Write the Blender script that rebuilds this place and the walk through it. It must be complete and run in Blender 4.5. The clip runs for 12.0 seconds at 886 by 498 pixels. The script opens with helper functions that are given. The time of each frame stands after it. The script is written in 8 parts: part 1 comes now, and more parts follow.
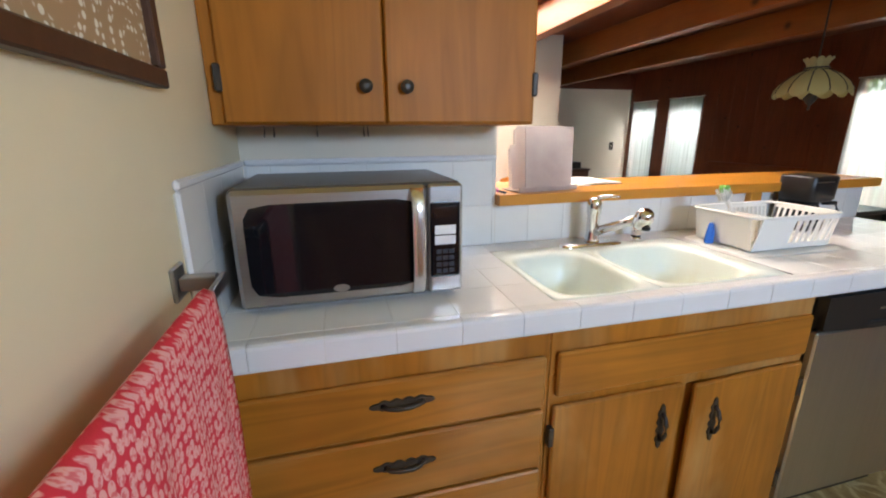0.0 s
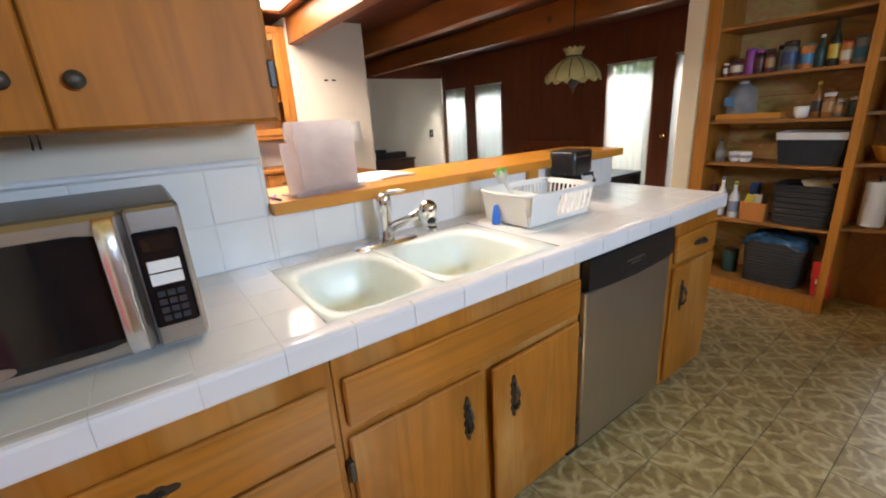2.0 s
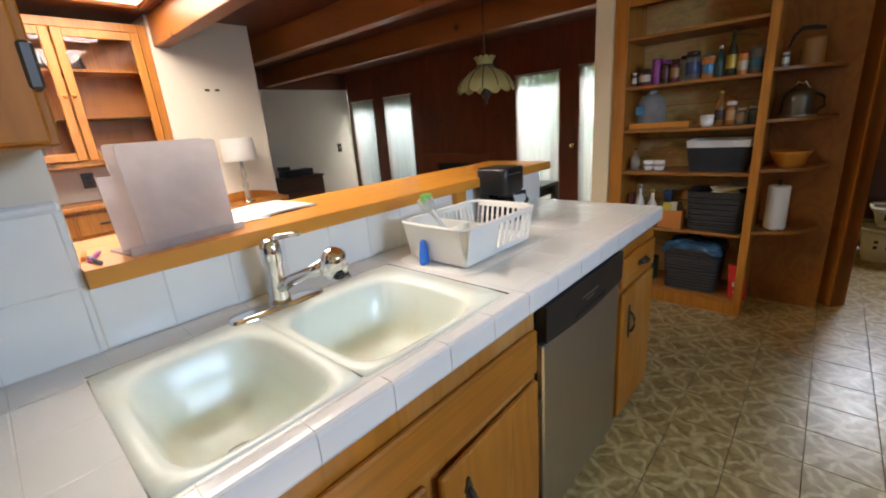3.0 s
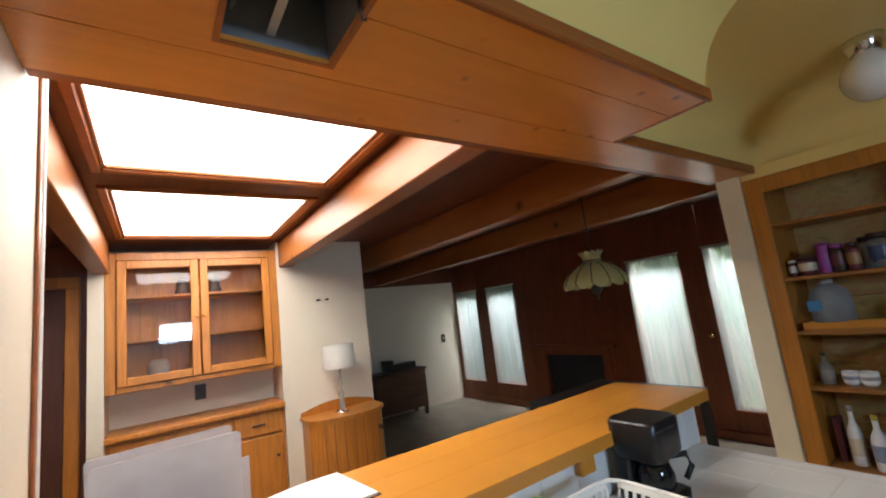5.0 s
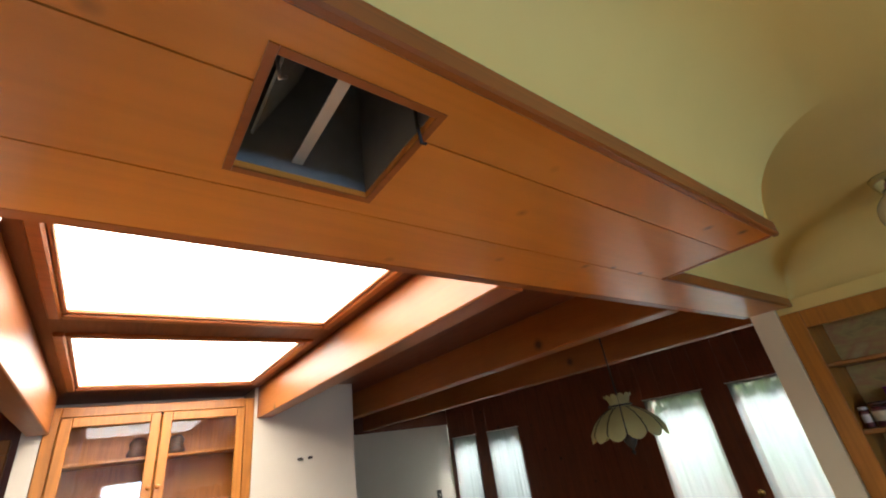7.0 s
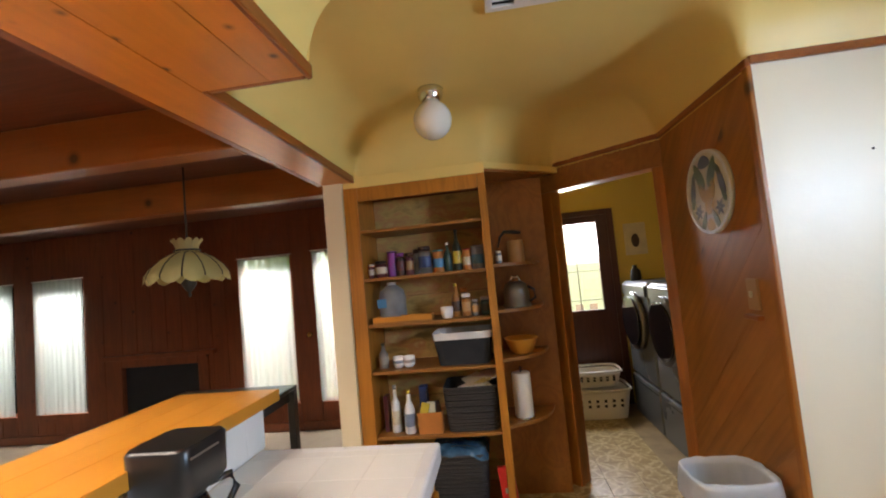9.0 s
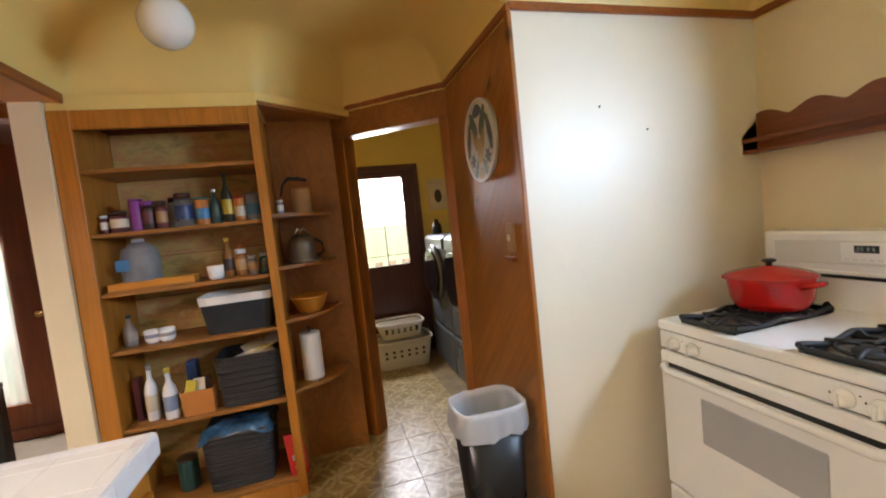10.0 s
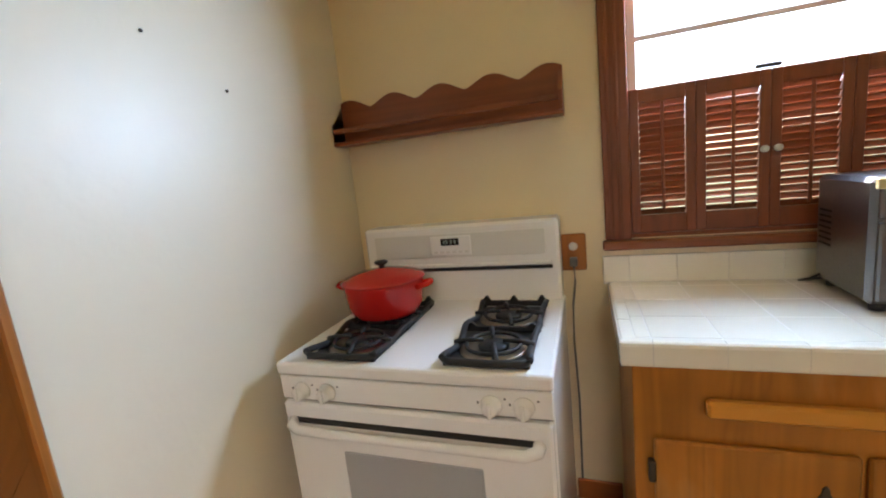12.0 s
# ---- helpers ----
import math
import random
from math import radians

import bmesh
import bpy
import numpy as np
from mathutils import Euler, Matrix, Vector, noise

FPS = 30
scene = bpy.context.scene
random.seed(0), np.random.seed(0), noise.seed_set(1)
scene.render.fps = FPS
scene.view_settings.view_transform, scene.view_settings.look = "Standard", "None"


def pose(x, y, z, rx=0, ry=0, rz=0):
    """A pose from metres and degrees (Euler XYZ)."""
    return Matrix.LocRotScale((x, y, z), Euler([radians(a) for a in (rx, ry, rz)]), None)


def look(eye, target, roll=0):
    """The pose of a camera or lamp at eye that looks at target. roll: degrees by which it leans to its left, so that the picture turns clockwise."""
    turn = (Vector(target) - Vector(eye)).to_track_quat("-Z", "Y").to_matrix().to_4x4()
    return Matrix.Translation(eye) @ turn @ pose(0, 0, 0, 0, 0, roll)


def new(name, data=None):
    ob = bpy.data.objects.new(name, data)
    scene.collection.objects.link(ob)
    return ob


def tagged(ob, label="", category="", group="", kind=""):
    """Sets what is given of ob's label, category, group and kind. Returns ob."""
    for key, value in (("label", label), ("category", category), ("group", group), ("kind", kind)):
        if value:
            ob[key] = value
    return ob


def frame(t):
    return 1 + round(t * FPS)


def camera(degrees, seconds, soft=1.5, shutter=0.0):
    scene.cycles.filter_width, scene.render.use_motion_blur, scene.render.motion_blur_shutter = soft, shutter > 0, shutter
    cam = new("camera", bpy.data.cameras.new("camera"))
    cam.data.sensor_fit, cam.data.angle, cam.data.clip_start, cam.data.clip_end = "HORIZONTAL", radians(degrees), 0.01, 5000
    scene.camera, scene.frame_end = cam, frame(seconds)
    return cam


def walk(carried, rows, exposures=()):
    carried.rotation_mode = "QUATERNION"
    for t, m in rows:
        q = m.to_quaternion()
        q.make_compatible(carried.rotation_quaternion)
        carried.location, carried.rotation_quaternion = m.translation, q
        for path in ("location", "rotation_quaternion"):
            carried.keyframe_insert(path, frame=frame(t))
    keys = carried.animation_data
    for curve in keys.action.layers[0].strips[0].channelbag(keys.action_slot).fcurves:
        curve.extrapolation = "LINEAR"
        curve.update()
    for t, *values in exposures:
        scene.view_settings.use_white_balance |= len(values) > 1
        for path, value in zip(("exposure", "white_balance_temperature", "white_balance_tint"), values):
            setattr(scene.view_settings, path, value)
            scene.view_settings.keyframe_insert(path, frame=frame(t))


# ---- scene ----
cam = camera(93.6, 12.0, soft=2.0)
PATH = [
    (0, (0.536, 0.424, 1.331), (1.018, 2.289, 0.791), -0.4),
    (0.5, (0.572, 0.404, 1.322), (1.078, 2.245, 0.727), -0.5),
    (1, (0.641, 0.399, 1.332), (1.336, 2.179, 0.739), -1.6),
    (1.5, (0.715, 0.404, 1.336), (1.616, 2.087, 0.741), -2.9),
    (2, (0.792, 0.469, 1.333), (1.894, 2.027, 0.734), -3.7),
    (2.5, (0.911, 0.613, 1.328), (2.228, 1.989, 0.718), -3.8),
    (2.7, (0.947, 0.675, 1.332), (2.337, 1.975, 0.718), -4.1),
    (4.3, (1.304, 0.889, 1.41), (2.552, 2.445, 1.256), -5.7),
    (4.5, (1.305, 0.911, 1.434), (2.487, 2.524, 1.381), -5.8),
    (5, (1.318, 0.995, 1.522), (2.457, 2.612, 1.82), -7.0),
    (5.5, (1.299, 1.134, 1.643), (2.36, 2.655, 2.392), -8.7),
    (6, (1.295, 1.21, 1.68), (2.278, 2.682, 2.61), -8.4),
    (6.5, (1.317, 1.24, 1.683), (2.332, 2.683, 2.626), -8.9),
    (6.7, (1.325, 1.246, 1.681), (2.378, 2.674, 2.604), -9.0),
    (8.3, (1.49, 1.146, 1.509), (3.314, 1.891, 1.854), -6.9),
    (8.5, (1.527, 1.122, 1.486), (3.429, 1.688, 1.738), -6.1),
    (9, (1.621, 1.014, 1.46), (3.602, 1.252, 1.585), -5.4),
    (9.5, (1.709, 0.896, 1.431), (3.708, 0.835, 1.431), -5.8),
    (10, (1.787, 0.779, 1.382), (3.708, 0.24, 1.238), -6.1),
    (10.5, (1.896, 0.696, 1.364), (3.475, -0.506, 1.113), -5.6),
    (11, (1.997, 0.613, 1.377), (2.97, -1.11, 1.088), -5.2),
    (11.5, (2.105, 0.534, 1.36), (2.777, -1.323, 1.044), -5.7),
    (12, (2.282, 0.43, 1.353), (2.945, -1.428, 1.022), -6.2),
]
EXPOSURES = (
    (0, 2.1, 6900, 15), (1.5, 2.18, 7000, 16), (2.5, 2.05, 6900, 14), (4.5, 1.4, 6500, 10), (5.5, 1.5, 6400, 9), (6.5, 1.5, 6400, 9),
    (8.5, 2.2, 7300, 15), (9.5, 2.4, 7200, 17), (10.5, 2.62, 6900, 16), (11.5, 2.25, 6800, 16), (12, 2.2, 6700, 16))
walk(cam, [(t, look(eye, target, roll)) for t, eye, target, roll in PATH], EXPOSURES)

# ---- light ----
world = bpy.data.worlds.new("world")
scene.world = world
world.use_nodes = True
wn = world.node_tree.nodes
sky = wn.new("ShaderNodeTexSky")
sky.sky_type, sky.sun_disc, sky.sun_elevation, sky.sun_rotation = "NISHITA", False, radians(47), radians(167)
wn["Background"].inputs[1].default_value = 0.15
world.node_tree.links.new(sky.outputs[0], wn["Background"].inputs[0])
sun_data = bpy.data.lights.new("sun", "SUN")
sun_data.energy, sun_data.angle, sun_data.color = 5.0, radians(0.6), (1, 0.95, 0.86)
sun = new("sun", sun_data)
sun.matrix_world = look((6, -9, 10), (4, 0, 0))


def window_light(name, eye, target, w, h, watts, color=(0.82, 0.9, 1.0)):
    data = bpy.data.lights.new(name, "AREA")
    data.shape, data.size, data.size_y, data.energy, data.color = "RECTANGLE", w, h, watts, color
    ob = new(name, data)
    ob.matrix_world = look(eye, target)
    return ob


window_light("south_window_light", (1.73, -1.30, 1.78), (1.80, 1.5, 1.62), 0.72, 0.5, 20, (0.46, 0.69, 1.0))
# Fill lamps hidden outside the glass; the garden pair brighten the curtains from above.
window_light("garden_door_light", (6.20, 3.1, 2.35), (5.75, 3.1, 0.9), 1.8, 0.4, 95, (0.95, 0.97, 1.0))
window_light("garden_window_light", (6.20, 6.4, 2.35), (5.75, 6.4, 0.9), 1.8, 0.4, 95, (0.95, 0.97, 1.0))
window_light("laundry_door_light", (6.38, 0.17, 1.70), (5.0, 0.10, 1.62), 0.45, 0.4, 9)

# ---- materials ----
MATS = {}


def nodes_of(name, rough=0.5, metal=0.0, spec=0.5):
    m = bpy.data.materials.new(name)
    m.use_nodes = True
    t = m.node_tree
    b = t.nodes["Principled BSDF"]
    b.inputs["Roughness"].default_value, b.inputs["Metallic"].default_value = rough, metal
    b.inputs["Specular IOR Level"].default_value = spec
    MATS[name] = m
    return m, t, b


def coords(t, scale=(1, 1, 1), rnd=True, turn=(0, 0, 0)):
    tc = t.nodes.new("ShaderNodeTexCoord")
    mp = t.nodes.new("ShaderNodeMapping")
    mp.inputs["Scale"].default_value = scale
    src = tc.outputs["Object"]
    if any(turn):
        spin = t.nodes.new("ShaderNodeMapping")
        spin.inputs["Rotation"].default_value = [radians(a) for a in turn]
        t.links.new(src, spin.inputs[0])
        src = spin.outputs[0]
    if rnd:
        oi = t.nodes.new("ShaderNodeObjectInfo")
        mul = t.nodes.new("ShaderNodeMath")
        mul.operation, mul.inputs[1].default_value = "MULTIPLY", 23.0
        t.links.new(oi.outputs["Random"], mul.inputs[0])
        add = t.nodes.new("ShaderNodeVectorMath")
        t.links.new(src, add.inputs[0])
        t.links.new(mul.outputs[0], add.inputs[1])
        src = add.outputs[0]
    t.links.new(src, mp.inputs[0])
    return mp.outputs[0]


def noise_tex(t, vec, scale, detail=4.0, rough=0.55, distort=0.0):
    n = t.nodes.new("ShaderNodeTexNoise")
    n.inputs["Scale"].default_value, n.inputs["Detail"].default_value = scale, detail
    n.inputs["Roughness"].default_value, n.inputs["Distortion"].default_value = rough, distort
    t.links.new(vec, n.inputs["Vector"])
    return n.outputs["Fac"]


def ramp(t, fac, stops):
    r = t.nodes.new("ShaderNodeValToRGB")
    e = r.color_ramp.elements
    while len(e) < len(stops):
        e.new(0.5)
    for el, (p, c) in zip(e, stops):
        el.position, el.color = p, (*c, 1) if len(c) == 3 else c
    t.links.new(fac, r.inputs[0])
    return r.outputs[0]


def mix(t, fac, a, b, kind="MIX"):
    n = t.nodes.new("ShaderNodeMix")
    n.data_type, n.blend_type = "RGBA", kind
    for sock, v in ((n.inputs[0], fac), (n.inputs[6], a), (n.inputs[7], b)):
        if isinstance(v, (int, float)):
            sock.default_value = v
        elif isinstance(v, tuple):
            sock.default_value = (*v, 1)
        else:
            t.links.new(v, sock)
    return n.outputs[2]


def bump(t, b, fac, strength=0.1, dist=0.01):
    n = t.nodes.new("ShaderNodeBump")
    n.inputs["Strength"].default_value, n.inputs["Distance"].default_value = strength, dist
    t.links.new(fac, n.inputs["Height"])
    t.links.new(n.outputs[0], b.inputs["Normal"])


def scaled(c, k):
    return tuple(min(1.0, v * k) for v in c)


def wood(name, base, axis="z", rough=0.35, knots=0.0, contrast=0.7, grain=1.0, worn=0.0, stain=0.82, turn=(0, 0, 0)):
    m, t, b = nodes_of(name, rough)
    s = {"x": (1.0, 14, 14), "y": (14, 1.0, 14), "z": (14, 14, 1.0)}[axis]
    v = coords(t, tuple(q * grain for q in s), True, turn)
    rings = noise_tex(t, v, 0.55, 2.0, 0.5, 1.2)
    wave = t.nodes.new("ShaderNodeMath")
    wave.operation, wave.inputs[1].default_value = "PINGPONG", 0.09
    t.links.new(rings, wave.inputs[0])
    figure = ramp(t, wave.outputs[0], [(0.0, scaled(base, 1 - 0.32 * contrast)), (0.05, base), (0.09, scaled(base, 1 + 0.18 * contrast))])
    fine = noise_tex(t, v, 5.0, 3.0, 0.6)
    col = mix(t, 0.35, figure, ramp(t, fine, [(0.3, scaled(base, 1 - 0.28 * contrast)), (0.7, scaled(base, 1 + 0.15 * contrast))]))
    blot = noise_tex(t, coords(t, (2.2, 2.2, 2.2)), 1.3, 3.0)
    col = mix(t, 0.75, col, ramp(t, blot, [(0.3, (stain, stain * 0.96, stain * 0.92)), (0.7, (1, 1, 1))]), "MULTIPLY")
    if worn:
        patch = noise_tex(t, coords(t, tuple(0.35 * q if q > 1 else 1.6 for q in s)), 0.8, 4.0, 0.6, 0.4)
        col = mix(t, ramp(t, patch, [(0.50, (0, 0, 0)), (0.72, (worn,) * 3)]), col, (0.62, 0.38, 0.15))
    if knots:
        vo = t.nodes.new("ShaderNodeTexVoronoi")
        vo.inputs["Scale"].default_value = knots
        t.links.new(coords(t, (1, 1, 1)), vo.inputs["Vector"])
        col = mix(t, ramp(t, vo.outputs["Distance"], [(0.036, (1, 1, 1)), (0.065, (0.4, 0.4, 0.4)), (0.11, (0, 0, 0))]), col, scaled(base, 0.22))
    t.links.new(col, b.inputs["Base Color"])
    t.links.new(ramp(t, fine, [(0.3, (rough * 1.05,) * 3), (0.7, (rough * 0.96,) * 3)]), b.inputs["Roughness"])
    bump(t, b, fine, 0.004, 0.002)
    return m


def paint(name, base, rough=0.5, vary=0.08, bumpy=0.05, size=1.0, spec=0.5):
    m, t, b = nodes_of(name, rough, 0, spec)
    big = noise_tex(t, coords(t, (1.6 * size,) * 3), 1.2, 4.0)
    col = ramp(t, big, [(0.25, scaled(base, 1 - vary)), (0.75, scaled(base, 1 + vary * 0.4))])
    t.links.new(col, b.inputs["Base Color"])
    fine = noise_tex(t, coords(t, (60 * size,) * 3), 1.5, 3.0)
    t.links.new(ramp(t, big, [(0.2, (rough * 1.15,) * 3), (0.8, (rough * 0.85,) * 3)]), b.inputs["Roughness"])
    if bumpy:
        bump(t, b, fine, bumpy, 0.004)
    return m


def metal(name, base, rough=0.3, axis=None):
    m, t, b = nodes_of(name, rough, 1.0)
    s = {"x": (2, 160, 160), "z": (160, 160, 2), None: (20, 20, 20)}[axis]
    f = noise_tex(t, coords(t, s), 1.0, 3.0)
    t.links.new(ramp(t, f, [(0.3, scaled(base, 0.95)), (0.7, scaled(base, 1.03))]), b.inputs["Base Color"])
    t.links.new(ramp(t, f, [(0.3, (rough * 1.1,) * 3), (0.7, (rough * 0.9,) * 3)]), b.inputs["Roughness"])
    return m


def glow(name, color, strength):
    m, t, b = nodes_of(name, 0.6)
    b.inputs["Base Color"].default_value = (*color, 1)
    b.inputs["Emission Color"].default_value = (*color, 1)
    b.inputs["Emission Strength"].default_value = strength
    return m


def glass(name, color=(1, 1, 1), rough=0.02, alpha=0.12):
    m, t, b = nodes_of(name, rough)
    b.inputs["Base Color"].default_value = (*color, 1)
    tr = t.nodes.new("ShaderNodeBsdfTransparent")
    tr.inputs[0].default_value = (*color, 1)
    gl = t.nodes.new("ShaderNodeBsdfGlossy")
    gl.inputs["Roughness"].default_value = rough
    fr = t.nodes.new("ShaderNodeFresnel")
    fr.inputs[0].default_value = 1.45
    mx = t.nodes.new("ShaderNodeMixShader")
    t.links.new(fr.outputs[0], mx.inputs[0])
    t.links.new(tr.outputs[0], mx.inputs[1])
    t.links.new(gl.outputs[0], mx.inputs[2])
    t.links.new(mx.outputs[0], t.nodes["Material Output"].inputs[0])
    return m


def sheer(name, color, through_part):
    m, t, b = nodes_of(name, 0.9)
    b.inputs["Base Color"].default_value = (*color, 1)
    tl = t.nodes.new("ShaderNodeBsdfTranslucent")
    tl.inputs[0].default_value = (*color, 1)
    m1 = t.nodes.new("ShaderNodeMixShader")
    m1.inputs[0].default_value = 0.55
    t.links.new(b.outputs[0], m1.inputs[1])
    t.links.new(tl.outputs[0], m1.inputs[2])
    tr = t.nodes.new("ShaderNodeBsdfTransparent")
    weave = noise_tex(t, coords(t, (22, 22, 0.6)), 1.0, 2.0)
    m2 = t.nodes.new("ShaderNodeMixShader")
    t.links.new(ramp(t, weave, [(0.3, (through_part * 0.88,) * 3), (0.7, (min(1, through_part * 1.1),) * 3)]), m2.inputs[0])
    t.links.new(m1.outputs[0], m2.inputs[1])
    t.links.new(tr.outputs[0], m2.inputs[2])
    t.links.new(m2.outputs[0], t.nodes["Material Output"].inputs[0])
    return m


HONEY = (0.46, 0.168, 0.019)
pine_x, pine_z = wood("honey_pine_x", HONEY, "x", worn=0.35, stain=0.6), wood("honey_pine_z", HONEY, "z", worn=0.6, stain=0.6)
upper_wood = wood("upper_cabinet_wood", (0.43, 0.148, 0.013), "z", 0.5, 0, 0.5)
MATS["upper_cabinet_wood"].node_tree.nodes["Principled BSDF"].inputs["Specular IOR Level"].default_value = 0.28
bar_wood = wood("bar_top_wood", (0.62, 0.26, 0.035), "x", 0.32, 0, 0.05)
soffit_wood = wood("soffit_pine", (0.70, 0.26, 0.042), "x", 0.30, 6.0, 0.2)
beam_wood = wood("beam_fir", (0.34, 0.105, 0.018), "y", 0.4, 2.4, 0.3)
dark_ceiling = wood("dark_ceiling_boards", (0.15, 0.038, 0.012), "y", 0.5, 0)
panel_wood = wood("knotty_panelling", (0.21, 0.052, 0.014), "z", 0.45, 4.0)
shelf_wood = wood("shelf_pine", (0.36, 0.15, 0.032), "y", 0.45, 2.5)
stile_wood = wood("stile_pine", (0.50, 0.19, 0.024), "z", 0.4)
back_wood, t, b = nodes_of("pantry_back_board", 0.55)
blot = noise_tex(t, coords(t, (2.5, 3.2, 6)), 1.6, 4.0, 0.6, 0.5)
b_col = ramp(t, blot, [(0.32, (0.34, 0.24, 0.075)), (0.46, (0.60, 0.43, 0.15)), (0.58, (0.58, 0.30, 0.12)), (0.70, (0.66, 0.50, 0.22))])
streak = noise_tex(t, coords(t, (14, 1.2, 40)), 1.0, 3.0)
t.links.new(mix(t, 0.6, b_col, ramp(t, streak, [(0.3, (0.72, 0.68, 0.6)), (0.7, (1, 1, 1))]), "MULTIPLY"), b.inputs["Base Color"])
door_trim_wood = wood("door_trim_wood", (0.42, 0.15, 0.026), "z", 0.4, 2.0)
diag_wood = wood("diagonal_boards", (0.40, 0.155, 0.035), "x", 0.4, 2.2, 0.7, 0.7, 0, 0.7, (0, -45, 0))
red_wood = wood("mahogany", (0.25, 0.068, 0.020), "x", 0.38)
red_wood_z = wood("mahogany_z", (0.24, 0.064, 0.021), "z", 0.38)
trim_wood = wood("trim_wood", (0.32, 0.09, 0.018), "x", 0.35)
hutch_wood = wood("hutch_pine", (0.52, 0.19, 0.028), "z", 0.35, 2.5)
brown_dark = wood("dark_furniture", (0.07, 0.028, 0.014), "x", 0.4)
cream = paint("cream_wall", (0.83, 0.70, 0.46), 0.42, 0.06, 0.05)
offwhite = paint("offwhite_wall", (0.70, 0.62, 0.50), 0.6, 0.05, 0.05)
white_panel = paint("glossy_cream_panel", (0.80, 0.725, 0.58), 0.40, 0.06, 0.5, 0.12, 0.5)
yellow = paint("yellow_ceiling", (0.82, 0.60, 0.20), 0.46, 0.06, 0.03)
yellow_wall = paint("yellow_wall", (0.74, 0.56, 0.13), 0.5, 0.06, 0.03)
tile_white = paint("white_tile", (0.80, 0.79, 0.76), 0.14, 0.05, 0.01, 3.0)
grout = paint("grout", (0.73, 0.71, 0.67), 0.8, 0.25, 0.1, 4.0)
edge_tile = paint("edge_tile", (0.78, 0.77, 0.77), 0.16, 0.04, 0.01, 3.0)
cream_tile = paint("cream_tile", (0.80, 0.765, 0.66), 0.14, 0.05, 0.01, 3.0)
enamel = paint("white_enamel", (0.86, 0.86, 0.85), 0.2, 0.04, 0.0)
plastic_white = paint("white_plastic", (0.80, 0.79, 0.75), 0.4, 0.04, 0.0)
black_plastic = paint("black_plastic", (0.012, 0.012, 0.013), 0.3, 0.2, 0.02)
black_iron = paint("black_iron", (0.014, 0.014, 0.015), 0.55, 0.3, 0.15)
bronze = paint("aged_bronze", (0.045, 0.032, 0.022), 0.42, 0.3, 0.2)
steel = metal("brushed_steel", (0.44, 0.42, 0.40), 0.33, "x")
steel_z = metal("dishwasher_steel", (0.52, 0.50, 0.48), 0.36, "z")
chrome = metal("chrome", (0.75, 0.75, 0.76), 0.1)
dark_glass = paint("black_glass", (0.008, 0.008, 0.01), 0.06, 0.2, 0.0)
clear_glass = glass("clear_glass")
curtain_mat = sheer("sheer_curtain", (0.46, 0.52, 0.50), 0.36)
# Plain matt black for the firebox, hearth and vent backing.
black_void = paint("matt_black", (0.008, 0.007, 0.006), 0.9, 0.2, 0.1)
red_enamel = paint("red_enamel", (0.55, 0.015, 0.012), 0.12, 0.15, 0.0)
skylight_mat = glow("skylight_diffuser", (1.0, 0.95, 0.88), 4.1)

# ---- building helpers ----


def box(bm, x0, x1, y0, y1, z0, z1, bev=0.0, seg=1):
    vs = [bm.verts.new((x, y, z)) for x in (x0, x1) for y in (y0, y1) for z in (z0, z1)]
    fs = [bm.faces.new([vs[i] for i in f]) for f in ((0, 1, 3, 2), (4, 6, 7, 5), (0, 4, 5, 1), (2, 3, 7, 6), (0, 2, 6, 4), (1, 5, 7, 3))]
    if bev:
        es = list({e for f in fs for e in f.edges})
        bmesh.ops.bevel(bm, geom=es, offset=bev, segments=seg, affect="EDGES", profile=0.5)
    return bm


def boxes(*list_of, bev=0.0):
    bm = bmesh.new()
    for b in list_of:
        box(bm, *b, bev=bev)
    return bm


def lathe(bm, cx, cy, prof, n=24, cap=True):
    """Turn a profile of (radius, z) round the upright axis at cx, cy."""
    rings = [[bm.verts.new((cx + r * math.cos(2 * math.pi * i / n), cy + r * math.sin(2 * math.pi * i / n), z)) for i in range(n)] for r, z in prof]
    for a, b in zip(rings, rings[1:]):
        for i in range(n):
            f = bm.faces.new((a[i], a[(i + 1) % n], b[(i + 1) % n], b[i]))
            f.smooth = True
    if cap:
        bm.faces.new(rings[0][::-1])
        bm.faces.new(rings[-1])
    return bm


def tube(bm, pts, r, n=10, cap=True):
    """A round bar along points; r may be a list."""
    pts = [Vector(p) for p in pts]
    rs = r if isinstance(r, (list, tuple)) else [r] * len(pts)
    rings = []
    for i, p in enumerate(pts):
        d = (pts[min(i + 1, len(pts) - 1)] - pts[max(i - 1, 0)]).normalized()
        side = d.cross(Vector((0, 0, 1)))
        if side.length < 0.05:
            side = d.cross(Vector((0, 1, 0)))
        side.normalize()
        up = side.cross(d)
        rings.append([bm.verts.new(p + rs[i] * (math.cos(2 * math.pi * k / n) * side + math.sin(2 * math.pi * k / n) * up)) for k in range(n)])
    for a, b in zip(rings, rings[1:]):
        for k in range(n):
            f = bm.faces.new((a[k], a[(k + 1) % n], b[(k + 1) % n], b[k]))
            f.smooth = True
    if cap:
        bm.faces.new(rings[0][::-1])
        bm.faces.new(rings[-1])
    return bm


def disc_y(bm, cx, cz, y0, y1, r, n=24):
    """A round slab with its axis along y."""
    a = [bm.verts.new((cx + r * math.cos(2 * math.pi * i / n), y0, cz + r * math.sin(2 * math.pi * i / n))) for i in range(n)]
    b = [bm.verts.new((v.co.x, y1, v.co.z)) for v in a]
    for i in range(n):
        f = bm.faces.new((a[i], a[(i + 1) % n], b[(i + 1) % n], b[i]))
        f.smooth = True
    bm.faces.new(a)
    bm.faces.new(b[::-1])
    return bm


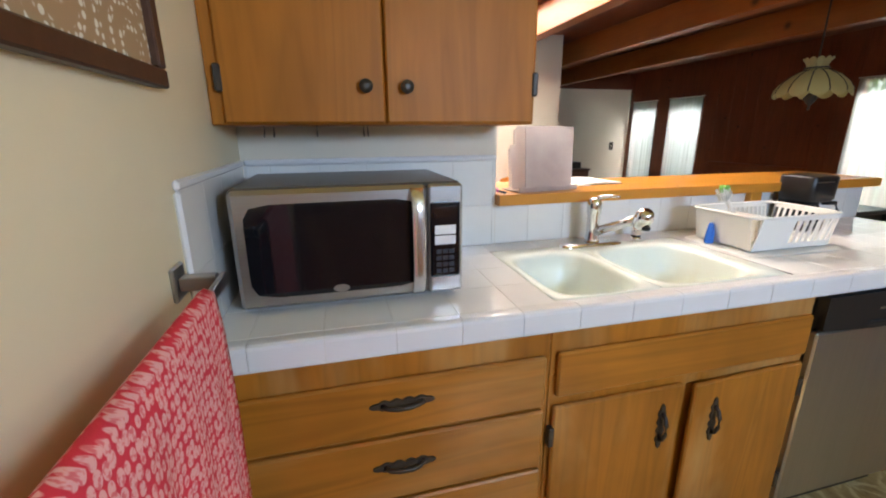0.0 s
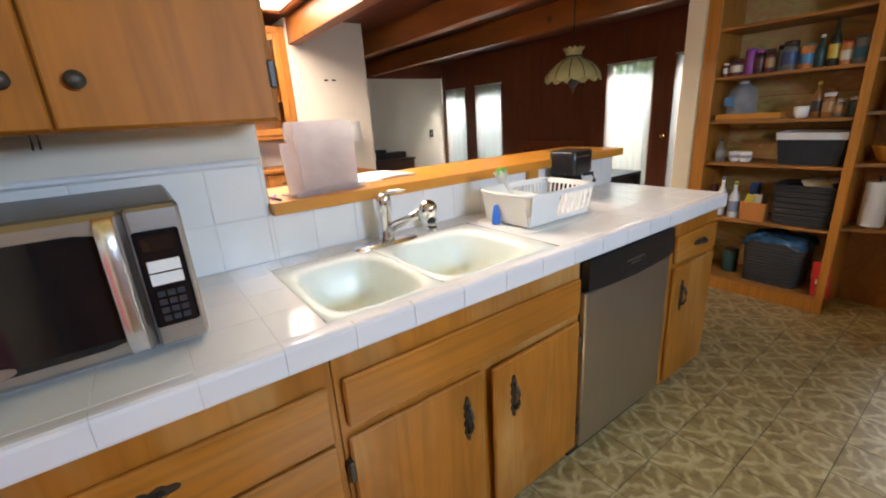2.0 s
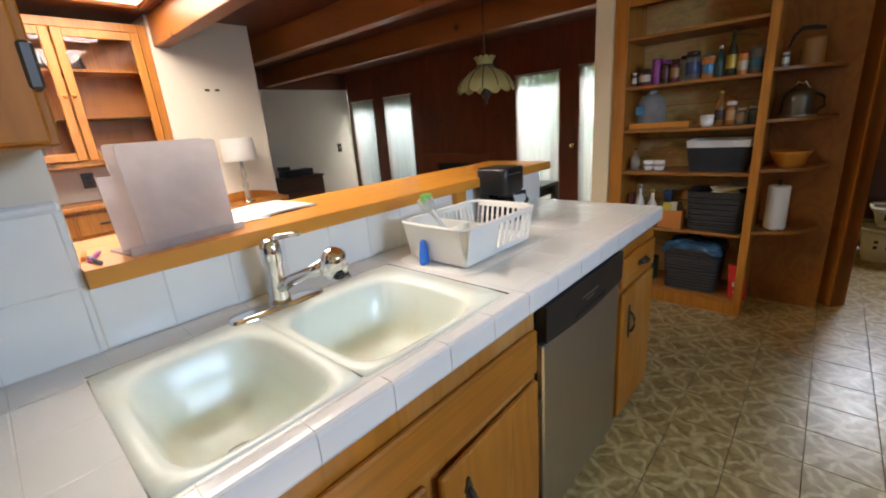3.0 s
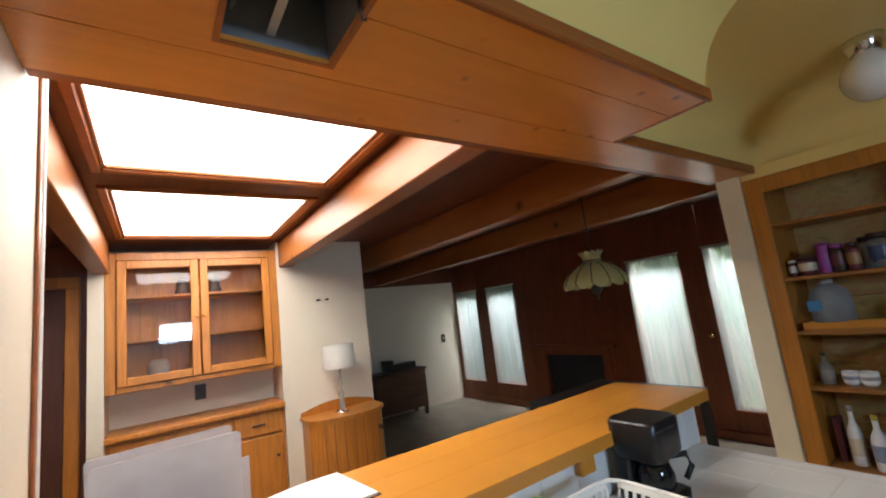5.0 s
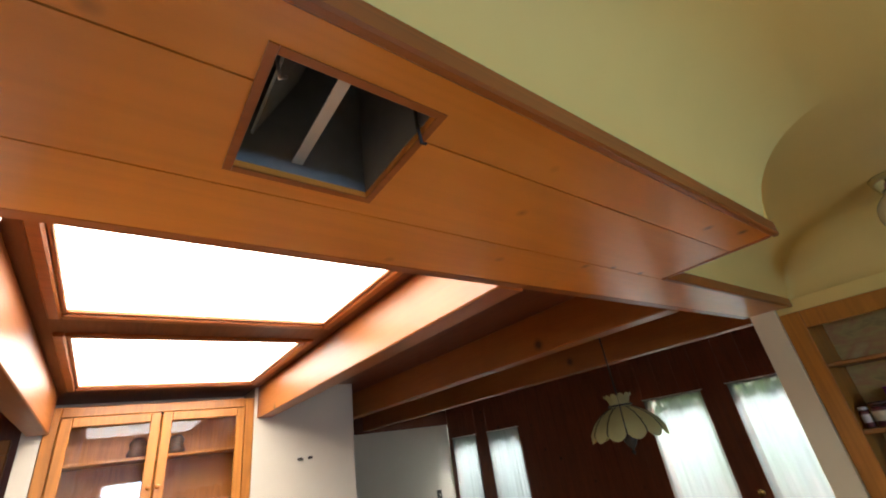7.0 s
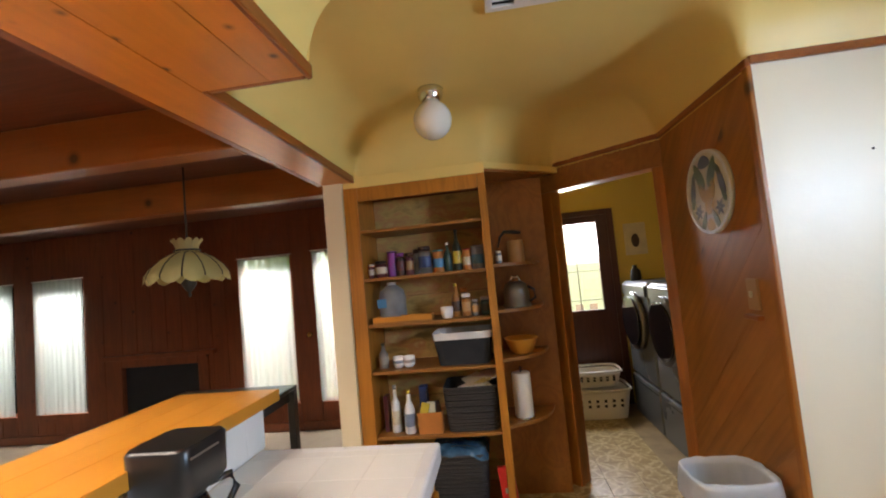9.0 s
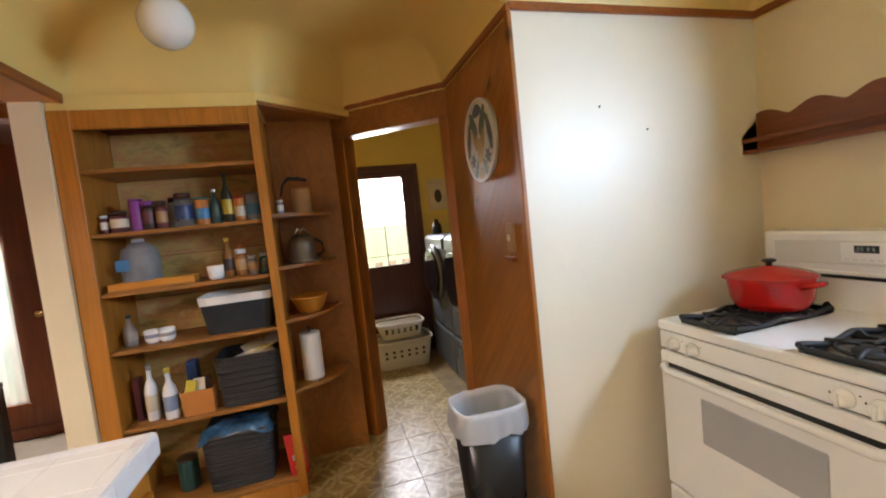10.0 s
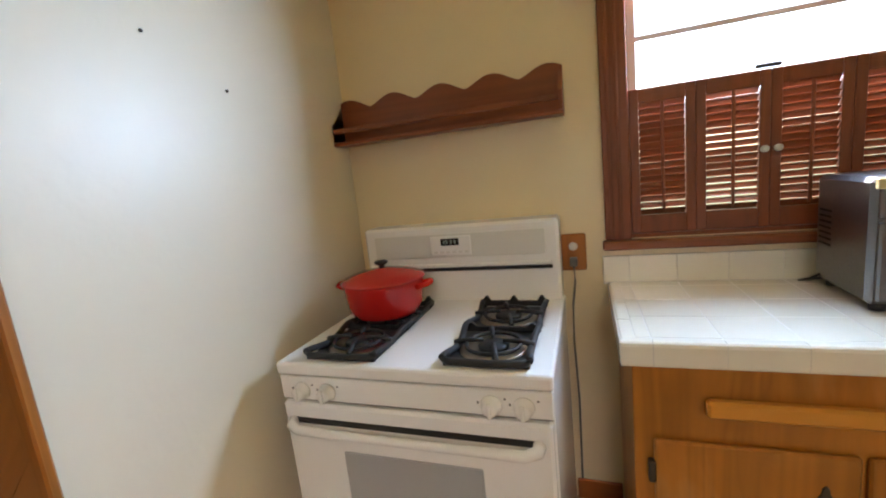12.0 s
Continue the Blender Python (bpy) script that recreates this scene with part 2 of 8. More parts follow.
def poly(bm, pts, thick, axis="z"):
    """A flat outline, made solid along an axis."""
    off = {"x": Vector((thick, 0, 0)), "y": Vector((0, thick, 0)), "z": Vector((0, 0, thick))}[axis]
    a = [bm.verts.new(p) for p in pts]
    b = [bm.verts.new(Vector(p) + off) for p in pts]
    bm.faces.new(a)
    bm.faces.new(b[::-1])
    n = len(pts)
    for i in range(n):
        bm.faces.new((a[i], a[(i + 1) % n], b[(i + 1) % n], b[i]))
    return bm


def ring(cx, cy, hx, hy, z, n=48, power=6.0):
    out = []
    for i in range(n):
        c, s = math.cos(2 * math.pi * i / n), math.sin(2 * math.pi * i / n)
        k = (abs(c) ** power + abs(s) ** power) ** (-1 / power)
        out.append((cx + hx * c * k, cy + hy * s * k, z))
    return out


def loft(bm, rings, close=True, smooth=True):
    rows = [[bm.verts.new(p) for p in r] for r in rings]
    for a, b in zip(rows, rows[1:]):
        for i in range(len(a)):
            f = bm.faces.new((a[i], a[(i + 1) % len(a)], b[(i + 1) % len(a)], b[i]))
            f.smooth = smooth
    if close:
        bm.faces.new(rows[-1])
    return bm


def mesh_from(bm, name, mat, shift=None):
    bmesh.ops.recalc_face_normals(bm, faces=bm.faces)
    if shift is not None:
        bmesh.ops.translate(bm, verts=bm.verts, vec=-shift)
    me = bpy.data.meshes.new(name)
    bm.to_mesh(me)
    bm.free()
    me.materials.append(mat)
    return me


def origin_of(ob):
    p = Vector(ob.location)
    while ob.parent:
        ob = ob.parent
        p += Vector(ob.location)
    return p


def thing(name, at, label, category, group="", kind=""):
    ob = new(name)
    ob.empty_display_size = 0.05
    ob.location = at
    return tagged(ob, label, category, group, kind)


def part(name, bm, mat, parent, label=""):
    ob = new(name, mesh_from(bm, name, mat, origin_of(parent)))
    ob.parent = parent
    return tagged(ob, label)


def whole(name, bm, mat, label, category="", group="", kind="", at=(0, 0, 0)):
    """A thing of one mesh, built in world places with its origin at a given point."""
    ob = new(name, mesh_from(bm, name, mat, Vector(at)))
    ob.location = at
    return tagged(ob, label, category, group, kind)


def structure(name, bm, mat, label):
    return whole(name, bm, mat, label, kind="structure")


def pieces(name, mesh, parent, places, label=""):
    """Alike pieces, each an object of its own on one mesh."""
    base = origin_of(parent)
    for p in places:
        m = p if isinstance(p, Matrix) else Matrix.Translation(p)
        ob = new(name, mesh)
        ob.parent = parent
        ob.matrix_basis = Matrix.Translation(-base) @ m
        if label:
            tagged(ob, label)

# ---- large structure ----
XL, YB, YS, XE = 0.255, 1.875, -1.165, 3.225
CT = 0.914
FAR = 5.80

# floors
floor_bm = boxes((XL - 0.1, 4.6, YS - 0.1, 2.1, -0.10, -0.006))
floor = structure("floor", floor_bm, paint("floor_base", (0.20, 0.15, 0.09), 0.5), "tan and brown patterned vinyl kitchen floor")
living_floor = structure("living_floor", boxes((-1.6, FAR, 2.1, 7.4, -0.10, 0.0), (4.6, FAR, 1.95, 2.1, -0.1, 0.0)), paint("grey_floor", (0.24, 0.20, 0.15), 0.35, 0.2, 0.05, 2.0), "dull grey-beige living room floor")
laundry_floor = structure("laundry_floor", boxes((4.6, 6.3, -1.3, 1.9, -0.10, -0.001)), paint("laundry_vinyl", (0.30, 0.215, 0.11), 0.4, 0.4, 0.05, 4.0), "tan patterned vinyl laundry floor")

# kitchen walls
structure("wall_west", boxes((XL - 0.12, XL, YS - 0.12, 2.0, 0, 2.5)), cream, "cream painted kitchen wall")
structure("wall_north", boxes((XL, 1.115, YB, 2.185, 0, 2.5)), offwhite, "off-white painted wall behind the sink counter")
structure("trim_passage", boxes((1.1155, 1.1215, 2.150, 2.172, 1.111, 2.30), bev=0.002), trim_wood, "narrow brown edge strip on the end of the wall")
structure("trim_corner", boxes((1.104, 1.1235, 2.1855, 2.200, 0, 2.30), bev=0.003), plastic_white, "white corner bead on the end of the wall")
structure("half_wall", boxes((1.115, 3.03, YB + 0.006, 2.0, 0, 1.068)), offwhite, "white half wall carrying the bar top")
south = structure("wall_south", boxes((XL, 1.31, YS - 0.14, YS, 0, 2.5), (2.15, 4.2, YS - 0.14, YS, 0, 2.5), (1.31, 2.15, YS - 0.14, YS, 0, 1.075), (1.31, 2.15, YS - 0.14, YS, 2.08, 2.5)), cream, "cream painted wall behind the stove")
structure("wall_east", boxes((XE, XE + 0.06, YS, 0.026, 0, 2.13)), white_panel, "glossy cream wall panel beside the stove")
structure("wall_east_upper", boxes((XE + 0.002, XE + 0.06, YS, 0.026, 2.13, 2.5)), yellow, "yellow upper wall above the picture rail")

# diagonal boarded wall behind the wooden disc
hexwall = structure("wall_boarded", boxes((XE + 0.02, 4.13, -0.05, 0.016, 0, 2.12)), panel_wood, "brown wall faced with diagonal boards")


def diagonal_board(bm, u0, width, x0, x1, z0, z1, y, thick, lean=1.0):
    """One board at 45 degrees, clipped to the wall's rectangle."""
    pts = []
    lo, hi = u0, u0 + width - 0.0015
    rect = [(x0, z0), (x1, z0), (x1, z1), (x0, z1)]

    def clip(ps, side):
        out = []
        for (a, b) in zip(ps, ps[1:] + ps[:1]):
            da, db = side(a), side(b)
            if da >= 0:
                out.append(a)
            if da * db < 0:
                k = da / (da - db)
                out.append((a[0] + k * (b[0] - a[0]), a[1] + k * (b[1] - a[1])))
        return out
    pts = clip(rect, lambda p: (p[0] * lean + p[1]) - lo)
    if len(pts) > 2:
        pts = clip(pts, lambda p: hi - (p[0] * lean + p[1]))
    if len(pts) > 2:
        poly(bm, [(x, y, z) for x, z in pts], thick, "y")
        return True
    return False


k = 3.2
while k < 6.4:
    bm = bmesh.new()
    if diagonal_board(bm, k, 0.20, XE + 0.024, 4.13, 0.002, 2.12, 0.020, 0.014):
        part("board", bm, diag_wood, hexwall)
    else:
        bm.free()
    k += 0.20

# laundry doorway on the slant
DA, DB = Vector((4.10, 0.07, 0)), Vector((4.51, 0.585, 0))
ddir = (DB - DA).normalized()
dnor = Vector((-ddir.y, ddir.x, 0))
dlen = (DB - DA).length
DOORM = Matrix(((ddir.x, dnor.x, 0, DA.x), (ddir.y, dnor.y, 0, DA.y), (0, 0, 1, 0), (0, 0, 0, 1)))


def slant(bm):
    bmesh.ops.transform(bm, matrix=DOORM, verts=bm.verts)
    return bm


structure("wall_slanted", slant(boxes((-0.12, 0.0, -0.10, -0.005, 0, 2.125), (dlen, dlen + 0.16, -0.10, -0.005, 0, 2.125), (-0.12, dlen + 0.16, -0.10, -0.005, 1.955, 2.125))), door_trim_wood, "brown boarded wall round the laundry doorway")
frame_1 = thing("door_frame_1", DA, "wide brown wood casing round the open laundry doorway", "door frame", kind="structure")
part("jamb", slant(boxes((-0.085, 0.0, -0.11, 0.014, 0, 1.955), bev=0.004)), door_trim_wood, frame_1)
part("jamb", slant(boxes((dlen, dlen + 0.085, -0.11, 0.014, 0, 1.955), bev=0.004)), door_trim_wood, frame_1)
part("head", slant(boxes((-0.10, dlen + 0.10, -0.11, 0.016, 1.956, 2.115), bev=0.004)), diag_wood, frame_1)

# pantry block
structure("pantry_back_wall", boxes((4.46, 4.56, 0.70, 2.01, 0, 2.5)), panel_wood, "brown wall behind the pantry shelves")
structure("wall_end", boxes((4.04, 4.56, 1.895, 2.01, 0, 2.10)), cream, "cream painted end of the wall beside the pantry")
structure("wall_dining", boxes((4.56, FAR, 1.85, 2.01, 0, 2.5)), panel_wood, "brown panelled dining room wall")

# soffit of wide pine boards
soffit = thing("soffit", (1.95, 1.76, 2.075), "lowered soffit of glossy orange knotty pine boards with a square hole", "soffit", kind="structure")
SZ = 2.075
HX0, HX1, HY0, HY1 = 1.423, 1.633, 1.567, 1.779


def soffit_board(y0, y1, x0, x1):
    bm = bmesh.new()
    y1 -= 0.003
    if HY0 < y1 and HY1 > y0:
        a, b = max(y0, HY0), min(y1, HY1)
        pts = [(x0, y0)]
        if a > y0:
            pts += [(x1, y0), (x1, y1)]
            pts += [(HX1, y1), (HX1, a), (HX0, a), (HX0, y1)]
        else:
            pts += [(HX0, y0), (HX0, b), (HX1, b), (HX1, y0), (x1, y0), (x1, y1)]
        pts += [(x0, y1)]
        poly(bm, [(x, y, SZ) for x, y in pts], 0.02, "z")
    else:
        box(bm, x0, x1, y0, y1, SZ, SZ + 0.02)
    part("board", bm, soffit_wood, soffit)


soffit_board(1.507, 1.617, 1.117, 2.745)
soffit_board(1.617, 1.835, 1.117, 2.745)
soffit_board(1.835, 2.015, 1.117, 4.06)
part("edge_trim", boxes((1.117, 2.765, 1.488, 1.506, 2.070, 2.115), bev=0.004), trim_wood, soffit)
part("edge_trim", boxes((2.747, 4.06, 1.814, 1.833, 2.070, 2.115), bev=0.004), trim_wood, soffit)
part("edge_trim", boxes((2.746, 2.764, 1.507, 1.813, 2.072, 2.112), bev=0.004), trim_wood, soffit)
part("fascia", boxes((1.117, 4.06, 2.016, 2.05, SZ + 0.002, 2.34), bev=0.003), trim_wood, soffit)

# coved plaster ceiling of the kitchen
OUT = [(XL, YS), (XE, YS), (XE, 0.05), (4.044, 0.05), (4.45, 0.562), (4.10, 1.022), (4.10, 1.815), (2.756, 1.815), (2.756, 1.497), (XL, 1.497)]


EDGES = list(zip(OUT, OUT[1:] + OUT[:1]))
STEP_EDGES = [((2.756, 1.815), (2.756, 1.497)), ((2.756, 1.497), (XL, 1.497))]


def edge_distance(x, y, left_out):
    best, inside = 9.0, False
    for (ax, ay), (bx, by) in EDGES:
        if (ay > y) != (by > y) and x < (bx - ax) * (y - ay) / (by - ay) + ax:
            inside = not inside
        if ((ax, ay), (bx, by)) in left_out:
            continue
        dx, dy = bx - ax, by - ay
        k = max(0.0, min(1.0, ((x - ax) * dx + (y - ay) * dy) / (dx * dx + dy * dy)))
        best = min(best, math.hypot(x - ax - k * dx, y - ay - k * dy))
    return best if inside else -best


COVE = 0.26


def cove(d):
    d = max(0.0, d)
    return 2.105 + (math.sqrt(max(0.0, COVE * COVE - (COVE - d) ** 2)) if d < COVE else COVE)


def cove_field(bm, x0, x1, y0, y1, left_out, nudge):
    """The plaster over one stretch of the plan."""
    nx, ny = round((x1 - x0) / 0.02), round((y1 - y0) / 0.02)
    grid = {}
    for i in range(nx + 1):
        for j in range(ny + 1):
            x, y = x0 + (x1 - x0) * i / nx, y0 + (y1 - y0) * j / ny
            d = edge_distance(min(max(x, x0 + nudge), x1 - nudge), y, left_out)
            if d > -0.03:
                grid[i, j] = bm.verts.new((x, y, cove(d) + min(0.0, d) * 0.3))
    for (i, j) in list(grid):
        q = [(i, j), (i + 1, j), (i + 1, j + 1), (i, j + 1)]
        if all(p in grid for p in q):
            bm.faces.new([grid[p] for p in q]).smooth = True


bm = bmesh.new()
cove_field(bm, XL, 2.756, YS, 1.53, STEP_EDGES[:1], 0.0005)
cove_field(bm, 2.756, 4.56, YS, 1.85, STEP_EDGES, 0.0005)
# upright plaster end of the cove, over the step in the soffit
ys_ = [1.237 + 0.578 * i / 40 for i in range(41)]
lower = [bm.verts.new((2.7562, y, (cove(1.497 - y) if y < 1.497 else 2.105))) for y in ys_]
upper = [bm.verts.new((2.7562, y, cove(1.815 - y) + 0.0005)) for y in ys_]
for i in range(40):
    bm.faces.new((lower[i], lower[i + 1], upper[i + 1], upper[i]))
ceiling = structure("ceiling_kitchen", bm, yellow, "yellow plaster ceiling with rounded coves")
structure("ceiling_roof", boxes((-1.7, 6.4, -1.4, 7.5, 2.52, 2.6)), offwhite, "plain roof above the rooms")

rail = thing("picture_rail", (XE, -0.5, 2.13), "thin brown wooden picture rail under the ceiling cove", "picture rail", kind="structure")
part("rail", boxes((XE - 0.018, XE, YS + 0.019, 0.034, 2.115, 2.145), bev=0.003), trim_wood, rail)
part("rail", boxes((XL, XE, YS, YS + 0.018, 2.115, 2.145), bev=0.003), trim_wood, rail)
part("rail", boxes((XE - 0.018, 4.10, 0.0345, 0.052, 2.105, 2.135), bev=0.003), trim_wood, rail)
part("rail", slant(boxes((-0.055, dlen + 0.02, 0.0165, 0.036, 2.108, 2.136), bev=0.003)), trim_wood, rail)
part("corner_bead", boxes((XE - 0.012, XE + 0.022, 0.0265, 0.046, 0, 2.114), bev=0.004), door_trim_wood, rail)

# living room shell
for wn_, wb in (("wall_hutch_1", (0.93, 1.02, 4.74, 5.2, 0, 2.4)), ("wall_hutch_2", (2.18, 2.97, 4.74, 4.84, 0, 2.4)), ("wall_hutch_3", (1.02, 2.18, 5.10, 5.2, 0, 2.4)), ("wall_hutch_4", (2.18, 2.28, 4.841, 5.2, 0, 2.4)), ("wall_hutch_5", (2.87, 2.97, 4.841, 7.25, 0, 2.4))):
    structure(wn_, boxes(wb), offwhite, "off-white wall holding the built-in hutch")
structure("wall_living_north", boxes((2.97, FAR, 7.25, 7.35, 0, 2.04)), offwhite, "pale wall at the end of the living room")
structure("beam_wall_north", boxes((2.97, FAR, 7.23, 7.35, 2.04, 2.4)), dark_ceiling, "dark board above the pale end wall")
structure("wall_hall", boxes((-1.7, -1.6, 2.0, 5.0, 0, 2.4), (-1.6, 0.93, 4.9, 5.0, 0, 2.4), (-1.7, XL - 0.001, 2.01, 2.1, 0, 2.4)), panel_wood, "dark brown hall wall")
structure("ceiling_living", boxes((-1.6, 1.10, 2.05, 7.3, 2.30, 2.36), (2.14, FAR, 2.05, 7.3, 2.30, 2.36), (1.10, 2.14, 4.575, 7.3, 2.30, 2.36), (1.10, 2.14, 3.19, 3.42, 2.30, 2.36), (1.10, 2.14, 2.02, 2.06, 2.30, 2.36)), dark_ceiling, "dark reddish-brown board ceiling")
beam_specs = [(0.95, 1.05, 4.74), (2.20, 2.31, 4.74), (3.22, 3.33, 7.25), (4.28, 4.39, 7.25)]
for x0, x1, y1 in beam_specs:
    whole("ceiling_beam", boxes((x0, x1, 2.052, y1 - 0.002, 2.075, 2.298), bev=0.005), beam_wood, "reddish-brown exposed fir ceiling beam", "beam", "ceiling beams", "structure", ((x0 + x1) / 2, 3.4, 2.075))

# far wall of vertical boards with its openings
openings = [(2.30, 2.915, 0.28, 1.85), (3.15, 3.75, 0.28, 1.84), (5.635, 6.28, 0.31, 1.82), (6.545, 7.13, 0.31, 1.82), (4.27, 5.18, 0.06, 0.77)]
wall_far = structure("wall_panelled", boxes((FAR + 0.4, FAR + 0.5, 1.8, 7.4, -0.1, 0.0)), panel_wood, "dark knotty pine wall of upright boards")
random.seed(5)
cuts = sorted({2.01, 7.25, *[a for o in openings for a in o[:2]]})
for a, b in zip(cuts, cuts[1:]):
    n = max(1, round((b - a) / 0.2))
    hole = [o for o in openings if o[0] <= a + 1e-6 and o[1] >= b - 1e-6]
    for i in range(n):
        y0, y1 = a + (b - a) * i / n, a + (b - a) * (i + 1) / n - 0.004
        spans = [(0.0, 2.32)] if not hole else [(0.0, hole[0][2]), (hole[0][3], 2.32)]
        for z0, z1 in spans:
            part("board", boxes((FAR, FAR + 0.12, y0, y1, z0, z1)), panel_wood, wall_far)

# ---- sink side of the kitchen ----


def pull(bm, cx, cz, y, length, upright=False):
    """A cast pull of leaf-shaped ends and a raised grip, standing off a face that looks to -y."""
    def put(u, v, d):
        return (cx + (v if upright else u), y - d, cz + (u if upright else v))
    n = 22
    up_, low = [], []
    for i in range(n + 1):
        u = -1 + 2 * i / n
        w = (0.0065 + 0.0075 * abs(math.sin(2.6 * math.pi * u))) * (1 - abs(u) ** 6) + 0.0012
        up_.append((u * length / 2, w))
        low.append((u * length / 2, -w))
    outline = up_ + low[::-1]
    a = [bm.verts.new(put(p, q, 0.0004)) for p, q in outline]
    b = [bm.verts.new(put(p, q * 0.85, 0.005)) for p, q in outline]
    for i in range(len(a)):
        bm.faces.new((a[i], a[(i + 1) % len(a)], b[(i + 1) % len(a)], b[i]))
    bm.faces.new(b)
    grip = [put(u * length, 0, d) for u, d in ((-0.30, 0.003), (-0.24, 0.016), (-0.1, 0.023), (0.1, 0.023), (0.24, 0.016), (0.30, 0.003))]
    tube(bm, grip, [0.007, 0.0055, 0.006, 0.006, 0.0055, 0.007], 8)
    return bm


def pull_at(parent, cx, cz, y, length=0.155, upright=False):
    part("pull", pull(bmesh.new(), cx, cz, y, length, upright), bronze, parent, "aged dark bronze cast pull")


FY = 1.278
# drawer cabinet
dc = thing("base_cabinet", (0.65, 1.55, 0), "honey-stained pine base cabinet with a stack of drawers", "cabinet", "sink base cabinets")
part("body", boxes((XL + 0.002, 1.038, FY, YB - 0.004, 0.08, 0.855), bev=0.002), pine_z, dc)
part("toe_kick", boxes((XL + 0.002, 1.038, FY + 0.06, YB - 0.01, 0.0, 0.079)), brown_dark, dc)
for z0, z1 in ((0.640, 0.785), (0.452, 0.628), (0.265, 0.440), (0.098, 0.253)):
    d = part("drawer", boxes((0.290, 1.022, FY - 0.018, FY - 0.001, z0, z1), bev=0.005), pine_x, dc)
    pull_at(d, 0.652, (z0 + z1) / 2 + 0.012, FY - 0.018)
# sink cabinet
sc = thing("base_cabinet", (1.48, 1.55, 0), "honey-stained pine sink cabinet with two worn doors", "cabinet", "sink base cabinets")
part("body", boxes((1.040, 1.926, FY, YB - 0.004, 0.08, 0.72), (1.040, 1.926, FY, FY + 0.02, 0.72, 0.855), bev=0.002), pine_z, sc)
part("toe_kick", boxes((1.040, 1.926, FY + 0.06, YB - 0.01, 0.0, 0.079)), brown_dark, sc)
part("false_front", boxes((1.056, 1.914, FY - 0.018, FY - 0.001, 0.660, 0.790), bev=0.005), pine_x, sc)
for x0, x1, hx, hinge in ((1.052, 1.465, 1.400, 1.047), (1.490, 1.914, 1.572, 1.919)):
    swing = Matrix.Translation((hinge, FY, 0)) @ Matrix.Rotation(radians(2.2 if hx > 1.5 else 0.0), 4, "Z") @ Matrix.Translation((-hinge, -FY, 0))
    bm = boxes((x0, x1, FY - 0.018, FY - 0.001, 0.095, 0.632), bev=0.005)
    bmesh.ops.transform(bm, matrix=swing, verts=bm.verts)
    d = part("door", bm, pine_z, sc)
    bm = pull(bmesh.new(), hx, 0.505, FY - 0.018, 0.15, True)
    bmesh.ops.transform(bm, matrix=swing, verts=bm.verts)
    part("pull", bm, bronze, d, "aged dark bronze cast pull")
    for hz in (0.54, 0.18):
        part("hinge", boxes((hinge - 0.008, hinge + 0.008, FY - 0.022, FY - 0.0005, hz - 0.03, hz + 0.03), bev=0.003), bronze, d)
# dishwasher
dw = thing("dishwasher", (2.23, 1.55, 0), "stainless steel dishwasher with a black control strip", "dishwasher")
part("tub", boxes((1.934, 2.506, FY + 0.004, YB - 0.006, 0.09, 0.852)), black_plastic, dw)
part("door", boxes((1.934, 2.506, FY - 0.024, FY + 0.003, 0.085, 0.728), bev=0.006), steel_z, dw)
strip_pts = [(1.934, 0.850), (1.934, 0.742)] + [(1.934 + 0.572 * i / 16, 0.742 - 0.016 * math.sin(math.pi * i / 16)) for i in range(1, 16)] + [(2.506, 0.742), (2.506, 0.850)]
cp = part("control_strip", poly(bmesh.new(), [(x, FY - 0.034, z) for x, z in strip_pts], 0.036, "y"), black_plastic, dw, "black plastic control strip with a curved lower edge")
part("handle_pocket", boxes((2.12, 2.34, FY - 0.037, FY - 0.0345, 0.742, 0.756), bev=0.001), black_iron, cp)
part("marking", boxes((2.16, 2.28, FY - 0.0355, FY - 0.0342, 0.790, 0.797), (2.19, 2.25, FY - 0.0355, FY - 0.0342, 0.776, 0.781)), steel, cp, "small pale unreadable marking")
part("kick_plate", boxes((1.934, 2.506, FY + 0.03, FY + 0.05, 0.0, 0.084)), black_plastic, dw)
# end cabinet
ec = thing("base_cabinet", (2.77, 1.55, 0), "honey-stained pine end cabinet with one drawer and door", "cabinet", "sink base cabinets")
part("body", boxes((2.512, 2.985, FY, YB - 0.004, 0.05, 0.855), bev=0.002), pine_z, ec)
part("toe_kick", boxes((2.512, 2.96, FY + 0.05, YB - 0.01, 0.0, 0.049)), brown_dark, ec)
d = part("drawer", boxes((2.58, 2.955, FY - 0.018, FY - 0.001, 0.668, 0.790), bev=0.005), pine_x, ec)
pull_at(d, 2.79, 0.728, FY - 0.018, 0.12)
d = part("door", boxes((2.58, 2.955, FY - 0.018, FY - 0.001, 0.07, 0.645), bev=0.005), pine_z, ec)
pull_at(d, 2.655, 0.50, FY - 0.018, 0.15, True)

# tiled worktop round the sink opening
SX0, SX1, SY0, SY1 = 1.055, 1.832, 1.312, 1.752
worktop = thing("worktop", (1.6, 1.56, 0.86), "white ceramic tile worktop with a raised tile edge", "worktop")
part("bed", boxes((XL + 0.002, SX0, 1.262, YB, 0.857, CT + 0.0022), (SX1, 2.995, 1.262, YB, 0.857, CT + 0.0022), (SX0, SX1, 1.262, SY0, 0.857, CT + 0.0022), (SX0, SX1, SY1, YB, 0.857, CT + 0.0022)), grout, worktop)

part("edge_bed", boxes((XL + 0.002, 2.999, 1.2525, 1.2618, 0.858, CT + 0.001), (2.9955, 3.0055, 1.2625, YB, 0.858, CT + 0.001)), grout, worktop)

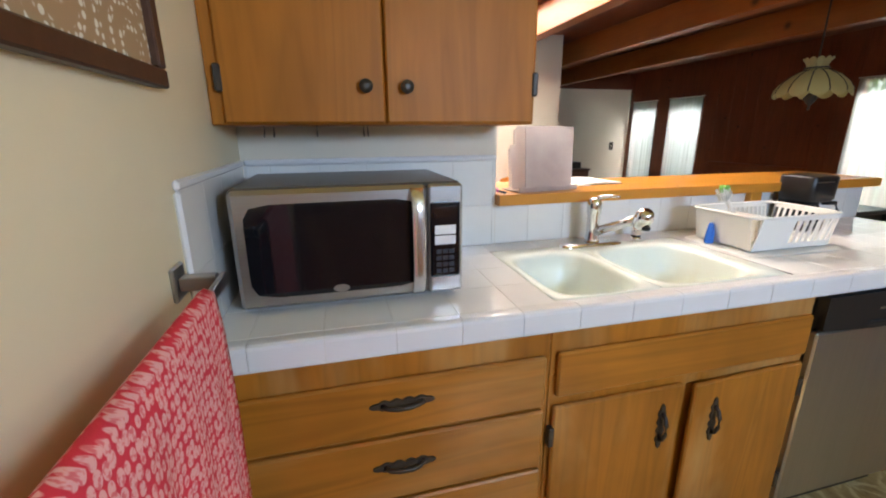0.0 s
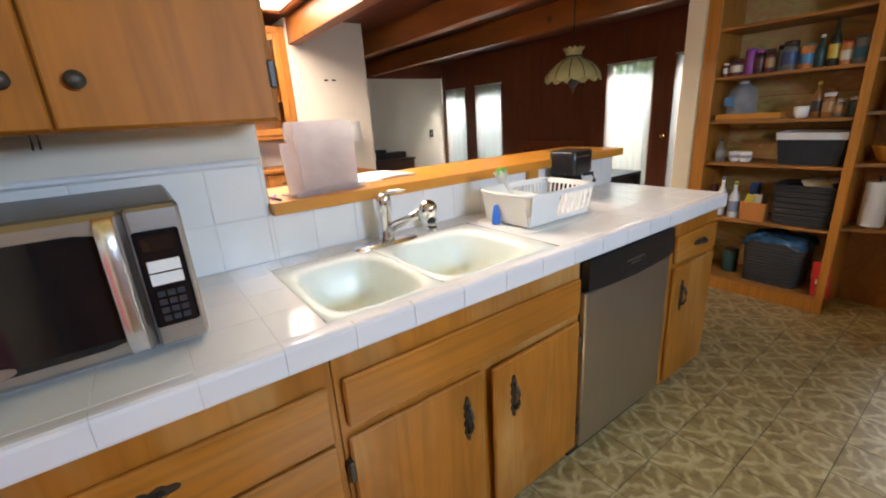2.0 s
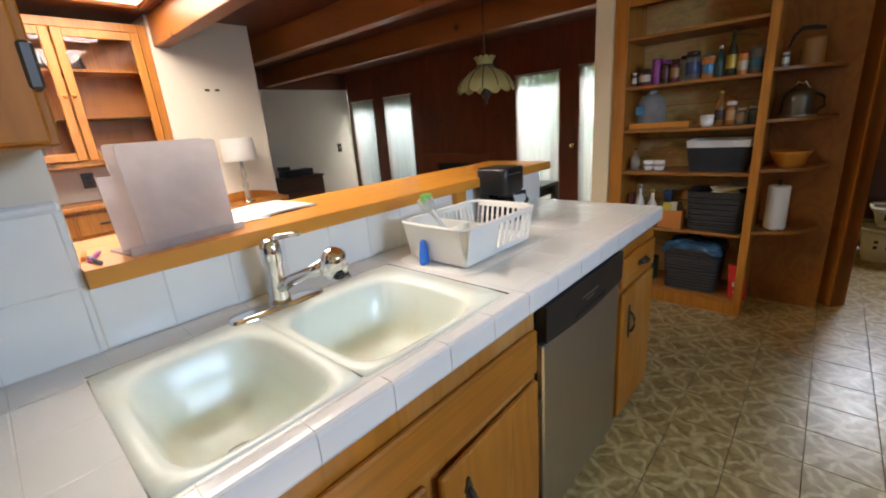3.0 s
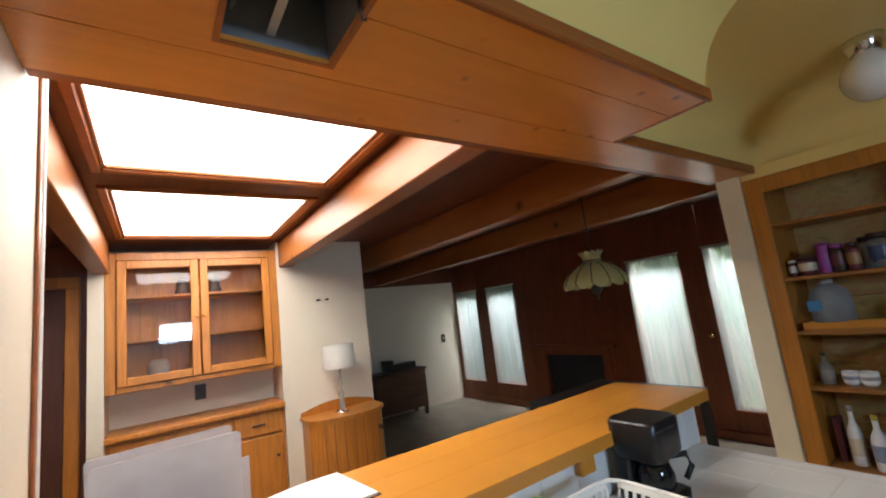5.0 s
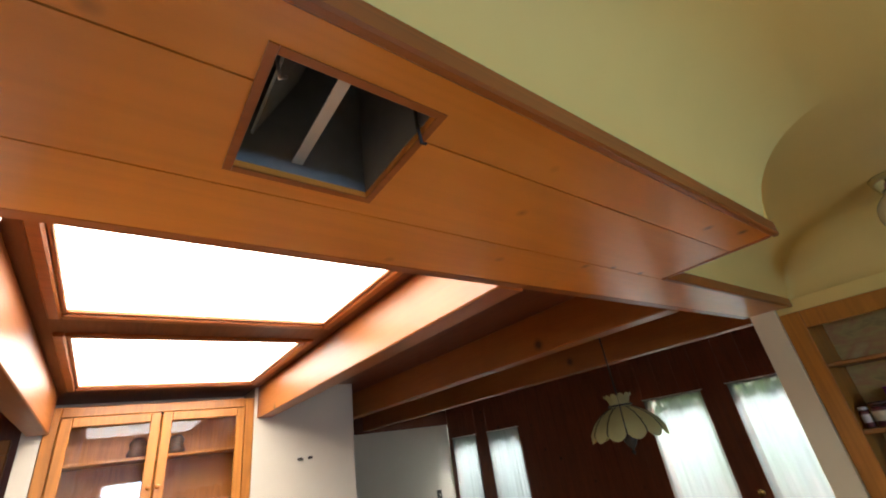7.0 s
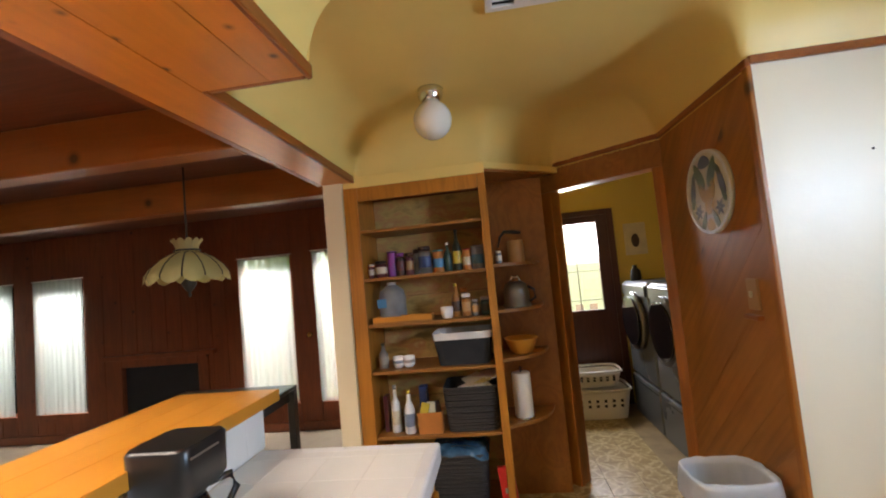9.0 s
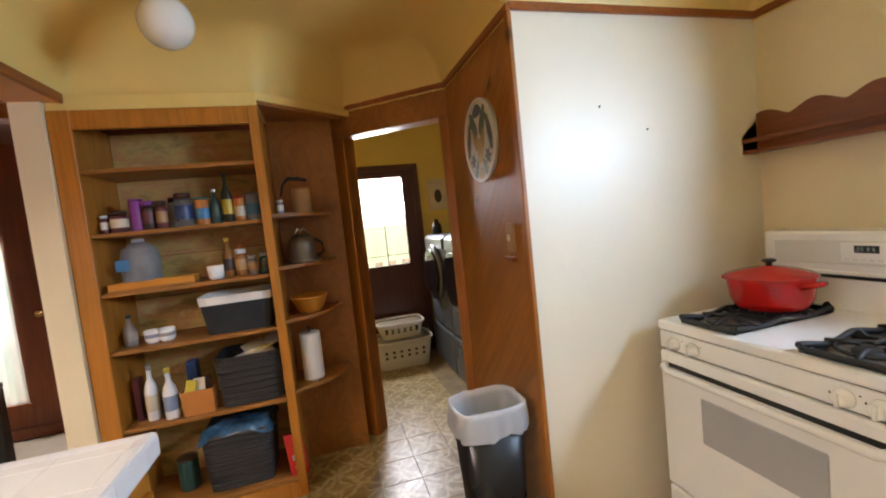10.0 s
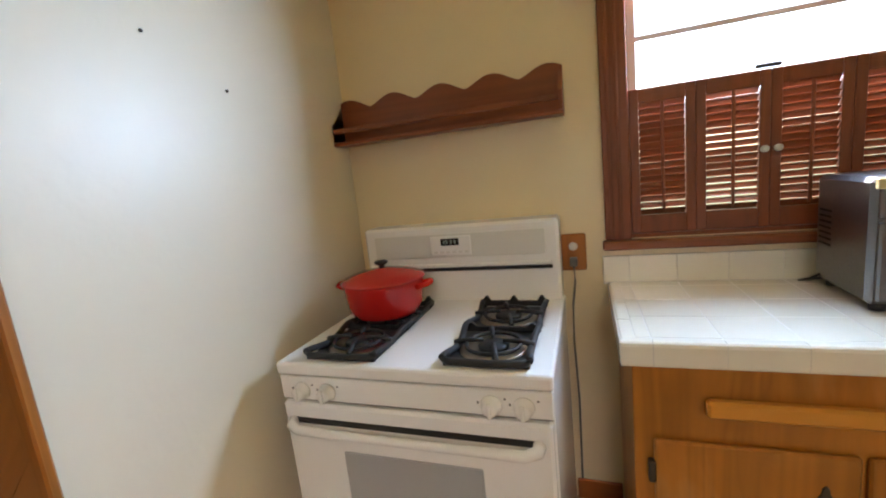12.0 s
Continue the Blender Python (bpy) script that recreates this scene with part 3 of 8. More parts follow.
# double sink
sink = thing("sink", (1.463, 1.53, 0.73), "off-white enamel double-bowl sink with brownish stains", "sink")
m, t, b = nodes_of("sink_enamel", 0.27)
sn = noise_tex(t, coords(t, (5, 5, 5)), 1.4, 5.0)
t.links.new(ramp(t, sn, [(0.50, (0.78, 0.84, 0.77)), (0.70, (0.76, 0.78, 0.66)), (0.85, (0.64, 0.58, 0.42))]), b.inputs["Base Color"])
sink_mat = m
C_SEAL = paint("old_sealant", (0.30, 0.22, 0.15), 0.7, 0.3, 0.1, 6.0)
for x0, x1, a0, a1 in ((SX0, 1.383, 1.078, 1.366), (1.383, SX1, 1.400, 1.772)):
    ox, oy, hox, hoy = (x0 + x1) / 2, 1.5325, (x1 - x0) / 2, 0.2315
    cx, cy, hx, hy = (a0 + a1) / 2, 1.506, (a1 - a0) / 2, 0.190
    bm = bmesh.new()
    loft(bm, [ring(ox, oy, hox, hoy, 0.9165, power=40), ring(ox, oy, hox - 0.001, hoy - 0.001, 0.9185, power=40), ring(cx, cy, hx + 0.004, hy + 0.004, 0.9185, power=5.5), ring(cx, cy, hx - 0.006, hy - 0.006, 0.915, power=5), ring(cx, cy, hx - 0.013, hy - 0.013, 0.904, power=4.6), ring(cx, cy, hx - 0.030, hy - 0.030, 0.85, power=4.2), ring(cx, cy, hx - 0.046, hy - 0.046, 0.80, power=4), ring(cx, cy, hx - 0.066, hy - 0.066, 0.772, power=3.8), ring(cx, cy, hx - 0.095, hy - 0.095, 0.757, power=3.5), ring(cx, cy, 0.04, 0.04, 0.752, power=2)])
    bowl = part("bowl", bm, sink_mat, sink)
    part("drain", lathe(bmesh.new(), cx, cy, [(0.043, 0.753), (0.040, 0.756), (0.030, 0.753), (0.004, 0.752)], 20), chrome, bowl, "chrome drain basket")
part("seal", boxes((SX1 + 0.0005, SX1 + 0.004, 1.296, 1.762, 0.914, 0.9182)), bronze, sink, "dark line of old sealant")
part("seal", boxes((SX0, SX1, 1.7645, 1.7665, 0.914, 0.9180)), C_SEAL, sink, "brownish line of old sealant")

# faucet
fc = thing("faucet", (1.454, 1.757, 0.918), "chrome single-lever kitchen faucet with pull-out spout", "faucet")
part("base_plate", loft(bmesh.new(), [ring(1.454, 1.752, 0.125, 0.030, 0.9186, power=4), ring(1.454, 1.752, 0.122, 0.028, 0.926, power=4), ring(1.454, 1.752, 0.06, 0.02, 0.929, power=3)]), chrome, fc)
part("column", lathe(bmesh.new(), 1.466, 1.765, [(0.028, 0.926), (0.027, 0.94), (0.0225, 0.96), (0.0215, 1.030), (0.026, 1.038), (0.026, 1.076), (0.020, 1.092), (0.006, 1.096)], 24), chrome, fc)
part("lever", tube(bmesh.new(), [(1.466, 1.765, 1.088), (1.478, 1.742, 1.100), (1.494, 1.712, 1.106), (1.510, 1.685, 1.107)], [0.009, 0.008, 0.006, 0.005]), chrome, fc)
spout = part("spout", tube(bmesh.new(), [(1.470, 1.752, 0.968), (1.484, 1.708, 0.992), (1.500, 1.642, 1.020), (1.512, 1.590, 1.043)], [0.017, 0.016, 0.015, 0.017], 14), chrome, fc)
bm = lathe(bmesh.new(), 0, 0, [(0.014, 0.036), (0.024, 0.029), (0.030, 0.010), (0.029, -0.012), (0.023, -0.032), (0.015, -0.034)], 20)
bmesh.ops.transform(bm, matrix=pose(1.517, 1.567, 1.050, 28, 6, 0), verts=bm.verts)
part("spray_head", bm, chrome, spout)
part("nozzle", lathe(bmesh.new(), 1.519, 1.552, [(0.013, 1.015), (0.015, 1.022), (0.013, 1.028)], 14), black_plastic, spout)
sp = thing("soap_dispenser", (1.675, 1.780, 0.918), "short ribbed chrome cap behind the sink", "dispenser cap")
part("cap", lathe(bmesh.new(), 1.675, 1.780, [(0.021, 0.9186), (0.021, 0.925), (0.017, 0.927), (0.017, 0.948), (0.020, 0.950), (0.020, 0.964), (0.012, 0.969), (0.003, 0.970)], 20), chrome, sp)
part("collar", lathe(bmesh.new(), 1.675, 1.780, [(0.0185, 0.930), (0.0185, 0.936), (0.018, 0.937)], 20), black_plastic, sp)

# bar top
bar = thing("bar_top", (2.08, 2.02, 1.07), "long varnished honey-wood bar top on the half wall", "bar top")
for y0, y1 in ((1.825, 1.956), (1.9562, 2.088), (2.0882, 2.22)):
    part("plank", boxes((1.112, 3.055, y0, y1 - 0.0002, 1.0705, 1.110), bev=0.0008), bar_wood, bar)
part("bracket", boxes((2.30, 2.365, 1.845, 1.874, 1.015, 1.069), bev=0.004), bar_wood, bar)

# wall tile ledges
ledge = thing("tile_ledge", (0.7, 1.87, 1.25), "white tile ledge capping the splashback", "tile ledge", kind="structure")
part("cap", boxes((XL + 0.01, 1.112, YB - 0.017, YB, 1.232, 1.252), bev=0.006), edge_tile, ledge)
part("cap", boxes((XL, XL + 0.012, 1.262, YB - 0.018, 1.232, 1.252), bev=0.005), edge_tile, ledge)
part("cap", boxes((XL, XL + 0.012, 1.258, 1.274, CT + 0.007, 1.231), bev=0.005), edge_tile, ledge)

# upper cabinet
UC = 1.60
uc = thing("wall_cabinet", (0.685, 1.74, 1.352), "brown wooden wall cabinet with two plain doors", "cabinet")
part("body", boxes((XL + 0.001, 1.117, UC, YB - 0.001, 1.352, 2.09), bev=0.003), upper_wood, uc)
for x0, x1, kx, hx in ((0.290, 0.681, 0.632, 0.286), (0.687, 1.105, 0.738, 1.108)):
    d = part("door", boxes((x0, x1, UC - 0.019, UC - 0.001, 1.356, 2.06), bev=0.004), upper_wood, uc)
    bm = lathe(bmesh.new(), 0, 0, [(0.010, 0), (0.009, 0.010), (0.017, 0.014), (0.0175, 0.020), (0.013, 0.0215), (0.012, 0.024), (0.004, 0.0255)], 22)
    bmesh.ops.transform(bm, matrix=pose(kx, UC - 0.019, 1.446, 90, 0, 0), verts=bm.verts)
    part("knob", bm, bronze, d, "round aged bronze knob")
    for hz in (1.46, 1.95):
        part("hinge", boxes((hx - 0.009, hx + 0.009, UC - 0.024, UC - 0.0005, hz - 0.032, hz + 0.032), bev=0.004), bronze, d)
for hx in (0.36, 0.385, 0.50, 0.63, 0.642):
    whole("cup_hook", tube(bmesh.new(), [(hx, 1.70, 1.352), (hx, 1.70, 1.335), (hx, 1.694, 1.322), (hx, 1.686, 1.326)], 0.0022, 6), bronze, "small dark metal hook under the wall cabinet", "hook", "cup hooks", at=(hx, 1.70, 1.352))

# microwave
mw = thing("microwave", (0.577, 1.6, 0.914), "stainless steel microwave oven with a black window", "microwave")
MY = 1.425
part("case", boxes((0.304, 0.843, MY, 1.80, 0.930, 1.214), bev=0.008), paint("dark_grey_case", (0.07, 0.066, 0.062), 0.32, 0.1, 0.02), mw, "dark grey painted case")
for fx in (0.345, 0.81):
    for fy in (1.47, 1.75):
        part("foot", lathe(bmesh.new(), fx, fy, [(0.014, 0.9142), (0.016, 0.932)], 12), black_plastic, mw)
door = part("door", boxes((0.306, 0.752, MY - 0.022, MY - 0.001, 0.933, 1.211), bev=0.010), steel, mw)
bm = bmesh.new()
pts = ring(0.537, 0, 0.200, 0, 0, 40, 9)
ringpts = [(0.534 + (p[0] - 0.537), MY - 0.0235, 1.070 + 0.110 * (math.sin(2 * math.pi * i / 40) * (abs(math.cos(2 * math.pi * i / 40)) ** 9 + abs(math.sin(2 * math.pi * i / 40)) ** 9) ** (-1 / 9))) for i, p in enumerate(pts)]
poly(bm, ringpts, 0.004, "y")
part("window", bm, dark_glass, door, "black glossy window")
bm = disc_y(bmesh.new(), 0, 0, MY - 0.0255, MY - 0.0232, 1.0, 24)
bmesh.ops.transform(bm, matrix=Matrix.Translation((0.535, 0, 0.970)) @ Matrix.Diagonal((0.019, 1, 0.009, 1)), verts=bm.verts)
part("badge", bm, steel, door, "small oval badge")
bm = bmesh.new()
rows = []
for i in range(11):
    u = -1 + 2 * i / 10
    off = 0.026 * (1 - abs(u) ** 8) + 0.002
    rows.append([(0.724 + dx, MY - 0.022 - off + dy, 1.072 + u * 0.132) for dx, dy in ((-0.0155, 0.005), (0.0155, 0.005), (0.0155, -0.001), (0.012, -0.004), (-0.012, -0.004), (-0.0155, -0.001))])
loft(bm, rows)
part("handle", bm, metal("handle_steel", (0.85, 0.86, 0.88), 0.25, "z"), door, "bright steel bow handle")
cp = part("control_panel", boxes((0.7535, 0.841, MY - 0.021, MY - 0.001, 0.933, 1.211), bev=0.006), steel, mw)
part("keypad", boxes((0.757, 0.832, MY - 0.0232, MY - 0.0205, 0.975, 1.168), bev=0.004), dark_glass, cp, "black keypad with display")
part("display", boxes((0.768, 0.822, MY - 0.0246, MY - 0.0228, 1.128, 1.156)), paint("display_glass", (0.02, 0.012, 0.01), 0.1, 0.1, 0), cp)
for z in (1.098, 1.072):
    part("button_plate", boxes((0.768, 0.822, MY - 0.0250, MY - 0.0226, z - 0.012, z + 0.011), bev=0.001), plastic_white, cp)
for r_ in range(4):
    for c_ in range(3):
        part("key", boxes((0.772 + c_ * 0.0165, 0.785 + c_ * 0.0165, MY - 0.0244, MY - 0.0228, 0.985 + r_ * 0.017, 0.996 + r_ * 0.017)), paint("grey_print", (0.03, 0.03, 0.035), 0.4) if "grey_print" not in MATS else MATS["grey_print"], cp)

# dish rack
rk = thing("dish_rack", (2.065, 1.585, 0.92), "white plastic dish drainer with slotted sides", "dish rack")
RX0, RX1, RY0, RY1, RZ0, RZ1 = 1.892, 2.282, 1.476, 1.742, 0.930, 1.045


def rack_slab(name, a, b, u0, u1, z0, z1):
    """A piece of the outward-leaning wall between two floor corners."""
    bm = bmesh.new()
    a, b = Vector(a), Vector(b)
    mid = Vector(((RX0 + RX1) / 2, (RY0 + RY1) / 2, 0))
    n = Vector((b.y - a.y, a.x - b.x, 0)).normalized()
    if n.dot((a + b) / 2 - mid) < 0:
        n = -n
    vs = []
    for u in (u0, u1):
        for z in (z0, z1):
            for d_ in (0, 0.004):
                p = a + (b - a) * u + n * ((z - RZ0) / (RZ1 - RZ0) * 0.022 + d_)
                vs.append(bm.verts.new((p.x, p.y, z)))
    for f in ((0, 1, 3, 2), (4, 6, 7, 5), (0, 4, 5, 1), (2, 3, 7, 6), (0, 2, 6, 4), (1, 5, 7, 3)):
        bm.faces.new([vs[i] for i in f])
    part(name, bm, plastic_white, rk)


def rack_wall(a, b, slots):
    if not slots:
        rack_slab("end_wall", a, b, 0, 1, RZ0, RZ1)
        return
    rack_slab("lower_rail", a, b, 0, 1, RZ0, RZ0 + 0.018)
    rack_slab("upper_rail", a, b, 0, 1, RZ1 - 0.016, RZ1)
    for i in range(slots + 1):
        u, w = i / slots, 0.38 / slots
        rack_slab("slat", a, b, max(0, u - w / 2), min(1, u + w / 2), RZ0 + 0.0182, RZ1 - 0.0162)


i0, i1, j0, j1 = RX0 + 0.02, RX1 - 0.02, RY0 + 0.02, RY1 - 0.02
xm = i0 + 0.145
rack_wall((i0, j0, 0), (xm, j0, 0), 0)
rack_wall((i0, j0, 0), (i0, j1, 0), 0)
rack_wall((i0, j1, 0), (xm, j1, 0), 0)
rack_wall((xm, j0, 0), (i1, j0, 0), 7)
rack_wall((xm, j1, 0), (i1, j1, 0), 9)
rack_wall((i1, j0, 0), (i1, j1, 0), 10)
rim = []
for p in ring((RX0 + RX1) / 2, (RY0 + RY1) / 2, (RX1 - RX0) / 2 + 0.006, (RY1 - RY0) / 2 + 0.006, RZ1, 40, 9):
    rim.append(p)
part("rim", tube(bmesh.new(), rim + [rim[0]], 0.0055, 8), plastic_white, rk)
part("tray", boxes((i0, i1, j0, j1, 0.926, 0.931)), plastic_white, rk)
part("divider", boxes((xm, xm + 0.004, j0, j1, 0.931, 1.025), (i0, xm, 1.590, 1.594, 0.931, 1.025)), plastic_white, rk)
for fx in (i0 + 0.02, i1 - 0.02):
    for fy in (j0 + 0.02, j1 - 0.02):
        part("foot", boxes((fx - 0.012, fx + 0.012, fy - 0.012, fy + 0.012, CT + 0.0045, 0.926), bev=0.002), plastic_white, rk)
mat_ = thing("drain_mat", (2.06, 1.58, 0.918), "thin white plastic drip tray under the dish rack", "drip tray")
part("sheet", loft(bmesh.new(), [ring(2.082, 1.604, 0.222, 0.158, 0.9145 + 0.0045, power=8), ring(2.082, 1.604, 0.218, 0.154, 0.923, power=8), ring(2.082, 1.604, 0.212, 0.148, 0.9205, power=8)]), plastic_white, mat_)
bm = lathe(bmesh.new(), 0, 0, [(0.021, 0), (0.024, 0.006), (0.022, 0.03), (0.017, 0.052), (0.013, 0.066), (0.004, 0.07)], 16)
bmesh.ops.transform(bm, matrix=Matrix.Translation((1.884, 1.640, 0.924)) @ Matrix.Diagonal((0.8, 0.55, 1.1, 1)), verts=bm.verts)
whole("sponge_holder", bm, paint("blue_plastic", (0.02, 0.16, 0.62), 0.45, 0.1, 0), "small bright blue plastic scrubber by the dish rack", "scrubber", at=(1.884, 1.640, 0.924))
br = thing("dish_brush", (1.95, 1.62, 0.94), "white dish brush with green-tipped bristles in the rack", "brush")
part("handle", tube(bmesh.new(), [(2.01, 1.60, 0.937), (1.99, 1.61, 0.985), (1.955, 1.63, 1.045), (1.935, 1.642, 1.085)], [0.006, 0.007, 0.007, 0.009], 8), plastic_white, br)
random.seed(3)
bm = bmesh.new()
for i in range(40):
    dx, dy = random.uniform(-0.026, 0.026), random.uniform(-0.014, 0.014)
    tube(bm, [(1.935 + dx * 0.6, 1.645 + dy, 1.078), (1.925 + dx, 1.65 + dy * 1.3, 1.115 + random.uniform(0, 0.012))], 0.0022, 4)
part("bristles", bm, plastic_white, br)
bm = bmesh.new()
for i in range(26):
    dx, dy = random.uniform(-0.024, 0.024), random.uniform(-0.012, 0.012)
    tube(bm, [(1.925 + dx, 1.65 + dy, 1.112), (1.921 + dx * 1.2, 1.652 + dy, 1.136)], 0.0022, 4)
part("bristle_tips", bm, paint("green_bristle", (0.25, 0.6, 0.12), 0.5, 0.1, 0), br, "bright green bristle tips")

# coffee maker
cm = thing("coffee_maker", (2.52, 1.76, 0.918), "small black plastic drip coffee maker", "coffee maker")
part("base", loft(bmesh.new(), [ring(2.52, 1.765, 0.090, 0.090, 0.9185, power=7), ring(2.52, 1.765, 0.092, 0.092, 0.945, power=7), ring(2.52, 1.765, 0.08, 0.08, 0.950, power=6)]), black_plastic, cm)
part("tower", boxes((2.44, 2.60, 1.80, 1.858, 0.949, 1.06), bev=0.010), black_plastic, cm)
head_ = part("head", loft(bmesh.new(), [ring(2.52, 1.770, 0.078, 0.080, 1.045, power=7), ring(2.52, 1.770, 0.090, 0.090, 1.06, power=8), ring(2.52, 1.770, 0.094, 0.092, 1.155, power=8), ring(2.52, 1.770, 0.088, 0.087, 1.164, power=7)]), black_plastic, cm)
part("trim_line", boxes((2.45, 2.56, 1.6765, 1.679, 1.135, 1.140)), steel, head_)
carafe = part("carafe", lathe(bmesh.new(), 2.52, 1.755, [(0.055, 0.951), (0.064, 0.962), (0.064, 0.995), (0.052, 1.022), (0.046, 1.030)], 24), dark_glass, cm, "dark glass coffee carafe")
part("lid", lathe(bmesh.new(), 2.52, 1.755, [(0.052, 1.0305), (0.05, 1.038), (0.01, 1.040)], 20), black_plastic, carafe)
part("carafe_handle", tube(bmesh.new(), [(2.565, 1.715, 1.040), (2.615, 1.685, 1.040), (2.625, 1.675, 1.005), (2.60, 1.69, 0.968)], 0.010, 8), black_plastic, carafe)

cm.scale = (0.82, 0.82, 0.93)
cm.location.x = 2.508

# papers and plastic sorter on the bar


def translucent(name, color, part_through):
    m, t, b = nodes_of(name, 0.35)
    b.inputs["Base Color"].default_value = (*color, 1)
    tr = t.nodes.new("ShaderNodeBsdfTransparent")
    tl = t.nodes.new("ShaderNodeBsdfTranslucent")
    tl.inputs[0].default_value = (*color, 1)
    m1, m2 = t.nodes.new("ShaderNodeMixShader"), t.nodes.new("ShaderNodeMixShader")
    m1.inputs[0].default_value = 0.5
    cloud = noise_tex(t, coords(t, (8, 8, 8)), 1.0, 3.0)
    t.links.new(ramp(t, cloud, [(0.3, (part_through * 0.8,) * 3), (0.7, (part_through * 1.2,) * 3)]), m2.inputs[0])
    t.links.new(b.outputs[0], m1.inputs[1])
    t.links.new(tl.outputs[0], m1.inputs[2])
    t.links.new(m1.outputs[0], m2.inputs[1])
    t.links.new(tr.outputs[0], m2.inputs[2])
    t.links.new(m2.outputs[0], t.nodes["Material Output"].inputs[0])
    return m


frost = translucent("frosted_plastic", (0.60, 0.56, 0.56), 0.42)
fs = thing("file_sorter", (1.32, 1.93, 1.111), "frosted clear plastic file sorter on the bar top", "file sorter")


def sorter_part(name, bm):
    bmesh.ops.transform(bm, matrix=Matrix.Translation((1.33, 1.925, 0)) @ Matrix.Rotation(radians(9), 4, "Z") @ Matrix.Translation((-1.33, -1.925, 0)), verts=bm.verts)
    part(name, bm, frost, fs)


def leaf(x0, x1, y, h, lean, wing, wing_h):
    """A stepped upright divider: a tall middle with lower wings."""
    pts = [(x0 - wing, 0), (x1 + wing, 0), (x1 + wing * 1.15, wing_h), (x1 + 0.004, wing_h), (x1 + 0.006, h - 0.006), (x1, h), (x0, h), (x0 - 0.006, h - 0.006), (x0 - 0.004, wing_h), (x0 - wing * 1.15, wing_h)] if wing else [(x0, 0), (x1, 0), (x1 + 0.004, h - 0.006), (x1 - 0.002, h), (x0 + 0.002, h), (x0 - 0.004, h - 0.006)]
    return poly(bmesh.new(), [(x, y + q / h * lean, 1.1165 + q) for x, q in pts], 0.003, "y")


sorter_part("tray", boxes((1.190, 1.460, 1.878, 1.995, 1.1105, 1.116), bev=0.002))
sorter_part("front_panel", leaf(1.226, 1.440, 1.884, 0.232, 0.012, 0, 0))
sorter_part("middle_panel", leaf(1.226, 1.440, 1.936, 0.236, 0.020, 0.030, 0.168))
sorter_part("rear_panel", leaf(1.240, 1.430, 1.985, 0.225, 0.010, 0.024, 0.150))
sorter_part("lip", boxes((1.190, 1.460, 1.872, 1.8755, 1.1105, 1.130), bev=0.001))
paper = paint("white_paper", (0.82, 0.80, 0.76), 0.8, 0.05, 0.02)
nb = thing("notebook", (1.6, 2.08, 1.111), "open white paper notebook lying on the bar top", "notebook")


def sheet(cx, cy, w, h, turn, z, thick, bow=0.0):
    bm = bmesh.new()
    n = 8
    for i in range(n):
        x0, x1 = -w / 2 + w * i / n, -w / 2 + w * (i + 1) / n
        b0, b1 = bow * math.sin(math.pi * i / n), bow * math.sin(math.pi * (i + 1) / n)
        vs = [bm.verts.new(p) for p in ((x0, -h / 2, b0), (x1, -h / 2, b1), (x1, h / 2, b1), (x0, h / 2, b0), (x0, -h / 2, b0 + thick), (x1, -h / 2, b1 + thick), (x1, h / 2, b1 + thick), (x0, h / 2, b0 + thick))]
        for f in ((0, 3, 2, 1), (4, 5, 6, 7), (0, 1, 5, 4), (2, 3, 7, 6), (0, 4, 7, 3), (1, 2, 6, 5)):
            bm.faces.new([vs[k] for k in f])
    bmesh.ops.remove_doubles(bm, verts=bm.verts, dist=1e-5)
    bmesh.ops.transform(bm, matrix=pose(cx, cy, z, 0, 0, turn), verts=bm.verts)
    return bm


part("page_block", sheet(1.640, 2.10, 0.20, 0.22, 6, 1.1115, 0.006, 0.004), paper, nb)
part("cover", sheet(1.645, 2.10, 0.205, 0.225, 6, 1.1102, 0.0012), black_plastic, nb, "dark cover edge")
whole("paper_sheet", sheet(1.495, 2.06, 0.15, 0.2, 3, 1.1105, 0.002, 0.003), paper, "loose white paper sheet on the bar top", "paper", at=(1.495, 2.06, 1.1105))
for px, py, col, tip, tn in ((1.135, 1.985, (0.7, 0.25, 0.05), "orange", 80), (1.150, 1.945, (0.45, 0.08, 0.35), "purple", 70), (1.140, 1.90, (0.12, 0.12, 0.14), "dark", 95)):
    bm = tube(bmesh.new(), [(-0.05, 0, 0), (0.035, 0, 0), (0.045, 0, 0), (0.052, 0, 0)], [0.0045, 0.0045, 0.003, 0.001], 8)
    bmesh.ops.transform(bm, matrix=pose(px, py, 1.115, 0, 0, tn), verts=bm.verts)
    whole("pen", bm, paint("pen_" + tip, col, 0.4), tip + " pen lying on the bar top", "pen", "pens", at=(px, py, 1.111))

# towel rail and towel on the west wall
tr_ = thing("towel_rail", (0.30, 0.85, 1.05), "flat steel towel rail fixed to the cream wall", "towel rail")
part("rod", boxes((0.3235, 0.3345, 0.45, 1.224, 1.066, 1.089), bev=0.002), metal("rail_steel", (0.42, 0.40, 0.37), 0.32), tr_)
for ry in (0.47, 1.205):
    bk_ = part("bracket", boxes((XL, XL + 0.008, ry - 0.027, ry + 0.027, 1.050, 1.112), bev=0.003), MATS["rail_steel"], tr_)
    part("arm", boxes((XL + 0.0085, 0.3215, ry - 0.014, ry + 0.014, 1.067, 1.091), bev=0.002), MATS["rail_steel"], bk_)
m, t, b = nodes_of("red_leaf_cloth", 0.85)
v = coords(t, (1, 1, 1), False)
vo = t.nodes.new("ShaderNodeTexVoronoi")
mp = t.nodes.new("ShaderNodeMapping")
mp.inputs["Scale"].default_value, mp.inputs["Rotation"].default_value = (1, 84, 58), (0, 0, 0)
t.links.new(v, mp.inputs[0])
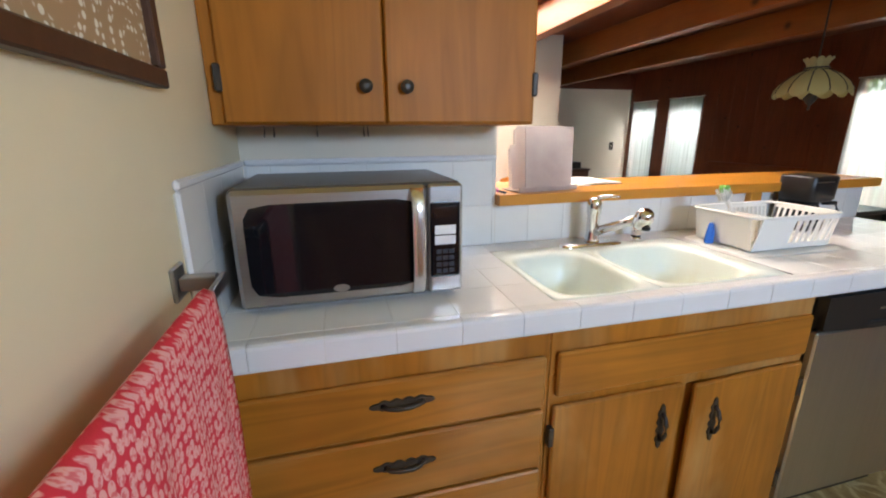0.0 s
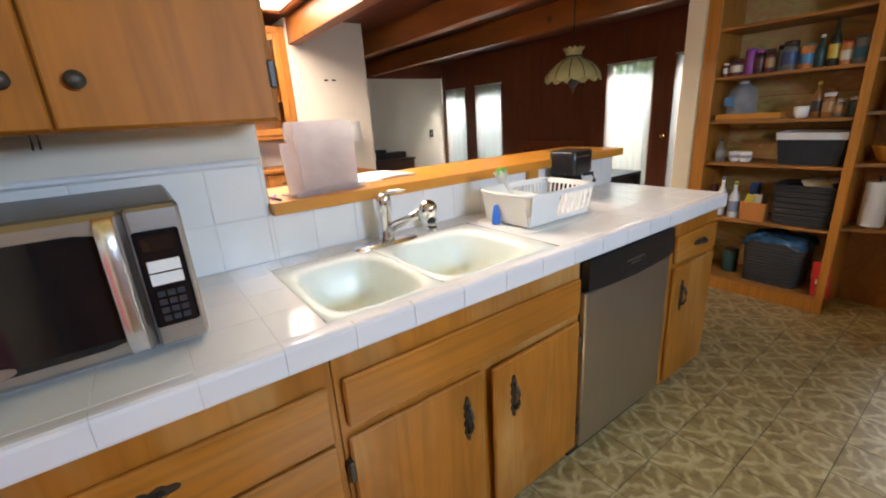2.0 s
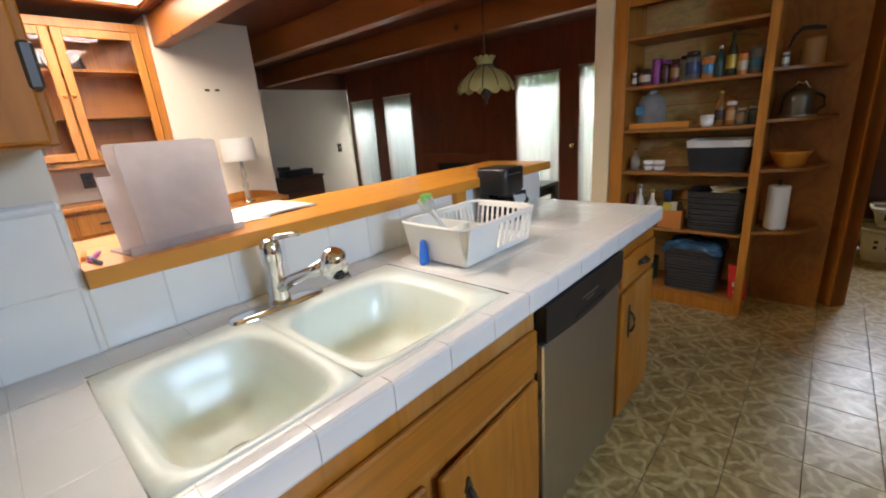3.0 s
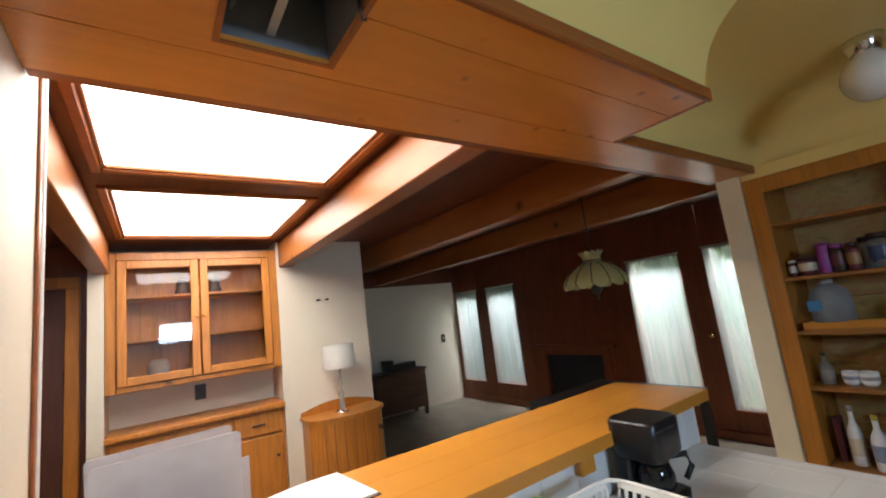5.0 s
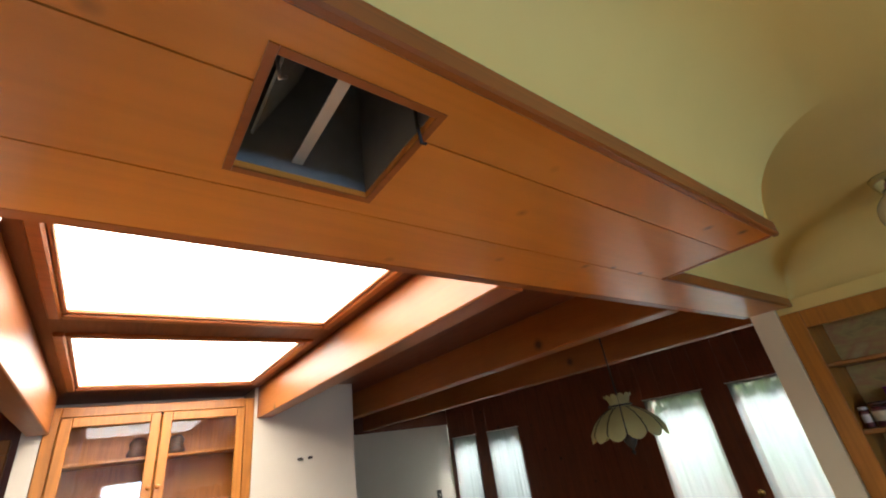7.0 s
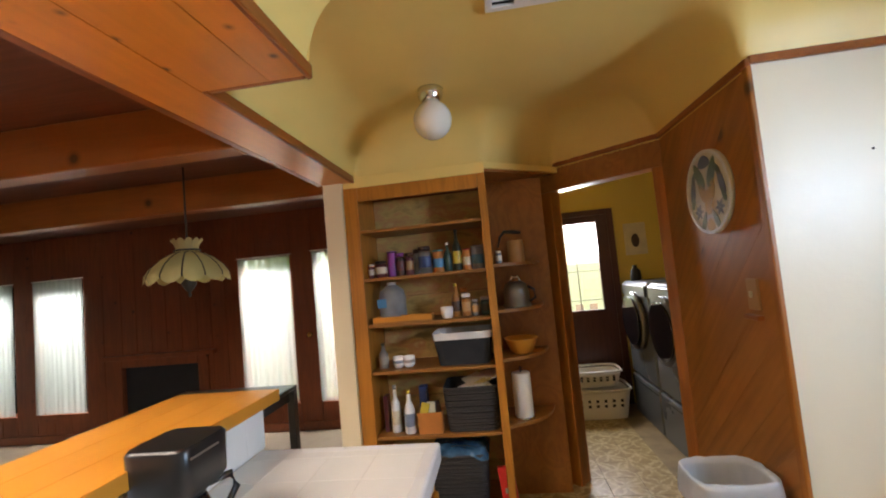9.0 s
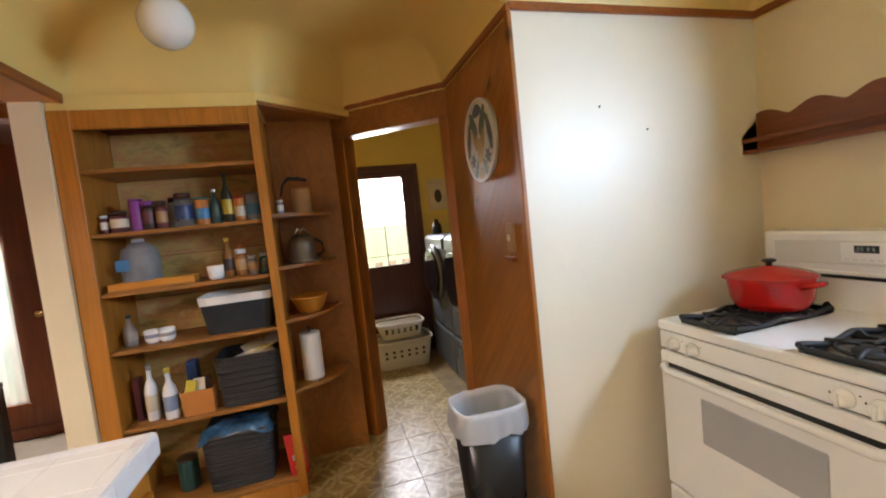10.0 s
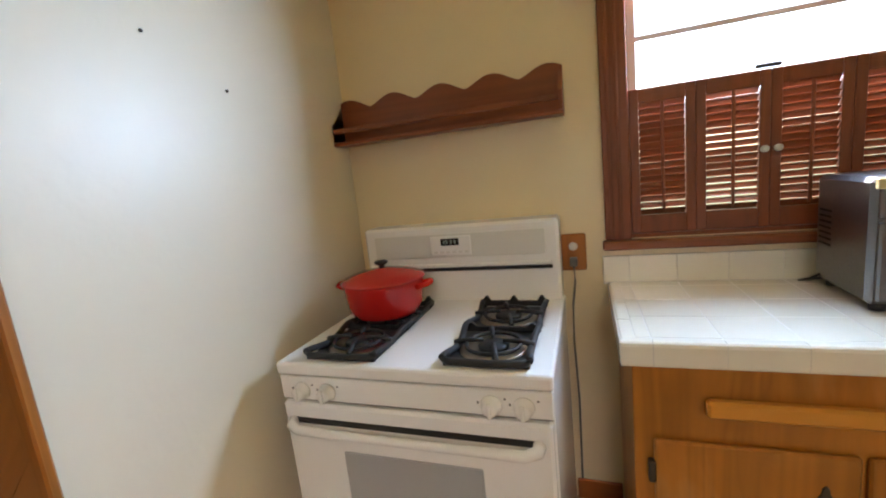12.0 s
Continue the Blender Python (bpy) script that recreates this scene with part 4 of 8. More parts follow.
t.links.new(mp.outputs[0], vo.inputs["Vector"])
vo.inputs["Scale"].default_value, vo.inputs["Randomness"].default_value = 1.0, 0.38
leafmask = ramp(t, vo.outputs["Distance"], [(0.47, (1, 1, 1)), (0.53, (0, 0, 0))])
mp2 = t.nodes.new("ShaderNodeMapping")
mp2.inputs["Scale"].default_value = (1, 160, 150)
t.links.new(v, mp2.inputs[0])
vein = noise_tex(t, mp2.outputs[0], 1.0, 2.0)
veins = ramp(t, vein, [(0.50, (1, 1, 1)), (0.60, (0.35, 0.35, 0.35))])
cloth = mix(t, mix(t, 1.0, leafmask, veins, "MULTIPLY"), (0.76, 0.035, 0.06), (0.88, 0.42, 0.40))
t.links.new(cloth, b.inputs["Base Color"])
bump(t, b, noise_tex(t, coords(t, (300, 300, 300)), 1.0, 2.0), 0.15, 0.002)
bm = bmesh.new()
random.seed(8)
rows = []
M = 30
prof = [(-0.016, 0.44)] + [(-0.014, 0.44 + 0.55 * i / 12) for i in range(1, 13)] + [(-0.011, 1.058), (0.0, 1.066), (0.011, 1.058)] + [(0.015, 1.0 - 0.63 * i / 14) for i in range(15)]
for (ox, z) in prof:
    row = []
    for j in range(M + 1):
        u = j / M
        drop = max(0.0, 1.05 - z)
        y = 0.60 + u * (0.512 + 0.020 * math.sin(min(1.57, drop * 5))) - 0.03 * u * drop
        ripple = 0.010 * drop / 0.6 * math.sin(u * 15 + z * 3) + 0.004 * min(1.0, 6 * drop) * math.sin(u * 31 + 1)
        row.append(bm.verts.new((0.329 + ox * 0.95 + (ripple if ox > 0 else ripple * 0.25) + (0.012 * drop if ox > 0 else -0.004), y, z + 0.032)))
    rows.append(row)
for a, b_ in zip(rows, rows[1:]):
    for j in range(M):
        bm.faces.new((a[j], a[j + 1], b_[j + 1], b_[j])).smooth = True
towel = whole("dish_towel", bm, m, "red dish towel with pale leaf print over the rail", "towel", at=(0.329, 0.97, 0.43))
sol = towel.modifiers.new("thick", "SOLIDIFY")
sol.thickness = 0.003

# framed picture on the west wall
fp = thing("picture_frame", (XL, 1.0, 1.41), "dark framed tan print with dotted pale circles", "picture")
PX = XL + 0.001
part("frame", boxes((PX, PX + 0.022, 0.62, 1.272, 1.405, 1.435), (PX, PX + 0.022, 0.62, 1.272, 1.83, 1.86), (PX, PX + 0.022, 1.242, 1.272, 1.436, 1.829), (PX, PX + 0.022, 0.62, 0.65, 1.436, 1.829), bev=0.003), brown_dark, fp)
m, t, b = nodes_of("dotted_print", 0.7)
v = coords(t, (1, 1, 1), False)
vo = t.nodes.new("ShaderNodeTexVoronoi")
vo.inputs["Scale"].default_value, vo.inputs["Randomness"].default_value = 7.0, 0.6
t.links.new(v, vo.inputs["Vector"])
rings_ = t.nodes.new("ShaderNodeMath")
rings_.operation, rings_.inputs[1].default_value = "PINGPONG", 0.09
t.links.new(vo.outputs["Distance"], rings_.inputs[0])
dots = t.nodes.new("ShaderNodeTexVoronoi")
dots.inputs["Scale"].default_value, dots.inputs["Randomness"].default_value = 75.0, 0.3
t.links.new(v, dots.inputs["Vector"])
mask = mix(t, 1.0, ramp(t, rings_.outputs[0], [(0.045, (0, 0, 0)), (0.06, (1, 1, 1))]), ramp(t, dots.outputs["Distance"], [(0.40, (1, 1, 1)), (0.50, (0, 0, 0))]), "MULTIPLY")
t.links.new(mix(t, mask, (0.42, 0.26, 0.13), (0.80, 0.74, 0.62)), b.inputs["Base Color"])
part("print", boxes((PX + 0.004, PX + 0.010, 0.65, 1.242, 1.435, 1.83)), m, fp, "tan print with rings of pale dots")

# ---- stove side of the kitchen ----
SF = -0.478
st = thing("stove", (2.755, -0.8, 0), "white enamel gas stove with four burners", "stove")
SX, EX = 2.375, 3.135
part("body", boxes((SX, EX, -1.13, SF - 0.002, 0.03, 0.868), bev=0.004), enamel, st)
for fx in (SX + 0.04, EX - 0.04):
    for fy in (-1.08, SF - 0.05):
        part("foot", lathe(bmesh.new(), fx, fy, [(0.015, 0), (0.012, 0.031)], 10), black_plastic, st)
top = part("cooktop", box(bmesh.new(), SX - 0.004, EX + 0.004, -1.10, SF + 0.024, 0.855, 0.893, bev=0.009, seg=2), enamel, st)
part("seam", boxes((SX + 0.003, EX - 0.003, SF - 0.0015, SF + 0.012, 0.8515, 0.8548), (SX + 0.003, EX - 0.003, SF - 0.0015, SF + 0.012, 0.777, 0.781)), black_iron, st, "dark gap between the panels")
pan = part("knob_panel", boxes((SX, EX, SF - 0.0015, SF + 0.019, 0.7812, 0.8512), bev=0.003), enamel, st)
for kx in (3.062, 2.980, 2.520, 2.442):
    bm = lathe(bmesh.new(), 0, 0, [(0.026, 0), (0.025, 0.006), (0.019, 0.010), (0.018, 0.026), (0.015, 0.029), (0.003, 0.029)], 20)
    box(bm, -0.005, 0.005, -0.019, 0.019, 0.024, 0.035, bev=0.002)
    bmesh.ops.transform(bm, matrix=pose(kx, SF - 0.001, 0.811, 90, 0, 0) @ pose(0, 0, 0, 0, 0, 0), verts=bm.verts)
    # the knobs face the room
    bmesh.ops.transform(bm, matrix=Matrix.Translation((0, SF + 0.020, 0)) @ Matrix.Scale(-1, 4, (0, 1, 0)) @ Matrix.Translation((0, -SF + 0.001, 0)), verts=bm.verts)
    part("knob", bm, enamel, pan)
    part("mark", boxes((kx + 0.031, kx + 0.035, SF + 0.0185, SF + 0.0197, 0.812, 0.818), (kx - 0.036, kx - 0.031, SF + 0.0185, SF + 0.0197, 0.826, 0.830)), black_plastic, pan)
dr = part("oven_door", boxes((SX + 0.004, EX - 0.004, SF - 0.0015, SF + 0.030, 0.222, 0.775), bev=0.008), enamel, st)
part("oven_window", boxes((2.553, 2.948, SF + 0.028, SF + 0.0325, 0.472, 0.642), bev=0.004), paint("grey_oven_glass", (0.44, 0.45, 0.46), 0.18, 0.1, 0), dr, "grey tinted oven window")
bm = bmesh.new()
hrow = [(SX + 0.036, SF + 0.028, 0.722), (SX + 0.040, SF + 0.046, 0.716), (SX + 0.066, SF + 0.056, 0.709), (2.60, SF + 0.057, 0.708), (2.92, SF + 0.057, 0.708), (EX - 0.066, SF + 0.056, 0.709), (EX - 0.040, SF + 0.046, 0.716), (EX - 0.036, SF + 0.028, 0.722)]
part("oven_handle", tube(bm, hrow, [0.017, 0.016, 0.014, 0.012, 0.012, 0.014, 0.016, 0.017], 10), enamel, dr)
# Black strip paints in the shaded recess behind the handle.
part("door_gap", boxes((SX + 0.045, EX - 0.045, SF + 0.026, SF + 0.0315, 0.716, 0.734), bev=0.001), black_iron, dr)
part("warming_drawer", boxes((SX + 0.004, EX - 0.004, SF - 0.002, SF + 0.026, 0.05, 0.212), bev=0.008), enamel, st)
bg = part("backguard", boxes((SX + 0.004, EX - 0.004, -1.155, -1.03, 0.880, 1.182), bev=0.010), enamel, st)
part("backguard_recess", boxes((SX + 0.05, EX - 0.05, -1.031, -1.0255, 1.06, 1.150), bev=0.002), paint("pale_grey_panel", (0.70, 0.70, 0.67), 0.3, 0.05, 0), bg)
part("vent_slot", boxes((SX + 0.03, EX - 0.02, -1.031, -1.024, 1.008, 1.020), bev=0.001), black_iron, bg)
part("lower_bead", boxes((SX + 0.03, EX - 0.02, -1.031, -1.022, 1.022, 1.036), bev=0.003), enamel, bg)
ck = part("clock_panel", boxes((2.69, 2.85, -1.026, -1.019, 1.068, 1.142), bev=0.003), enamel, bg)
part("clock_display", boxes((2.735, 2.805, -1.0195, -1.0165, 1.107, 1.133)), dark_glass, ck, "dark clock display")
for i, cx_ in enumerate((2.75, 2.765, 2.782, 2.793)):
    part("digit", boxes((cx_ - 0.004, cx_ + 0.003, -1.0167, -1.0155, 1.114, 1.127)), paint("green_digits", (0.25, 0.32, 0.30), 0.4, 0.05, 0.0) if "green_digits" not in MATS else MATS["green_digits"], ck)
for i in range(6):
    part("key", boxes((2.700 + i * 0.024, 2.715 + i * 0.024, -1.0195, -1.0178, 1.078, 1.086)), MATS["pale_grey_panel"], ck)


def fin(bm, x0, x1, y, z, tips, base=0.010, peak=0.026):
    """A cast bar along x with pointed tips."""
    pts = [(x0, z - 0.010), (x1, z - 0.010), (x1, z + base)]
    for u in tips:
        x = x1 + (x0 - x1) * u
        pts += [(x + 0.016, z + base * 0.8), (x + 0.003, z + peak), (x - 0.003, z + peak), (x - 0.016, z + base * 0.8)]
    pts.append((x0, z + base))
    poly(bm, [(x, y, q) for x, q in pts], 0.011, "y")


def grate(cx, cy, w, d):
    """A cast-iron grate over two burners: bowed rim, ring and fingers, pointed bars."""
    bm = bmesh.new()
    z = 0.908
    x0, x1, y0, y1 = cx - w / 2, cx + w / 2, cy - d / 2, cy + d / 2
    for sx, side in ((x0, 1), (x1, -1)):
        rim = [(sx + side * (0.003 + 0.010 * abs(math.sin(2 * math.pi * i / 16))), y0 + 0.006 + (d - 0.012) * i / 16, z - 0.001 + 0.007 * math.cos(4 * math.pi * i / 16)) for i in range(17)]
        tube(bm, rim, 0.0095, 6)
    fin(bm, x0, x1, y0, z, (0.08, 0.5, 0.92))
    fin(bm, x0, x1, (y0 + y1) / 2 - 0.005, z - 0.002, (0.10, 0.90), 0.006, 0.016)
    tube(bm, [(x0 + 0.006, y1 - 0.012, z), (x0 + 0.02, y1 - 0.002, z - 0.002), (cx, y1, z - 0.003), (x1 - 0.02, y1 - 0.002, z - 0.002), (x1 - 0.006, y1 - 0.012, z)], 0.010, 6)
    for qy in (y0 + d * 0.25, y0 + d * 0.75):
        hoop = [(cx + 0.074 * math.cos(2 * math.pi * k / 24), qy + 0.074 * math.sin(2 * math.pi * k / 24), z + 0.001) for k in range(25)]
        tube(bm, hoop, 0.0055, 6)
        for k in range(4):
            a = k * math.pi / 2 + (0.25 if k % 2 else 0)
            far = 0.108 if k % 2 == 0 else 0.112
            tube(bm, [(cx + far * math.cos(a), qy + far * math.sin(a), z), (cx + 0.07 * math.cos(a), qy + 0.07 * math.sin(a), z + 0.008), (cx + 0.026 * math.cos(a), qy + 0.026 * math.sin(a), z + 0.009)], [0.008, 0.007, 0.005], 6)
    for sx in (x0 + 0.01, x1 - 0.01):
        for sy in (y0 + 0.01, y1 - 0.01):
            tube(bm, [(sx, sy, 0.8935), (sx, sy, z)], 0.007, 6)
    return bm


for gx in (2.945, 2.535):
    g = part("grate", grate(gx, -0.715, 0.225, 0.47), black_iron, st, "black cast-iron burner grate")
    part("drip_pan", boxes((gx - 0.108, gx + 0.108, -0.945, -0.485, 0.8934, 0.8942)), black_iron, st)
    for by in (-0.832, -0.598):
        part("burner_bowl", lathe(bmesh.new(), gx, by, [(0.092, 0.8945), (0.085, 0.897), (0.06, 0.895), (0.045, 0.8945)], 24), metal("burner_steel", (0.50, 0.46, 0.40), 0.32) if "burner_steel" not in MATS else MATS["burner_steel"], st)
        part("burner", lathe(bmesh.new(), gx, by, [(0.040, 0.8947), (0.042, 0.905), (0.034, 0.910), (0.004, 0.911)], 20), black_iron, st)

# red pot
pt = thing("cast_iron_pot", (2.955, -0.80, 0.922), "red enamelled cast-iron pot with lid on the stove", "pot")
PXc, PYc = 2.955, -0.815
part("pot_body", lathe(bmesh.new(), PXc, PYc, [(0.09, 0.917), (0.114, 0.925), (0.129, 0.955), (0.138, 1.03), (0.140, 1.036)], 36), red_enamel, pt)
dark_lid = paint("dark_red_enamel", (0.44, 0.022, 0.016), 0.14, 0.15, 0.0)
lid = part("lid", lathe(bmesh.new(), PXc, PYc, [(0.145, 1.0365), (0.145, 1.043), (0.136, 1.049), (0.095, 1.062), (0.04, 1.073), (0.012, 1.077)], 36), dark_lid, pt)
part("lid_knob", lathe(bmesh.new(), PXc, PYc, [(0.010, 1.077), (0.009, 1.086), (0.022, 1.092), (0.024, 1.098), (0.018, 1.103), (0.003, 1.104)], 20), black_plastic, lid, "black lid knob")
for s in (-1, 1):
    part("ear", tube(bmesh.new(), [(PXc + s * 0.134, PYc - 0.035, 1.015), (PXc + s * 0.165, PYc - 0.028, 1.022), (PXc + s * 0.174, PYc, 1.024), (PXc + s * 0.165, PYc + 0.028, 1.022), (PXc + s * 0.134, PYc + 0.035, 1.015)], 0.009, 8), red_enamel, pt)

# scalloped spice shelf
sh = thing("wall_shelf", (2.79, YS, 1.53), "dark red wooden wall shelf with a scalloped back", "shelf")
bm = bmesh.new()
x0, x1 = 2.342, 3.238
pts = [(x0, 1.536), (x1, 1.536)]
n = 60
for i in range(n + 1):
    u = i / n
    x = x1 + (x0 - x1) * u
    hgt = 1.650 + 0.037 * abs(math.sin(math.pi * (u * 4.5 + 0.25))) ** 1.4 + 0.022
    pts.append((x, hgt))
poly(bm, [(x, YS + 0.001, z) for x, z in pts], 0.014, "y")
part("back", bm, red_wood, sh)
part("ledge", boxes((x0, x1, YS + 0.016, YS + 0.105, 1.524, 1.538), bev=0.003), red_wood, sh)
part("rail", boxes((x0 + 0.013, x1 - 0.013, YS + 0.092, YS + 0.104, 1.572, 1.590), bev=0.003), red_wood, sh)
for ex in (x0, x1 - 0.013):
    bm = bmesh.new()
    poly(bm, [(ex, YS + 0.016, 1.539), (ex, YS + 0.105, 1.539), (ex, YS + 0.105, 1.60), (ex, YS + 0.06, 1.64), (ex, YS + 0.016, 1.68)], 0.013, "x")
    part("end", bm, red_wood_z, sh)

# outlet with wooden plate and the stove's cord
ol = thing("outlet", (2.338, YS, 1.035), "brown wooden outlet plate with a grey plug", "outlet")
part("plate", boxes((2.293, 2.383, YS, YS + 0.012, 0.965, 1.103), bev=0.005), door_trim_wood, ol)
part("socket", lathe(bmesh.new(), 0, 0, [(0.016, 0), (0.015, 0.003), (0.003, 0.003)], 16), plastic_white, ol)
ol.children[-1].matrix_basis = pose(0, 0.0125, 0.022, 90, 0, 180)
ol.children[-1].data.transform(Matrix.Translation(Vector((2.338, YS, 1.035))))
part("plug", boxes((2.325, 2.352, YS + 0.0125, YS + 0.04, 0.985, 1.018), bev=0.004), paint("grey_plug", (0.16, 0.16, 0.15), 0.5), ol)
part("cord", tube(bmesh.new(), [(2.338, YS + 0.036, 0.987), (2.336, YS + 0.042, 0.93), (2.348, YS + 0.035, 0.84), (2.352, YS + 0.03, 0.70), (2.345, YS + 0.025, 0.45), (2.350, YS + 0.02, 0.10)], 0.004, 8), MATS["grey_plug"], ol)

# counter by the window
wt2 = thing("worktop", (1.4, -0.88, 0.86), "cream ceramic tile worktop under the shuttered window", "worktop")
part("bed", boxes((XL + 0.002, 2.213, YS + 0.008, -0.612, 0.857, CT + 0.0022)), grout, wt2)
part("edge_bed", boxes((XL + 0.002, 2.2225, -0.6118, -0.6025, 0.858, CT + 0.001), (2.2132, 2.2225, YS + 0.008, -0.612, 0.858, CT + 0.001)), grout, wt2)
part("splash_bed", boxes((XL + 0.002, 2.238, YS + 0.0005, YS + 0.0125, CT - 0.004, 1.014)), grout, wt2)
bc = thing("base_cabinet", (1.85, -0.9, 0), "honey-stained pine base cabinet under the window counter", "cabinet", "window base cabinets")
F2 = -0.640
part("body", boxes((1.30, 2.195, YS + 0.004, F2, 0.08, 0.855), bev=0.003), pine_z, bc)
part("toe_kick", boxes((1.30, 2.18, YS + 0.01, F2 - 0.06, 0.0, 0.079)), brown_dark, bc)
dd = part("breadboard", boxes((1.34, 2.035, F2 + 0.001, F2 + 0.030, 0.724, 0.768), bev=0.007), bar_wood, bc, "pull-out cutting board with worn edge")
for x0, x1, hx in ((1.735, 2.150, 1.80), (1.31, 1.722, 1.64)):
    d = part("door", boxes((x0, x1, F2 + 0.001, F2 + 0.019, 0.095, 0.650), bev=0.005), pine_z, bc)
    bm = pull(bmesh.new(), hx, 0.50, 0.0, 0.15, True)
    bmesh.ops.transform(bm, matrix=Matrix.Translation((0, F2 + 0.019, 0)) @ Matrix.Scale(-1, 4, (0, 1, 0)), verts=bm.verts)
    part("pull", bm, bronze, d, "aged dark bronze cast pull")
    hinge = x1 + 0.006 if hx > 1.7 else x0 - 0.004
    part("hinge", boxes((hinge - 0.008, hinge + 0.008, F2 + 0.001, F2 + 0.023, 0.53, 0.59), bev=0.003), bronze, d)
bc2 = thing("base_cabinet", (0.78, -0.9, 0), "honey-stained pine base cabinet with a wide door", "cabinet", "window base cabinets")
part("body", boxes((XL + 0.002, 1.298, YS + 0.004, F2, 0.08, 0.855), bev=0.003), pine_z, bc2)
d = part("door", boxes((0.30, 1.28, F2 + 0.001, F2 + 0.019, 0.095, 0.79), bev=0.005), pine_z, bc2)
part("toe_kick", boxes((XL + 0.002, 1.298, YS + 0.01, F2 - 0.06, 0.0, 0.079)), brown_dark, bc2)
structure("baseboard", boxes((2.20, 2.37, YS, YS + 0.014, 0, 0.085), (XE - 0.014, XE, -0.45, 0.03, 0, 0.085), bev=0.003), trim_wood, "brown wooden baseboard")

# window with shutters
w1 = thing("window_1", (1.73, YS, 1.05), "red-brown wooden window with louvred half shutters", "window", kind="structure")
WX0, WX1, WZ0, WZ1 = 1.31, 2.15, 1.075, 2.08
part("casing", boxes((WX1 - 0.012, WX1 + 0.075, YS, YS + 0.022, 1.074, 2.10), bev=0.004), red_wood_z, w1)
part("casing_bead", boxes((WX1 + 0.018, WX1 + 0.030, YS + 0.0225, YS + 0.030, 1.074, 2.10), (WX1 + 0.046, WX1 + 0.058, YS + 0.0225, YS + 0.030, 1.074, 2.10), bev=0.003), red_wood_z, w1)
part("casing", boxes((WX0 - 0.075, WX0 + 0.012, YS, YS + 0.022, 1.074, 2.10), bev=0.004), red_wood_z, w1)
part("head_casing", boxes((WX0 - 0.075, WX1 + 0.075, YS, YS + 0.026, 2.085, 2.114), bev=0.004), red_wood, w1)
part("cornice", boxes((WX0 - 0.17, WX1 + 0.175, YS + 0.0305, YS + 0.085, 1.915, 2.075), bev=0.004), red_wood, w1)
part("sill", boxes((WX0 - 0.10, WX1 + 0.085, YS + 0.0005, YS + 0.045, 1.040, 1.073), bev=0.006), red_wood, w1)
part("lining", boxes((WX1 - 0.014, WX1 - 0.0005, YS - 0.13, YS - 0.001, WZ0, WZ1), (WX0 + 0.0005, WX0 + 0.014, YS - 0.13, YS - 0.001, WZ0, WZ1), (WX0, WX1, YS - 0.13, YS - 0.001, WZ0 + 0.0005, WZ0 + 0.014), (WX0, WX1, YS - 0.13, YS - 0.001, WZ1 - 0.014, WZ1 - 0.0005)), red_wood_z, w1)
sash = part("sash", boxes((WX1 - 0.045, WX1 - 0.015, YS - 0.075, YS - 0.045, WZ0 + 0.015, WZ1 - 0.015), (WX0 + 0.015, WX0 + 0.045, YS - 0.075, YS - 0.045, WZ0 + 0.015, WZ1 - 0.015), (WX0 + 0.045, WX1 - 0.045, YS - 0.074, YS - 0.046, 1.735, 1.752), (WX0 + 0.045, WX1 - 0.045, YS - 0.074, YS - 0.046, WZ1 - 0.05, WZ1 - 0.015), (WX0 + 0.045, WX1 - 0.045, YS - 0.074, YS - 0.046, WZ0 + 0.015, WZ0 + 0.05)), paint("white_sash", (0.62, 0.62, 0.63), 0.4, 0.05, 0), w1, "pale painted sash")
for z0, z1 in ((WZ0 + 0.05, 1.735), (1.752, WZ1 - 0.05)):
    p_ = part("pane", boxes((WX0 + 0.045, WX1 - 0.045, YS - 0.062, YS - 0.058, z0, z1)), clear_glass, sash)
    p_.visible_shadow = False
part("latch", boxes((1.70, 1.77, YS - 0.045, YS - 0.02, 1.585, 1.597), bev=0.003), black_iron, w1)


def shutter(x0, x1, parent, tilt):
    z0, z1 = 1.0905, 1.578
    s_ = part("shutter", boxes((x0, x0 + 0.029, YS - 0.028, YS - 0.006, z0, z1), (x1 - 0.029, x1, YS - 0.028, YS - 0.006, z0, z1), (x0 + 0.029, x1 - 0.029, YS - 0.027, YS - 0.007, z0, z0 + 0.062), (x0 + 0.029, x1 - 0.029, YS - 0.027, YS - 0.007, z1 - 0.045, z1), bev=0.002), red_wood_z, parent)
    a, b_ = x0 + 0.030, x1 - 0.030
    z = z0 + 0.073
    while z < z1 - 0.05:
        bm = boxes((a, b_, -0.0025, 0.0025, -0.014, 0.014), bev=0.0012)
        bmesh.ops.transform(bm, matrix=pose(0, YS - 0.017, z, -tilt - 5 * math.sin(40 * z + 9 * x0) - 22 * max(0.0, 1.30 - z), 0, 0), verts=bm.verts)
        part("slat", bm, red_wood, s_)
        z += 0.0225
    part("tilt_rod", boxes(((a + b_) / 2 - 0.005, (a + b_) / 2 + 0.005, YS - 0.002, YS + 0.006, z0 + 0.07, z1 - 0.05), bev=0.002), red_wood_z, s_)
    return s_


edges = [2.134, 1.935, 1.731, 1.527, 1.326]
